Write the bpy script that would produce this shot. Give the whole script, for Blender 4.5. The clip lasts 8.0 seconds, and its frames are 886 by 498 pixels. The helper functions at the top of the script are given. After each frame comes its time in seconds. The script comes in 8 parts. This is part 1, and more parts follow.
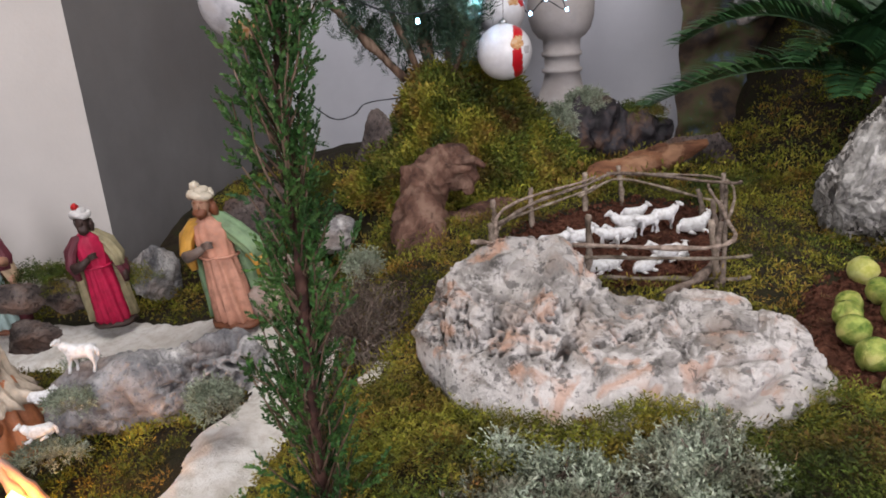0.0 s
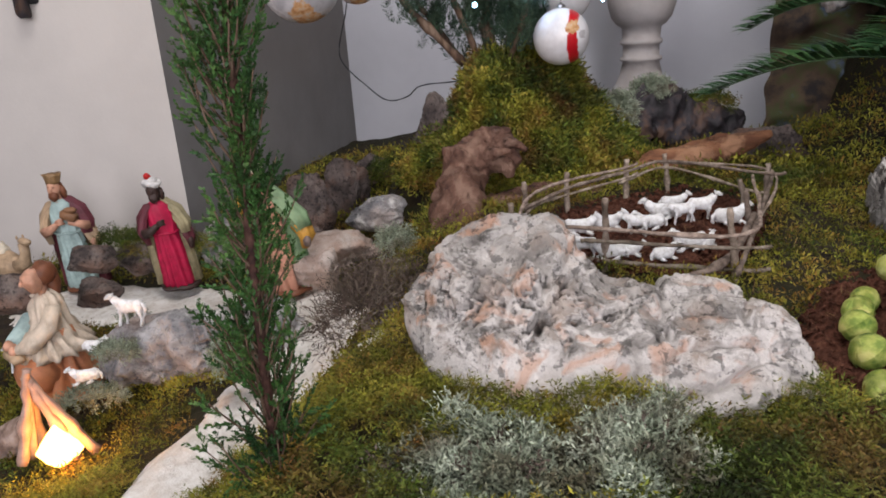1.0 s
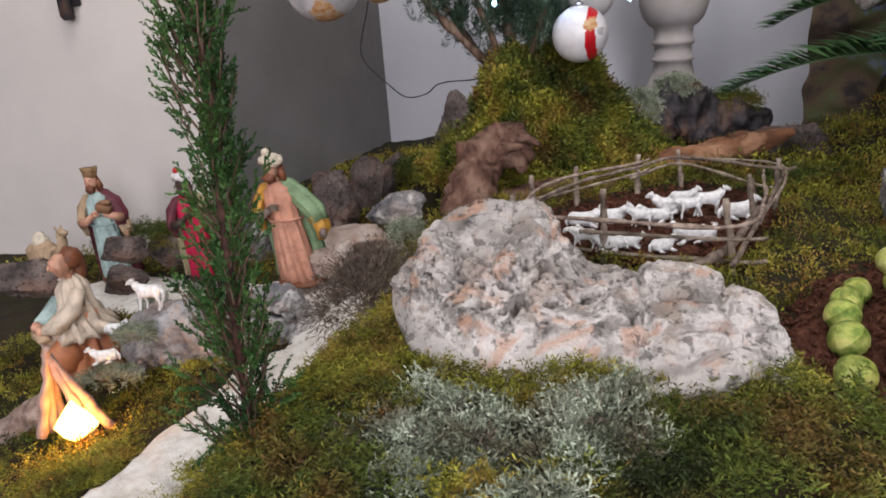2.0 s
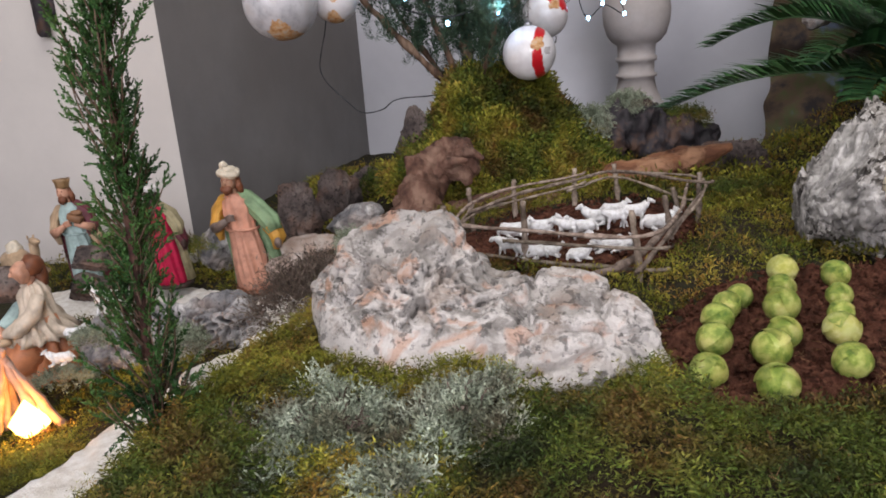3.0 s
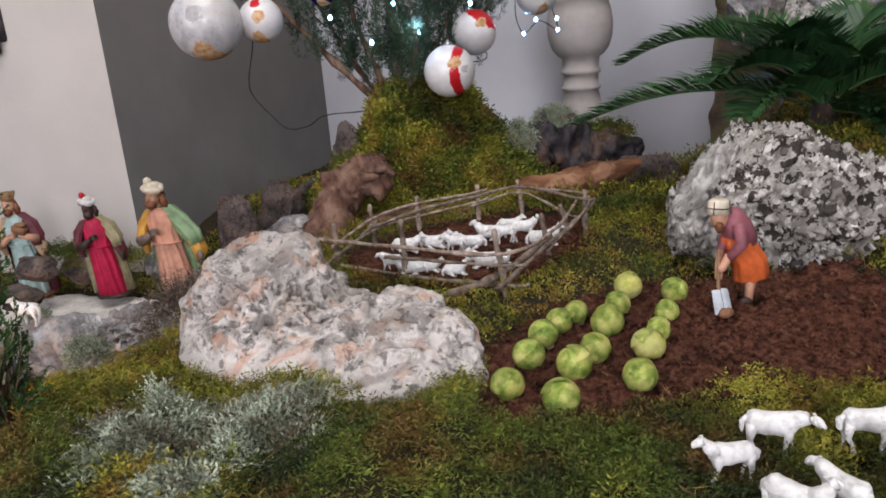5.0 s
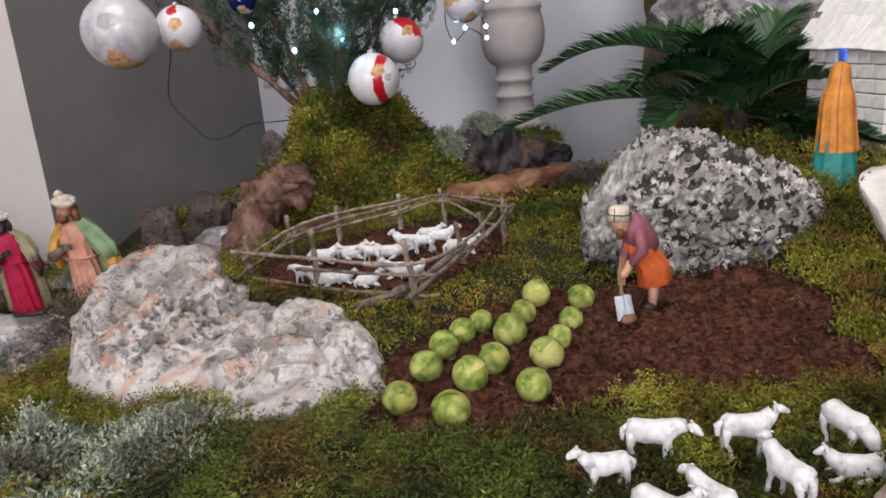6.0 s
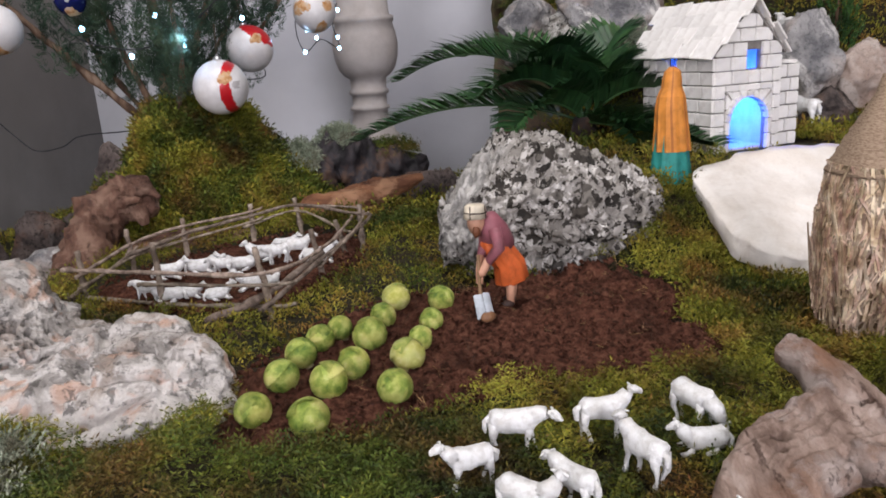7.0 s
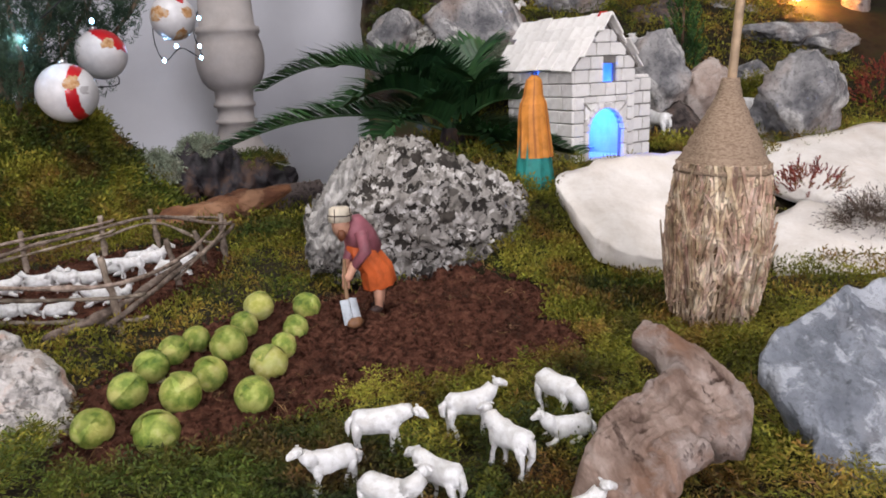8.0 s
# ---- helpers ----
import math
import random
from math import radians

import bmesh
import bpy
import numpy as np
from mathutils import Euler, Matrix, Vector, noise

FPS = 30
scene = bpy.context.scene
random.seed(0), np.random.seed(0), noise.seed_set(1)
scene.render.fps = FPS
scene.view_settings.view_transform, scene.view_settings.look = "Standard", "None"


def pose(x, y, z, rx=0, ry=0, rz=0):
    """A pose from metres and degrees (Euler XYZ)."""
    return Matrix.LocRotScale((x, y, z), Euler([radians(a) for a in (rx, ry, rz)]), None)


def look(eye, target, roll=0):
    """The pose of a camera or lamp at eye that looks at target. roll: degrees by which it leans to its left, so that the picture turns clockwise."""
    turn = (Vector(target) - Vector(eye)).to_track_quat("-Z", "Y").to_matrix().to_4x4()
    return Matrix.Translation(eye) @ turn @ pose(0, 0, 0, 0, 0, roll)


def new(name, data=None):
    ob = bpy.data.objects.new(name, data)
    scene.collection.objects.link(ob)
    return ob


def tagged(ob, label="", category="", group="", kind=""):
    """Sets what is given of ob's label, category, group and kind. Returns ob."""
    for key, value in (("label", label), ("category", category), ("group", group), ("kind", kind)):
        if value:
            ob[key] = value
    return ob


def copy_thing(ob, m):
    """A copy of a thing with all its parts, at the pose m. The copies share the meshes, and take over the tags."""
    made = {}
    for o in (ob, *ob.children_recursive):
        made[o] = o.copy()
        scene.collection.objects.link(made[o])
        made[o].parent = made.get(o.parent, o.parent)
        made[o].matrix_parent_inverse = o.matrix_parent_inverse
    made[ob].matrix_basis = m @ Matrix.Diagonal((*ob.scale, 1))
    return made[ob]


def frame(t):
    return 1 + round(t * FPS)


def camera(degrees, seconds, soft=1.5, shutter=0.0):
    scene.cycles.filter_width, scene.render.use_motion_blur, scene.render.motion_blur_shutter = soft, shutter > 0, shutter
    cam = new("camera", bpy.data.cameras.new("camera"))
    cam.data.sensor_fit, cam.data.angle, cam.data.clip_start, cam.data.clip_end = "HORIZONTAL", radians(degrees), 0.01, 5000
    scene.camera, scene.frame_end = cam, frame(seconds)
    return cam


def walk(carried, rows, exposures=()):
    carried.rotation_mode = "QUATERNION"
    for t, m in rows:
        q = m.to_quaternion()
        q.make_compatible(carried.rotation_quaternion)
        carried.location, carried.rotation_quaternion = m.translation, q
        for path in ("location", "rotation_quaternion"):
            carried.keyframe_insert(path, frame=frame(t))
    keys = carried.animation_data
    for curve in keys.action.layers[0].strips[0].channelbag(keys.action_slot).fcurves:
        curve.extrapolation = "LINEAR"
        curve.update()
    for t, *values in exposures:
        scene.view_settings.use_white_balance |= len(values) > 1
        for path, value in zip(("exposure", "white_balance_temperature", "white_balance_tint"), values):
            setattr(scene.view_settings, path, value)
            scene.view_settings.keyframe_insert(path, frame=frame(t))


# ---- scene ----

cam = camera(62.3, 8.0, soft=1.8)
PATH = [
    (0, (0.0551, -0.0071, 0.3528), (-0.0038, 1.8924, -0.2703), -4.35),
    (0.5, (0.1146, -0.0211, 0.3434), (-0.1048, 1.8664, -0.2805), -4.28),
    (1, (0.1674, -0.0206, 0.3319), (-0.1694, 1.8491, -0.2931), -4.12),
    (1.2, (0.1775, -0.0217, 0.3268), (-0.1961, 1.8421, -0.2949), -4.07),
    (2.5, (0.2826, -0.0459, 0.3077), (-0.1974, 1.8065, -0.2737), -4.61),
    (3, (0.3385, -0.0659, 0.3165), (-0.1284, 1.7941, -0.2513), -4.27),
    (3.5, (0.3808, -0.0773, 0.3215), (-0.0545, 1.7917, -0.2418), -3.83),
    (4, (0.4176, -0.0798, 0.3250), (-0.0120, 1.7898, -0.2409), -3.65),
    (5.5, (0.5601, -0.0596, 0.3413), (0.0649, 1.7956, -0.2183), -4.73),
    (6, (0.5767, -0.0450, 0.3322), (0.2135, 1.8434, -0.2175), -4.46),
    (6.5, (0.5776, -0.0366, 0.3206), (0.3958, 1.8815, -0.2158), -4.12),
    (7, (0.5810, -0.0292, 0.3075), (0.5897, 1.9008, -0.2169), -3.63),
    (7.5, (0.5870, -0.0218, 0.2946), (0.7773, 1.9029, -0.2145), -3.01),
    (8, (0.5936, -0.0185, 0.2821), (0.9363, 1.8918, -0.2010), -2.31),
]
walk(cam, [(t, look(eye, target, roll)) for t, eye, target, roll in PATH])

# ---- world and light ----
world = bpy.data.worlds.new("sky")
scene.world = world
world.use_nodes = True
sky = world.node_tree.nodes.new("ShaderNodeTexSky")
sky.sky_type, sky.sun_disc = "NISHITA", False
sky.sun_elevation, sky.sun_rotation = radians(35), radians(200)
world.node_tree.links.new(sky.outputs[0], world.node_tree.nodes["Background"].inputs[0])
world.node_tree.nodes["Background"].inputs[1].default_value = 0.1
scene.view_settings.exposure = 0.15


def area_lamp(name, eye, target, sx, sy, watts, colour):
    d = bpy.data.lights.new(name, "AREA")
    d.shape, d.size, d.size_y, d.energy, d.color = "RECTANGLE", sx, sy, watts, colour
    ob = new(name, d)
    ob.matrix_world = look(eye, target)
    return ob


def point_lamp(name, at, watts, colour, radius):
    d = bpy.data.lights.new(name, "POINT")
    d.energy, d.color, d.shadow_soft_size = watts, colour, radius
    ob = new(name, d)
    ob.location = at
    return ob


# added: daylight of two tall windows behind the viewer and a ceiling panel, unseen
area_lamp("added_front_light_west", (-1.6, -2.9, 1.4), (-0.2, 1.0, 0.0), 1.5, 1.9, 68, (0.98, 0.93, 1.0))
area_lamp("added_front_light_east", (1.6, -2.9, 1.4), (0.4, 1.0, 0.0), 1.5, 1.9, 101, (0.98, 0.93, 1.0))
area_lamp("added_top_light", (0.2, 0.4, 2.5), (0.2, 0.41, 0.0), 1.6, 1.2, 46, (0.98, 0.94, 0.93))


# ---- geometry helpers ----
def hash3(i, j, k, seed):
    h = (i * 374761393 + j * 668265263 + k * 1274126177 + seed * 974634521) & 0x7FFFFFFF
    h = ((h ^ (h >> 13)) * 1103515245) & 0x7FFFFFFF
    return ((h ^ (h >> 16)) & 0xFFFFF) / float(0xFFFFF)


def value_noise(p, seed=0):
    """Smooth noise from -1 to 1 at the rows of p."""
    i = np.floor(p).astype(np.int64)
    f = p - i
    f = f * f * (3 - 2 * f)
    out = 0
    for a in (0, 1):
        for b in (0, 1):
            for c in (0, 1):
                w = (f[:, 0] if a else 1 - f[:, 0]) * (f[:, 1] if b else 1 - f[:, 1]) * (f[:, 2] if c else 1 - f[:, 2])
                out = out + w * hash3(i[:, 0] + a, i[:, 1] + b, i[:, 2] + c, seed)
    return out * 2 - 1


def fbm(p, octaves=4, seed=0, gain=0.5):
    out, amp, tot = 0, 1.0, 0.0
    for o in range(octaves):
        out = out + amp * value_noise(p * 2 ** o + 17.3 * o, seed + o)
        tot += amp
        amp *= gain
    return out / tot


def cells(p, seed=0):
    """Distances to the nearest and second nearest scattered point, and the nearest one's random number."""
    i = np.floor(p).astype(np.int64)
    d1, d2, tag = np.full(len(p), 9.0), np.full(len(p), 9.0), np.zeros(len(p))
    for a in (-1, 0, 1):
        for b in (-1, 0, 1):
            for c in (-1, 0, 1):
                q = i + np.array((a, b, c))
                r = [hash3(q[:, 0], q[:, 1], q[:, 2], seed + s) for s in (1, 2, 3)]
                d = np.sqrt(sum((q[:, n] + r[n] - p[:, n]) ** 2 for n in range(3)))
                near = d < d1
                d2 = np.where(near, d1, np.minimum(d2, d))
                tag = np.where(near, r[0], tag)
                d1 = np.where(near, d, d1)
    return d1, d2, tag


def ramp(x, a, b):
    t = np.clip((x - a) / (b - a), 0, 1)
    return t * t * (3 - 2 * t)


def mesh_of(name, verts, faces, mats, index=None, smooth=True):
    me = bpy.data.meshes.new(name)
    verts = np.asarray(verts, np.float32)
    if isinstance(faces, np.ndarray):
        k = faces.shape[1]
        me.vertices.add(len(verts))
        me.vertices.foreach_set("co", verts.ravel())
        me.loops.add(faces.size)
        me.loops.foreach_set("vertex_index", faces.astype(np.int32).ravel())
        me.polygons.add(len(faces))
        me.polygons.foreach_set("loop_start", np.arange(0, faces.size, k, dtype=np.int32))
        me.update(calc_edges=True)
    else:
        me.from_pydata(verts.tolist(), [], faces)
    for m in mats:
        me.materials.append(m)
    if index is not None:
        me.polygons.foreach_set("material_index", np.asarray(index, np.int32))
    me.polygons.foreach_set("use_smooth", np.full(len(me.polygons), smooth))
    me.update()
    return me


class Geo:
    """Collects the pieces of one mesh."""

    def __init__(self):
        self.v, self.f, self.m = [], [], []

    def add(self, verts, faces, m=0):
        base = len(self.v)
        self.v += [tuple(p) for p in verts]
        self.f += [tuple(base + i for i in f) for f in faces]
        self.m += [m] * len(faces)

    def loft(self, rings, m=0, cap=True, closed=True):
        n = len(rings[0])
        verts = [p for r in rings for p in r]
        faces = []
        for a in range(len(rings) - 1):
            for b in range(n if closed else n - 1):
                c = (b + 1) % n
                faces.append((a * n + b, a * n + c, (a + 1) * n + c, (a + 1) * n + b))
        if cap:
            faces.append(tuple(reversed(range(n))))
            faces.append(tuple((len(rings) - 1) * n + b for b in range(n)))
        self.add(verts, faces, m)

    def tube(self, pts, radii, n=8, m=0, flat=1.0, fold=0.0):
        pts = [Vector(p) for p in pts]
        if isinstance(radii, (int, float)):
            radii = [radii] * len(pts)
        side, rings = None, []
        for i, p in enumerate(pts):
            d = (pts[min(i + 1, len(pts) - 1)] - pts[max(i - 1, 0)]).normalized()
            if side is None:
                side = d.orthogonal().normalized()
            side = (side - d * side.dot(d)).normalized()
            other = d.cross(side)
            rings.append([p + radii[i] * (1 - fold * abs(math.sin(3.5 * t + 0.5 * i))) * (math.cos(t) * side + flat * math.sin(t) * other) for t in (2 * math.pi * k / n for k in range(n))])
        self.loft(rings, m)

    def ball(self, c, r, n=12, m=0, turn=None, lump=0.0, freq=8.0, seed=0):
        if isinstance(r, (int, float)):
            r = (r, r, r)
        rows = max(4, n // 2)
        pts = np.array([(math.sin(math.pi * a / rows) * math.cos(2 * math.pi * b / n), math.sin(math.pi * a / rows) * math.sin(2 * math.pi * b / n), math.cos(math.pi * a / rows)) for a in range(rows + 1) for b in range(n)])
        k = 1 + (lump * fbm(pts * freq + 5.1 * seed, 3, seed) if lump else 0)
        pts = pts * np.array(r) * (k[:, None] if lump else 1)
        t = turn.to_3x3() if turn else None
        verts = [Vector(c) + (t @ Vector(p) if t else Vector(p)) for p in pts]
        faces = [(a * n + b, (a + 1) * n + b, (a + 1) * n + (b + 1) % n, a * n + (b + 1) % n) for a in range(rows) for b in range(n)]
        self.add(verts, faces, m)

    def box(self, c, size, m=0, turn=None, bevel=0.0):
        x, y, z = (s / 2 for s in size)
        b = min(bevel, x * 0.9, y * 0.9, z * 0.9)
        t = turn.to_3x3() if turn else Matrix.Identity(3)
        if b <= 0:
            v = [(sx * x, sy * y, sz * z) for sx in (-1, 1) for sy in (-1, 1) for sz in (-1, 1)]
            f = [(0, 1, 3, 2), (4, 6, 7, 5), (0, 4, 5, 1), (2, 3, 7, 6), (0, 2, 6, 4), (1, 5, 7, 3)]
        else:
            def ring(hx, hy, zz):
                return [(-hx + b, -hy, zz), (hx - b, -hy, zz), (hx, -hy + b, zz), (hx, hy - b, zz), (hx - b, hy, zz), (-hx + b, hy, zz), (-hx, hy - b, zz), (-hx, -hy + b, zz)]
            v = ring(x - b * 0.7, y - b * 0.7, -z) + ring(x, y, -z + b) + ring(x, y, z - b) + ring(x - b * 0.7, y - b * 0.7, z)
            f = [(a * 8 + k, a * 8 + (k + 1) % 8, (a + 1) * 8 + (k + 1) % 8, (a + 1) * 8 + k) for a in range(3) for k in range(8)]
            f += [tuple(reversed(range(8))), tuple(range(24, 32))]
        self.add([Vector(c) + t @ Vector(p) for p in v], f, m)

    def mesh(self, name, mats, smooth=True):
        return mesh_of(name, np.array([tuple(p) for p in self.v]), self.f, mats, self.m, smooth)


def part(name, geo, mats, parent=None, label="", smooth=True, at=None):
    """One mesh object under a thing or a part."""
    if not isinstance(mats, (list, tuple)):
        mats = [mats]
    me = geo.mesh(name, mats, smooth) if isinstance(geo, Geo) else geo
    ob = new(name, me)
    if parent:
        ob.parent = parent
    if at is not None:
        ob.matrix_basis = at
    if label:
        ob["label"] = label
    return ob


def thing(name, at, label, category, group=""):
    """An empty at the thing's base, to which its parts belong."""
    ob = new(name)
    ob.empty_display_size = 0.02
    ob.matrix_basis = at
    return tagged(ob, label, category, group)


# ---- materials ----
def surf(name, cols, scale=30.0, rough=0.8, bump=0.3, fine=4.0, big=None, big_amt=0.4, vary=0.0, island=0.0, metal=0.0, stretch=(1, 1, 1), bump_dist=0.003, coat=0.0, sss=0.0, spec=0.28):
    """A procedural surface: a ramp of colours over noise, large stains, grain and fine relief. scale is in 1/m."""
    m = bpy.data.materials.new(name)
    m.use_nodes = True
    nt = m.node_tree
    N, L = nt.nodes, nt.links.new
    bs = N["Principled BSDF"]
    tc = N.new("ShaderNodeTexCoord")
    mp = N.new("ShaderNodeMapping")
    mp.inputs["Scale"].default_value = stretch
    L(tc.outputs["Object"], mp.inputs[0])
    n1 = N.new("ShaderNodeTexNoise")
    n1.inputs["Scale"].default_value, n1.inputs["Detail"].default_value, n1.inputs["Roughness"].default_value = scale, 6, 0.62
    L(mp.outputs[0], n1.inputs["Vector"])
    cr = N.new("ShaderNodeValToRGB")
    e = cr.color_ramp.elements
    while len(e) < len(cols):
        e.new(0.5)
    lo, hi = 0.37, 0.63
    for i, c in enumerate(cols):
        e[i].position = lo + (hi - lo) * i / max(1, len(cols) - 1)
        e[i].color = (*c, 1)
    L(n1.outputs["Fac"], cr.inputs[0])
    col = cr.outputs[0]
    if big:
        n2 = N.new("ShaderNodeTexNoise")
        n2.inputs["Scale"].default_value, n2.inputs["Detail"].default_value = big[1], 4
        L(tc.outputs["Object"], n2.inputs["Vector"])
        r2 = N.new("ShaderNodeMapRange")
        r2.inputs[1].default_value, r2.inputs[2].default_value, r2.inputs[4].default_value = 0.48, 0.66, big_amt
        L(n2.outputs["Fac"], r2.inputs[0])
        mx = N.new("ShaderNodeMix")
        mx.data_type = "RGBA"
        L(r2.outputs[0], mx.inputs[0])
        L(col, mx.inputs[6])
        mx.inputs[7].default_value = (*big[0], 1)
        col = mx.outputs[2]
    if vary or island:
        src = N.new("ShaderNodeNewGeometry").outputs["Random Per Island"] if island else N.new("ShaderNodeObjectInfo").outputs["Random"]
        amt = island or vary
        mr = N.new("ShaderNodeMapRange")
        mr.inputs[3].default_value, mr.inputs[4].default_value = 1 - amt, 1 + amt
        L(src, mr.inputs[0])
        hs = N.new("ShaderNodeHueSaturation")
        L(mr.outputs[0], hs.inputs["Value"])
        mh = N.new("ShaderNodeMapRange")
        mh.inputs[3].default_value, mh.inputs[4].default_value = 0.5 - amt * 0.05, 0.5 + amt * 0.05
        wn = N.new("ShaderNodeTexWhiteNoise")
        wn.noise_dimensions = "1D"
        L(src, wn.inputs["W"])
        L(wn.outputs[0], mh.inputs[0])
        L(mh.outputs[0], hs.inputs["Hue"])
        L(col, hs.inputs["Color"])
        col = hs.outputs[0]
    L(col, bs.inputs["Base Color"])
    bs.inputs["Roughness"].default_value, bs.inputs["Metallic"].default_value = rough, metal
    bs.inputs["Coat Weight"].default_value = coat
    bs.inputs["Specular IOR Level"].default_value = spec
    if sss:
        bs.inputs["Subsurface Weight"].default_value = sss
        bs.inputs["Subsurface Radius"].default_value = (0.004, 0.003, 0.002)
    if bump:
        n3 = N.new("ShaderNodeTexNoise")
        n3.inputs["Scale"].default_value, n3.inputs["Detail"].default_value, n3.inputs["Roughness"].default_value = scale * fine, 5, 0.6
        L(mp.outputs[0], n3.inputs["Vector"])
        bp = N.new("ShaderNodeBump")
        bp.inputs["Strength"].default_value, bp.inputs["Distance"].default_value = bump, bump_dist
        L(n3.outputs["Fac"], bp.inputs["Height"])
        L(bp.outputs[0], bs.inputs["Normal"])
        rr = N.new("ShaderNodeMapRange")
        rr.inputs[3].default_value, rr.inputs[4].default_value = max(0.02, rough - 0.12), min(1, rough + 0.12)
        L(n3.outputs["Fac"], rr.inputs[0])
        L(rr.outputs[0], bs.inputs["Roughness"])
    return m


def glow(name, colour, strength):
    m = bpy.data.materials.new(name)
    m.use_nodes = True
    bs = m.node_tree.nodes["Principled BSDF"]
    bs.inputs["Base Color"].default_value = (*colour, 1)
    bs.inputs["Emission Color"].default_value = (*colour, 1)
    bs.inputs["Emission Strength"].default_value = strength
    return m


def stone(name, dark, light, stain, scale, pits, stain_amt=0.5, pale=(0.62, 0.58, 0.54), pale_amt=0.6, speck=0.5, bump=0.8, fresh=None, streak=None, rough=0.88, chip=0.0, cap=None):
    """Weathered limestone: mottled greys, pale worn patches, ochre stains, black lichen specks and pits."""
    m = surf(name, [dark, tuple((a + b) / 2 for a, b in zip(dark, light)), light], scale, rough, bump, 11, (stain, scale * 0.7), stain_amt, bump_dist=0.004)
    nt = m.node_tree
    N, L = nt.nodes, nt.links.new
    bs = N["Principled BSDF"]
    col = bs.inputs["Base Color"].links[0].from_socket
    tc = N.new("ShaderNodeTexCoord")

    def layer(col, tex, out, a, b, amt, c):
        mr = N.new("ShaderNodeMapRange")
        mr.inputs[1].default_value, mr.inputs[2].default_value, mr.inputs[4].default_value = a, b, amt
        L(tex.outputs[out], mr.inputs[0])
        mx = N.new("ShaderNodeMix")
        mx.data_type = "RGBA"
        L(mr.outputs[0], mx.inputs[0])
        L(col, mx.inputs[6])
        mx.inputs[7].default_value = (*c, 1)
        return mx.outputs[2]

    n = N.new("ShaderNodeTexNoise")
    n.inputs["Scale"].default_value, n.inputs["Detail"].default_value, n.inputs["Distortion"].default_value = scale * (0.9 if chip else 0.35), 10, 0.6
    n.inputs["Roughness"].default_value = 0.7
    L(tc.outputs["Object"], n.inputs["Vector"])
    col = layer(col, n, "Fac", 0.5, 0.545 if chip else 0.58, pale_amt, pale)
    if fresh:
        # freshly broken face below a height of the stone
        sp = N.new("ShaderNodeSeparateXYZ")
        L(tc.outputs["Object"], sp.inputs[0])
        mm = N.new("ShaderNodeMath")
        mm.operation = "MULTIPLY_ADD"
        mm.inputs[1].default_value, mm.inputs[2].default_value = -fresh[1], fresh[0] * fresh[1]
        L(sp.outputs[2], mm.inputs[0])
        ad = N.new("ShaderNodeMath")
        L(mm.outputs[0], ad.inputs[0])
        L(n.outputs["Fac"], ad.inputs[1])
        col = layer(col, ad, 0, 0.5, 0.6, 0.65, pale)
    if cap:
        # greyer crown above a height of the stone
        up = N.new("ShaderNodeMath")
        up.operation = "MULTIPLY_ADD"
        up.inputs[1].default_value, up.inputs[2].default_value = cap[1], -cap[0] * cap[1]
        L(sp.outputs[2], up.inputs[0])
        ac = N.new("ShaderNodeMath")
        L(up.outputs[0], ac.inputs[0])
        L(n.outputs["Fac"], ac.inputs[1])
        col = layer(col, ac, 0, 0.5, 0.75, 0.6, cap[2])
    if streak:
        # rusty veins
        v = N.new("ShaderNodeTexNoise")
        v.inputs["Scale"].default_value, v.inputs["Detail"].default_value, v.inputs["Distortion"].default_value = 24, 8, 1.2
        L(tc.outputs["Object"], v.inputs["Vector"])
        col = layer(col, v, "Fac", 0.56, 0.66, 0.6, streak)
    s = N.new("ShaderNodeTexNoise")
    s.inputs["Scale"].default_value, s.inputs["Detail"].default_value, s.inputs["Roughness"].default_value = pits, 3, 0.7
    L(tc.outputs["Object"], s.inputs["Vector"])
    col = layer(col, s, "Fac", 0.55, 0.62, speck, tuple(0.22 * v for v in dark))
    L(col, bs.inputs["Base Color"])
    # chips and pits stand out in relief
    b2 = N.new("ShaderNodeBump")
    b2.inputs["Strength"].default_value, b2.inputs["Distance"].default_value = 0.6 + 0.4 * chip, 0.006
    L(n.outputs["Fac"], b2.inputs["Height"])
    L(bs.inputs["Normal"].links[0].from_socket, b2.inputs["Normal"])
    L(b2.outputs[0], bs.inputs["Normal"])
    return m


M = {}
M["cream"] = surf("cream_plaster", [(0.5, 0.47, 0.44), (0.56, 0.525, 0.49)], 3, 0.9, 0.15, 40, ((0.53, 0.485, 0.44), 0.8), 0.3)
M["wall"] = surf("white_plaster", [(0.49, 0.495, 0.535), (0.55, 0.555, 0.595)], 3, 0.9, 0.15, 40, ((0.54, 0.525, 0.52), 0.9), 0.3)
# the pier's side: its shade is put into a darker grey
M["shaded_wall"] = surf("shaded_plaster", [(0.165, 0.158, 0.155), (0.215, 0.207, 0.203)], 3, 0.9, 0.2, 30, ((0.19, 0.17, 0.155), 1.2), 0.5)
# dark tones of the unseen hall and floor, set to cut bounced light
M["hall"] = surf("unseen_dark_hall", [(0.13, 0.12, 0.12), (0.2, 0.19, 0.19)], 5, 0.7, 0.2, 10)
M["roomfloor"] = surf("unseen_dark_floor", [(0.17, 0.155, 0.14), (0.23, 0.21, 0.19)], 4, 0.4, 0.1)
M["earth"] = surf("dark_earth", [(0.012, 0.008, 0.005), (0.03, 0.02, 0.01), (0.022, 0.024, 0.007)], 25, 0.95, 0.9, 6, ((0.016, 0.02, 0.005), 6), 0.7)
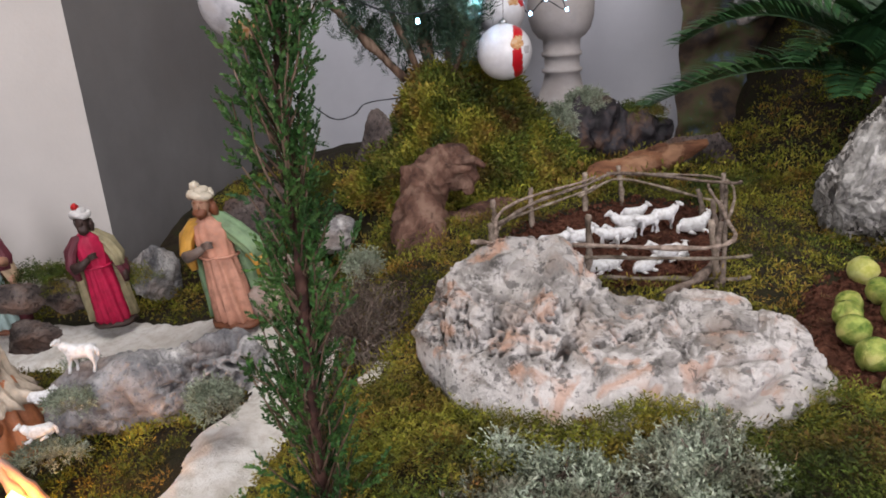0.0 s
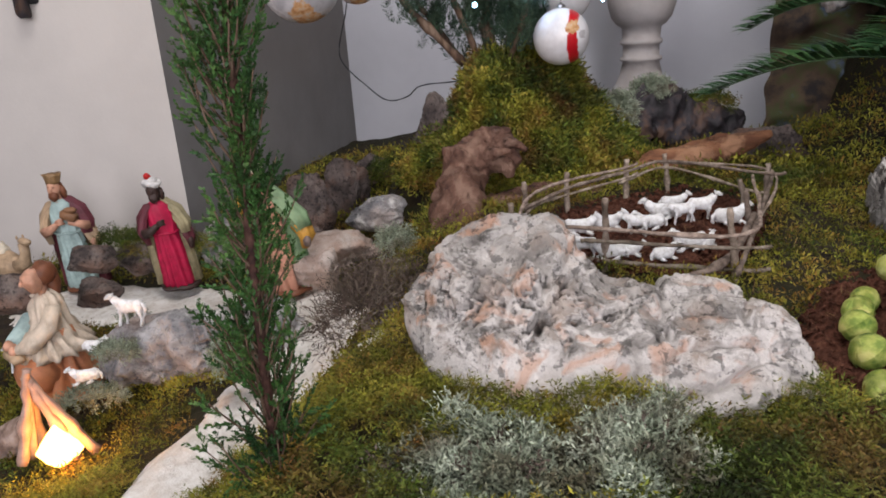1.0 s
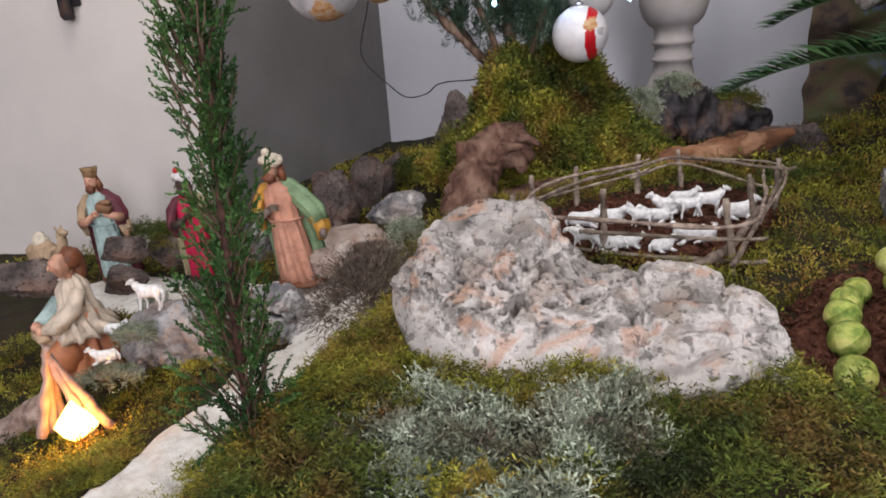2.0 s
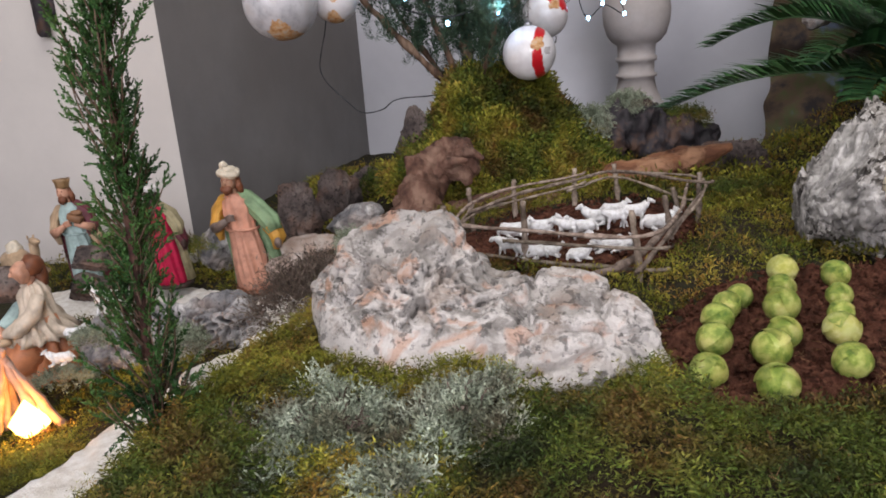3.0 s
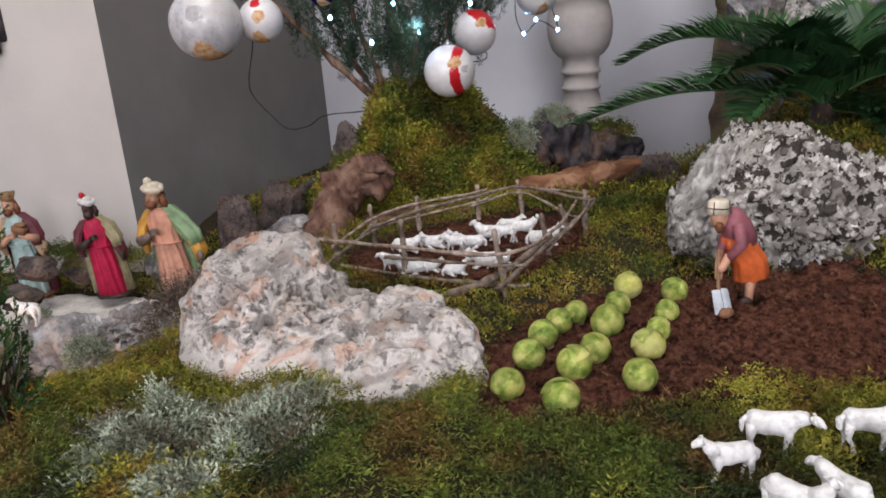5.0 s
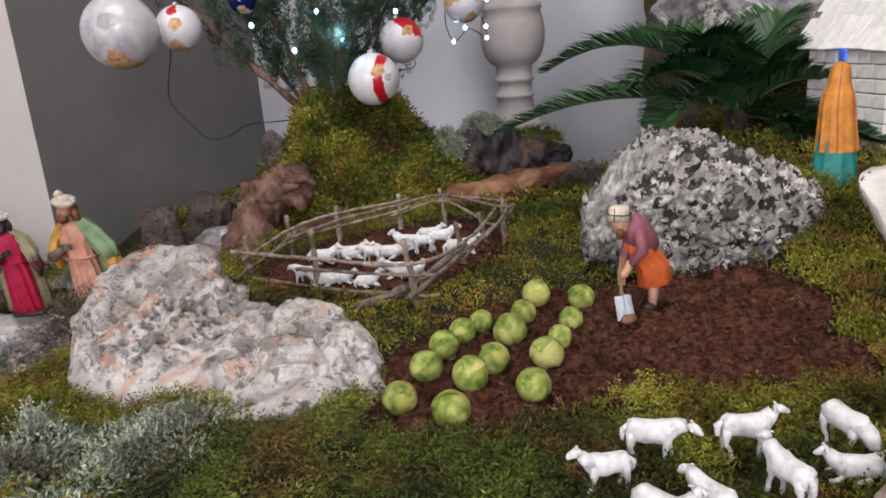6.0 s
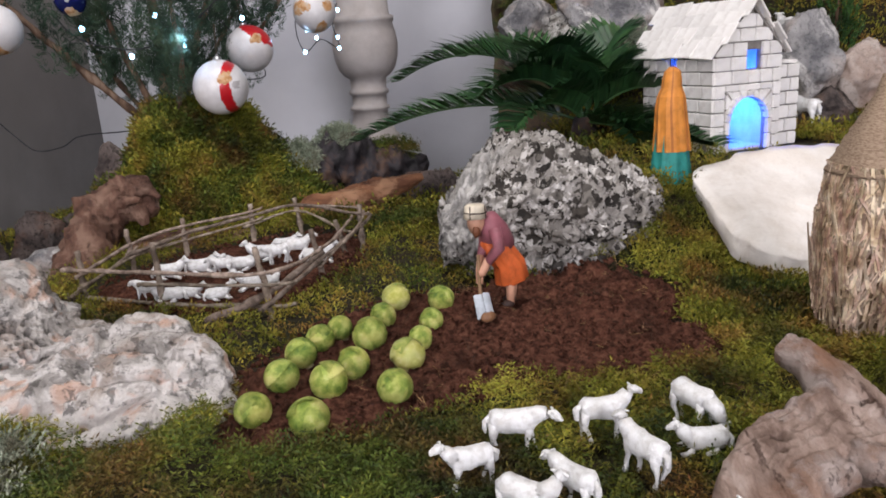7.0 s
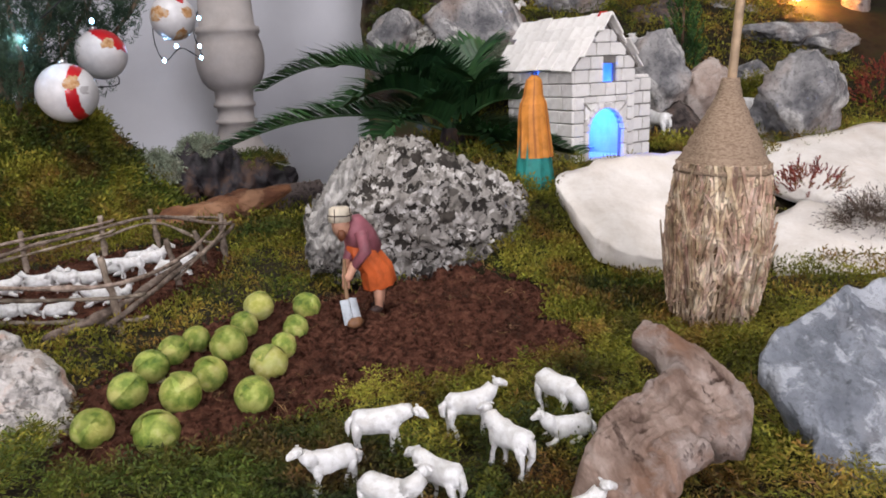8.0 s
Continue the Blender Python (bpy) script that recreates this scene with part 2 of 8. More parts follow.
M["soil"] = surf("peat_soil", [(0.043, 0.017, 0.011), (0.11, 0.044, 0.028), (0.175, 0.078, 0.05)], 120, 0.95, 1.0, 4, ((0.03, 0.013, 0.009), 18), 0.5, bump_dist=0.005, spec=0.08)
M["sand"] = surf("white_sand", [(0.62, 0.58, 0.52), (0.74, 0.71, 0.66), (0.8, 0.78, 0.74)], 60, 0.95, 0.9, 6, ((0.55, 0.5, 0.43), 14), 0.6, bump_dist=0.004)
M["moss"] = surf("moss_leaf", [(0.045, 0.05, 0.005), (0.15, 0.152, 0.014), (0.29, 0.265, 0.036)], 9, 0.7, 0, big=((0.2, 0.1, 0.022), 16), big_amt=0.8, island=0.42)
M["moss_dark"] = surf("moss_leaf_dark", [(0.017, 0.027, 0.004), (0.062, 0.086, 0.01), (0.15, 0.165, 0.024)], 9, 0.7, 0, big=((0.13, 0.062, 0.016), 16), big_amt=0.7, island=0.5)
M["lichen"] = surf("grey_lichen", [(0.13, 0.15, 0.10), (0.27, 0.31, 0.225), (0.45, 0.5, 0.39)], 22, 0.85, 0, big=((0.1, 0.08, 0.045), 24), big_amt=0.85, island=0.5)
M["scrub"] = surf("dry_scrub", [(0.05, 0.036, 0.027), (0.12, 0.09, 0.07), (0.19, 0.16, 0.13)], 20, 0.85, 0, island=0.4)
M["conifer"] = surf("cypress_leaf", [(0.014, 0.04, 0.011), (0.036, 0.092, 0.021), (0.085, 0.165, 0.04)], 14, 0.55, 0, island=0.4)
M["pine"] = surf("pine_needles", [(0.012, 0.03, 0.018), (0.03, 0.06, 0.035), (0.055, 0.09, 0.05)], 10, 0.6, 0, island=0.4)
M["frond"] = surf("palm_leaflet", [(0.012, 0.034, 0.014), (0.024, 0.07, 0.024), (0.05, 0.11, 0.036)], 8, 0.38, 0, island=0.35)
M["bark"] = surf("bark", [(0.05, 0.03, 0.02), (0.12, 0.075, 0.05), (0.2, 0.14, 0.1)], 60, 0.85, 0.7, 4, stretch=(1, 1, 0.25))
M["twig"] = surf("twig_bark", [(0.1, 0.075, 0.055), (0.2, 0.155, 0.12), (0.32, 0.26, 0.21)], 70, 0.8, 0.6, 4, vary=0.25)
M["drift"] = surf("driftwood", [(0.13, 0.085, 0.065), (0.25, 0.18, 0.145), (0.37, 0.295, 0.255)], 26, 0.72, 0.7, 9, ((0.2, 0.095, 0.05), 11), 0.6, stretch=(1.8, 0.6, 1.6), bump_dist=0.003)
M["root"] = surf("red_brown_root", [(0.045, 0.02, 0.014), (0.13, 0.066, 0.045), (0.23, 0.14, 0.1)], 18, 0.7, 1.0, 9, ((0.075, 0.032, 0.02), 16), 0.75, stretch=(1.7, 1.7, 0.5), bump_dist=0.005)
M["redwood"] = surf("split_red_wood", [(0.1, 0.04, 0.02), (0.22, 0.1, 0.05), (0.32, 0.17, 0.09)], 30, 0.8, 0.9, 4, stretch=(0.25, 1, 1), bump_dist=0.004)
M["burntwood"] = surf("dark_burl", [(0.012, 0.011, 0.012), (0.035, 0.03, 0.034), (0.085, 0.05, 0.035)], 20, 0.65, 0.9, 4, bump_dist=0.004)
def weathered(m, pale, dark, grain):
    """Bleached patches and long dark cracks along the grain of a wood."""
    nt = m.node_tree
    N, L = nt.nodes, nt.links.new
    bs = N["Principled BSDF"]
    tc = N.new("ShaderNodeTexCoord")
    for stretch, scale, lo, hi, amt, c in (((1, 1, 1), 16, 0.52, 0.62, 0.7, pale), (grain, 40, 0.6, 0.66, 0.75, dark), ((1, 1, 1), 70, 0.66, 0.7, 0.6, dark)):
        mp = N.new("ShaderNodeMapping")
        mp.inputs["Scale"].default_value = stretch
        L(tc.outputs["Object"], mp.inputs[0])
        n = N.new("ShaderNodeTexNoise")
        n.inputs["Scale"].default_value, n.inputs["Detail"].default_value, n.inputs["Roughness"].default_value = scale, 9, 0.66
        L(mp.outputs[0], n.inputs["Vector"])
        mr = N.new("ShaderNodeMapRange")
        mr.inputs[1].default_value, mr.inputs[2].default_value, mr.inputs[4].default_value = lo, hi, amt
        L(n.outputs["Fac"], mr.inputs[0])
        mx = N.new("ShaderNodeMix")
        mx.data_type = "RGBA"
        L(mr.outputs[0], mx.inputs[0])
        L(bs.inputs["Base Color"].links[0].from_socket, mx.inputs[6])
        mx.inputs[7].default_value = (*c, 1)
        L(mx.outputs[2], bs.inputs["Base Color"])
        bp = N.new("ShaderNodeBump")
        bp.invert = c == dark
        bp.inputs["Strength"].default_value, bp.inputs["Distance"].default_value = 0.7, 0.004
        L(mr.outputs[0], bp.inputs["Height"])
        L(bs.inputs["Normal"].links[0].from_socket, bp.inputs["Normal"])
        L(bp.outputs[0], bs.inputs["Normal"])


weathered(M["drift"], (0.36, 0.31, 0.285), (0.06, 0.028, 0.018), (2.2, 0.5, 1.5))
weathered(M["root"], (0.24, 0.15, 0.11), (0.035, 0.015, 0.01), (2.0, 2.0, 0.4))
weathered(M["redwood"], (0.34, 0.19, 0.11), (0.03, 0.012, 0.008), (0.4, 2.0, 2.0))
M["rock_pale"] = stone("pale_limestone", (0.25, 0.23, 0.21), (0.52, 0.485, 0.45), (0.48, 0.34, 0.25), 30, 75, 0.4, (0.74, 0.70, 0.665), 0.6, 0.65, 1.0, (0.08, 7.0), streak=(0.56, 0.29, 0.17), chip=1.0, cap=(0.135, 5.0, (0.34, 0.33, 0.315)))
M["rock_lichen"] = stone("lichen_limestone", (0.085, 0.078, 0.068), (0.56, 0.54, 0.5), (0.16, 0.11, 0.065), 58, 110, 0.4, (0.68, 0.67, 0.64), 0.75, 0.92, 1.0)
def flaky(name):
    """Black rock under a broken crust of grey and white lichen flakes."""
    m = bpy.data.materials.new(name)
    m.use_nodes = True
    nt = m.node_tree
    N, L = nt.nodes, nt.links.new
    bs = N["Principled BSDF"]
    tc = N.new("ShaderNodeTexCoord")
    warp = N.new("ShaderNodeTexNoise")
    warp.inputs["Scale"].default_value, warp.inputs["Detail"].default_value = 70, 4
    L(tc.outputs["Object"], warp.inputs["Vector"])
    sc = N.new("ShaderNodeVectorMath")
    sc.operation = "SCALE"
    sc.inputs["Scale"].default_value = 0.022
    L(warp.outputs["Color"], sc.inputs[0])
    ad = N.new("ShaderNodeVectorMath")
    L(tc.outputs["Object"], ad.inputs[0])
    L(sc.outputs[0], ad.inputs[1])
    col, hgt = None, None
    for scale, lo, hi in ((70, 0.42, 0.5), (150, 0.4, 0.5)):
        vo = N.new("ShaderNodeTexVoronoi")
        vo.inputs["Scale"].default_value = scale
        L(ad.outputs[0], vo.inputs["Vector"])
        cr = N.new("ShaderNodeValToRGB")
        e = cr.color_ramp.elements
        e[0].position, e[0].color = 0.0, (0.03, 0.027, 0.024, 1)
        e[1].position, e[1].color = 1.0, (0.62, 0.6, 0.57, 1)
        for pos, c in ((0.15, (0.05, 0.043, 0.036)), (0.2, (0.19, 0.175, 0.155)), (0.65, (0.37, 0.35, 0.325))):
            q = e.new(pos)
            q.color = (*c, 1)
        sr = N.new("ShaderNodeSeparateColor")
        L(vo.outputs["Color"], sr.inputs[0])
        L(sr.outputs[0], cr.inputs[0])
        if col is None:
            col, hgt = cr.outputs[0], vo.outputs["Distance"]
        else:
            mx = N.new("ShaderNodeMix")
            mx.data_type = "RGBA"
            mx.inputs[0].default_value = 1.0
            mx.blend_type = "DARKEN"
            L(col, mx.inputs[6])
            L(cr.outputs[0], mx.inputs[7])
            col = mx.outputs[2]
    # smooth grey stone shows where the crust is missing
    big = N.new("ShaderNodeTexNoise")
    big.inputs["Scale"].default_value, big.inputs["Detail"].default_value = 7, 5
    L(tc.outputs["Object"], big.inputs["Vector"])
    sp = N.new("ShaderNodeSeparateXYZ")
    L(tc.outputs["Object"], sp.inputs[0])
    ma = N.new("ShaderNodeMath")
    ma.operation = "MULTIPLY_ADD"
    ma.inputs[1].default_value = -1.4
    L(sp.outputs[0], ma.inputs[0])
    L(big.outputs["Fac"], ma.inputs[2])
    mr = N.new("ShaderNodeMapRange")
    mr.inputs[1].default_value, mr.inputs[2].default_value, mr.inputs[4].default_value = 0.56, 0.68, 0.8
    L(ma.outputs[0], mr.inputs[0])
    fine = N.new("ShaderNodeTexNoise")
    fine.inputs["Scale"].default_value, fine.inputs["Detail"].default_value = 45, 8
    L(tc.outputs["Object"], fine.inputs["Vector"])
    gr = N.new("ShaderNodeValToRGB")
    e = gr.color_ramp.elements
    e[0].position, e[0].color = 0.35, (0.14, 0.135, 0.13, 1)
    e[1].position, e[1].color = 0.65, (0.5, 0.485, 0.46, 1)
    L(fine.outputs["Fac"], gr.inputs[0])
    mx = N.new("ShaderNodeMix")
    mx.data_type = "RGBA"
    L(mr.outputs[0], mx.inputs[0])
    L(col, mx.inputs[6])
    L(gr.outputs[0], mx.inputs[7])
    L(mx.outputs[2], bs.inputs["Base Color"])
    bs.inputs["Roughness"].default_value, bs.inputs["Specular IOR Level"].default_value = 0.9, 0.2
    bp = N.new("ShaderNodeBump")
    bp.inputs["Strength"].default_value, bp.inputs["Distance"].default_value = 0.9, 0.004
    L(fine.outputs["Fac"], bp.inputs["Height"])
    L(bp.outputs[0], bs.inputs["Normal"])
    return m


M["rock_crust"] = flaky("crusted_limestone")
M["rock_grey"] = stone("grey_limestone", (0.10, 0.10, 0.108), (0.36, 0.35, 0.345), (0.42, 0.25, 0.15), 15, 150, 0.3, (0.66, 0.64, 0.61), 0.85, 0.4, 0.9)
M["rock_blue"] = stone("blue_grey_rock", (0.15, 0.165, 0.19), (0.30, 0.325, 0.365), (0.27, 0.235, 0.21), 26, 95, 0.35, (0.56, 0.585, 0.63), 0.6, 0.3, 0.9, rough=0.5, chip=0.5)
M["rock_brown"] = stone("brown_rock", (0.045, 0.036, 0.034), (0.15, 0.118, 0.105), (0.18, 0.095, 0.06), 24, 120, 0.6, (0.27, 0.23, 0.205), 0.5, 0.7, 1.0)
M["rock_pink"] = stone("pink_limestone", (0.3, 0.22, 0.18), (0.5, 0.42, 0.37), (0.45, 0.26, 0.17), 18, 140, 0.5, (0.55, 0.5, 0.46), 0.6, 0.3)
M["slab"] = stone("white_slab", (0.66, 0.61, 0.55), (0.82, 0.78, 0.73), (0.66, 0.56, 0.45), 14, 160, 0.3, (0.86, 0.83, 0.79), 0.6, 0.06, 0.35)


# ---- the lie of the ground ----
def ground_z(x, y):
    x, y = np.asarray(x, float), np.asarray(y, float)
    z = -0.15 * ramp(-x, 0.0 , 0.22) - 0.075 * ramp(-x, 0.24, 0.6)
    z = z * (1 - 0.45 * ramp(y, 1.5, 2.0))
    z = z + 0.115 * ramp(y - 0.85 - 0.3 * np.clip(x - 0.95, 0, 1), 0.0, 0.19) * ramp(x, 0.66, 0.9)
    z = z + 0.34 * ramp(y, 1.35, 2.2) * ramp(x - 0.12 * (y - 1.4), 0.86, 1.12)
    z = z + 0.02 * np.exp(-((x - 0.36) / 0.13) ** 2 - ((y - 0.42) / 0.07) ** 2)
    z = z - 0.02 * ramp(0.34 - y, 0.0, 0.2)
    z = z + 0.009 * ramp(0.54 - y, 0.0, 0.07) * ramp(x, 0.42, 0.55)
    z = z - 0.35 * ramp(y, 1.76, 1.95) * (1 - ramp(x - 0.12 * (y - 1.4), 0.78, 0.92)) * ramp(x, -0.3, -0.12)
    return z


def gz(x, y):
    return float(ground_z(x, y))


def wobble(x, y, scale, seed):
    p = np.stack([np.asarray(x, float).ravel(), np.asarray(y, float).ravel(), np.zeros(np.asarray(x).size)], 1) * scale
    return fbm(p, 4, seed).reshape(np.asarray(x).shape)


def inside(x, y, poly):
    x, y = np.asarray(x, float), np.asarray(y, float)
    hit = np.zeros(x.shape, bool)
    for (x0, y0), (x1, y1) in zip(poly, poly[1:] + poly[:1]):
        cut = (y0 > y) != (y1 > y)
        with np.errstate(divide="ignore", invalid="ignore"):
            hit ^= cut & (x < (x1 - x0) * (y - y0) / (y1 - y0 + 1e-12) + x0)
    return hit


def sheet(name, x0, x1, y0, y1, step, mat, rise, rough, scale, seed, keep=None, edge=0.0):
    """A piece of uneven ground, cut to an outline, that follows the lie of the land."""
    xs, ys = np.arange(x0, x1 + step / 2, step), np.arange(y0, y1 + step / 2, step)
    gx, gy = np.meshgrid(xs, ys)
    jx = gx + 0.3 * step * wobble(gx, gy, 3 / step * 0.11, 77)
    zz = ground_z(jx, gy) + rise + rough * wobble(jx, gy, scale, seed) + 0.4 * rough * wobble(jx, gy, scale * 3.7, seed + 9)
    ok = np.ones(gx.shape, bool) if keep is None else keep(jx, gy)
    if keep is not None:
        near = ok.copy()
        for s in range(3):
            p = np.pad(near, 1)
            near = near & p[:-2, 1:-1] & p[2:, 1:-1] & p[1:-1, :-2] & p[1:-1, 2:]
            zz = np.where(near, zz, zz - edge / 3)
    idx = np.full(gx.shape, -1)
    idx[ok] = np.arange(ok.sum())
    v = np.stack([jx[ok], gy[ok], zz[ok]], 1)
    q = np.stack([idx[:-1, :-1], idx[:-1, 1:], idx[1:, 1:], idx[1:, :-1]], -1).reshape(-1, 4)
    q = q[(q >= 0).all(1)]
    ob = new(name, mesh_of(name, v, q, [mat]))
    return ob


PIER_X, PIER_Y, BACK_X, BACK_Y = -0.741, 1.581, -0.63, 2.709
ground = sheet("ground", -2.4, 2.9, 0.1, 2.68, 0.018, M["earth"], -0.006, 0.006, 22, 3)
tagged(ground, "dark earth and moss bed of the display", "ground", kind="structure")
SOIL = [(0.385, 0.50), (0.437, 0.478), (0.49, 0.515), (0.55, 0.552), (0.61, 0.58), (0.70, 0.60), (0.80, 0.60), (0.85, 0.62), (0.865, 0.68), (0.84, 0.73), (0.885, 0.82), (0.85, 0.88), (0.78, 0.92), (0.69, 0.90), (0.60, 0.885), (0.54, 0.87), (0.46, 0.81), (0.405, 0.73), (0.37, 0.65)]
PEN = [(0.075, 1.0), (0.11, 0.93), (0.2, 0.885), (0.3, 0.865), (0.37, 0.87), (0.43, 0.98), (0.47, 1.1), (0.45, 1.22), (0.36, 1.27), (0.25, 1.23), (0.15, 1.15)]
soil = sheet("soil_bed", 0.34, 0.92, 0.45, 0.95, 0.004, M["soil"], 0.007, 0.011, 60, 5, lambda x, y: inside(x + 0.012 * wobble(x, y, 30, 8), y + 0.012 * wobble(x, y, 30, 9), SOIL), 0.012)
tagged(soil, "dark brown loose peat soil of the vegetable bed", "soil", kind="structure")
pen_soil = sheet("pen_soil", 0.04, 0.5, 0.84, 1.3, 0.008, M["soil"], 0.006, 0.006, 50, 6, lambda x, y: inside(x, y, PEN), 0.012)
tagged(pen_soil, "dark brown soil inside the sheep pen", "soil", kind="structure")
TRACK = [(-0.34, 0.42, 0.072), (-0.28, 0.55, 0.067), (-0.275, 0.65, 0.064), (-0.255, 0.75, 0.062), (-0.225, 0.82, 0.082), (-0.2, 0.92, 0.077), (-0.205, 1.02, 0.077), (-0.3, 1.12, 0.092), (-0.42, 1.2, 0.102), (-0.56, 1.26, 0.112), (-0.72, 1.3, 0.112), (-0.9, 1.3, 0.112)]


def on_track(x, y, grow=0.0):
    ok = np.zeros(np.asarray(x).shape, bool)
    for (x0, y0, w0), (x1, y1, w1) in zip(TRACK, TRACK[1:]):
        t = np.clip(((x - x0) * (x1 - x0) + (y - y0) * (y1 - y0)) / ((x1 - x0) ** 2 + (y1 - y0) ** 2), 0, 1)
        d = np.hypot(x - x0 - t * (x1 - x0), y - y0 - t * (y1 - y0))
        ok |= d < (w0 + t * (w1 - w0)) * (1 + 0.35 * wobble(x, y, 28, 12)) + grow
    return ok


track = sheet("sand_path", -1.05, -0.1, 0.36, 1.45, 0.008, M["sand"], 0.008, 0.006, 60, 7, on_track, 0.014)
tagged(track, "path of coarse white sand", "path", kind="structure")

# ---- the hall ----
def slab_box(name, x0, x1, y0, y1, z0, z1, mat, label, category):
    g = Geo()
    g.box(((x0 + x1) / 2, (y0 + y1) / 2, (z0 + z1) / 2), (x1 - x0, y1 - y0, z1 - z0))
    return tagged(part(name, g, mat, smooth=False), label, category, kind="structure")


FLOOR_Z, TOP_Z = -0.95, 2.75
# floor, ceiling, side and south walls are unseen, added dark to limit bounce
slab_box("floor", -3.2, 3.4, -3.2, 3.0, FLOOR_Z - 0.1, FLOOR_Z, M["roomfloor"], "unseen floor of the hall, kept dark to limit bounced light", "floor")
slab_box("ceiling", -3.2, 3.4, -3.2, 3.0, TOP_Z, TOP_Z + 0.1, M["hall"], "unseen ceiling, kept dark to limit bounced light", "ceiling")
slab_box("wall_north", -3.2, 3.4, BACK_Y, BACK_Y + 0.2, FLOOR_Z, TOP_Z, M["wall"], "white plaster back wall", "wall")
slab_box("wall_west", -3.3, -3.1, -3.2, PIER_Y, FLOOR_Z, TOP_Z, M["hall"], "unseen side wall, kept dark to limit bounced light", "wall")
slab_box("wall_east", 3.2, 3.4, -3.2, BACK_Y, FLOOR_Z, TOP_Z, M["hall"], "unseen side wall, kept dark to limit bounced light", "wall")
for nm, x0, x1, z0, z1 in (("wall_south_1", -3.1, -2.4, FLOOR_Z, TOP_Z), ("wall_south_2", -0.8, 0.8, FLOOR_Z, TOP_Z), ("wall_south_3", 2.4, 3.2, FLOOR_Z, TOP_Z), ("wall_south_4", -2.4, -0.8, FLOOR_Z, 0.4), ("wall_south_5", 0.8, 2.4, FLOOR_Z, 0.4), ("wall_south_6", -2.4, -0.8, 2.4, TOP_Z), ("wall_south_7", 0.8, 2.4, 2.4, TOP_Z)):
    slab_box(nm, x0, x1, -3.2, -3.0, z0, z1, M["hall"], "unseen dark wall behind the viewer, with tall openings for the added lights", "wall")
# the pier: cream front, side running back to the corner darkened for shade
g = Geo()
pts = [(-3.1, PIER_Y), (PIER_X, PIER_Y), (BACK_X, BACK_Y - 0.001), (-3.1, BACK_Y - 0.001)]
g.add([(x, y, FLOOR_Z) for x, y in pts] + [(x, y, TOP_Z) for x, y in pts], [(0, 1, 5, 4), (2, 3, 7, 6), (3, 0, 4, 7), (0, 3, 2, 1), (4, 5, 6, 7)], 0)
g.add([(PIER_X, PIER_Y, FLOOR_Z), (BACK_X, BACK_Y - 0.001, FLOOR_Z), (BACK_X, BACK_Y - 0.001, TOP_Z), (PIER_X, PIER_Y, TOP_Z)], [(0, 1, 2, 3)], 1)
tagged(part("wall_pier", g, [M["cream"], M["shaded_wall"]], smooth=False), "cream plaster pier with its side darkened grey for shade", "wall", kind="structure")
# crumpled rock-printed paper standing behind the slope
PAPER = surf("rock_paper", [(0.03, 0.028, 0.03), (0.11, 0.075, 0.05), (0.085, 0.1, 0.04), (0.11, 0.14, 0.22)], 7, 0.8, 0.5, 8, ((0.035, 0.02, 0.012), 9), 0.6)
gx, gz2 = np.meshgrid(np.linspace(0.8, 3.0, 160), np.linspace(-0.35, 1.3, 110))
p = np.stack([gx.ravel(), gz2.ravel(), np.zeros(gx.size)], 1)
d1, d2, tag = cells(p * 9 + 0.5 * fbm(p * 8, 2, 2)[:, None], 5)
gy = 2.47 + 0.10 * (tag - 0.5) * ramp(d2 - d1, 0, 0.5) + 0.05 * fbm(p * 4, 4, 12)
v = np.stack([gx.ravel() + 0.03 * fbm(p * 12, 3, 14), gy, gz2.ravel()], 1)
idx = np.arange(gx.size).reshape(gx.shape)
q = np.stack([idx[:-1, :-1], idx[:-1, 1:], idx[1:, 1:], idx[1:, :-1]], -1).reshape(-1, 4)
v = np.vstack([v, v + np.array((0, 0.004, 0))])
ring = np.concatenate([idx[0], idx[1:, -1], idx[-1, :-1][::-1], idx[1:-1, 0][::-1]])
rim_q = np.stack([np.roll(ring, -1), ring, ring + gx.size, np.roll(ring, -1) + gx.size], 1)
tagged(new("backdrop", mesh_of("backdrop", v, np.vstack([q, q[:, ::-1] + gx.size, rim_q]), [PAPER])), "crumpled rock-printed paper in brown, green and blue", "backdrop", kind="structure")
# the front skirt of the display
slab_box("display_front", -2.4, 2.9, 0.06, 0.1, FLOOR_Z, -0.23, M["burntwood"], "dark board front of the display", "board")
# ---- rocks ----
def unit(v):
    return v / (np.linalg.norm(v) + 1e-9)


def ico(sub):
    bm = bmesh.new()
    bmesh.ops.create_icosphere(bm, subdivisions=sub, radius=1)
    v = np.array([p.co[:] for p in bm.verts])
    f = np.array([[p.index for p in q.verts] for q in bm.faces])
    bm.free()
    return v, f


ICO = {k: ico(k) for k in (3, 4, 5, 6)}


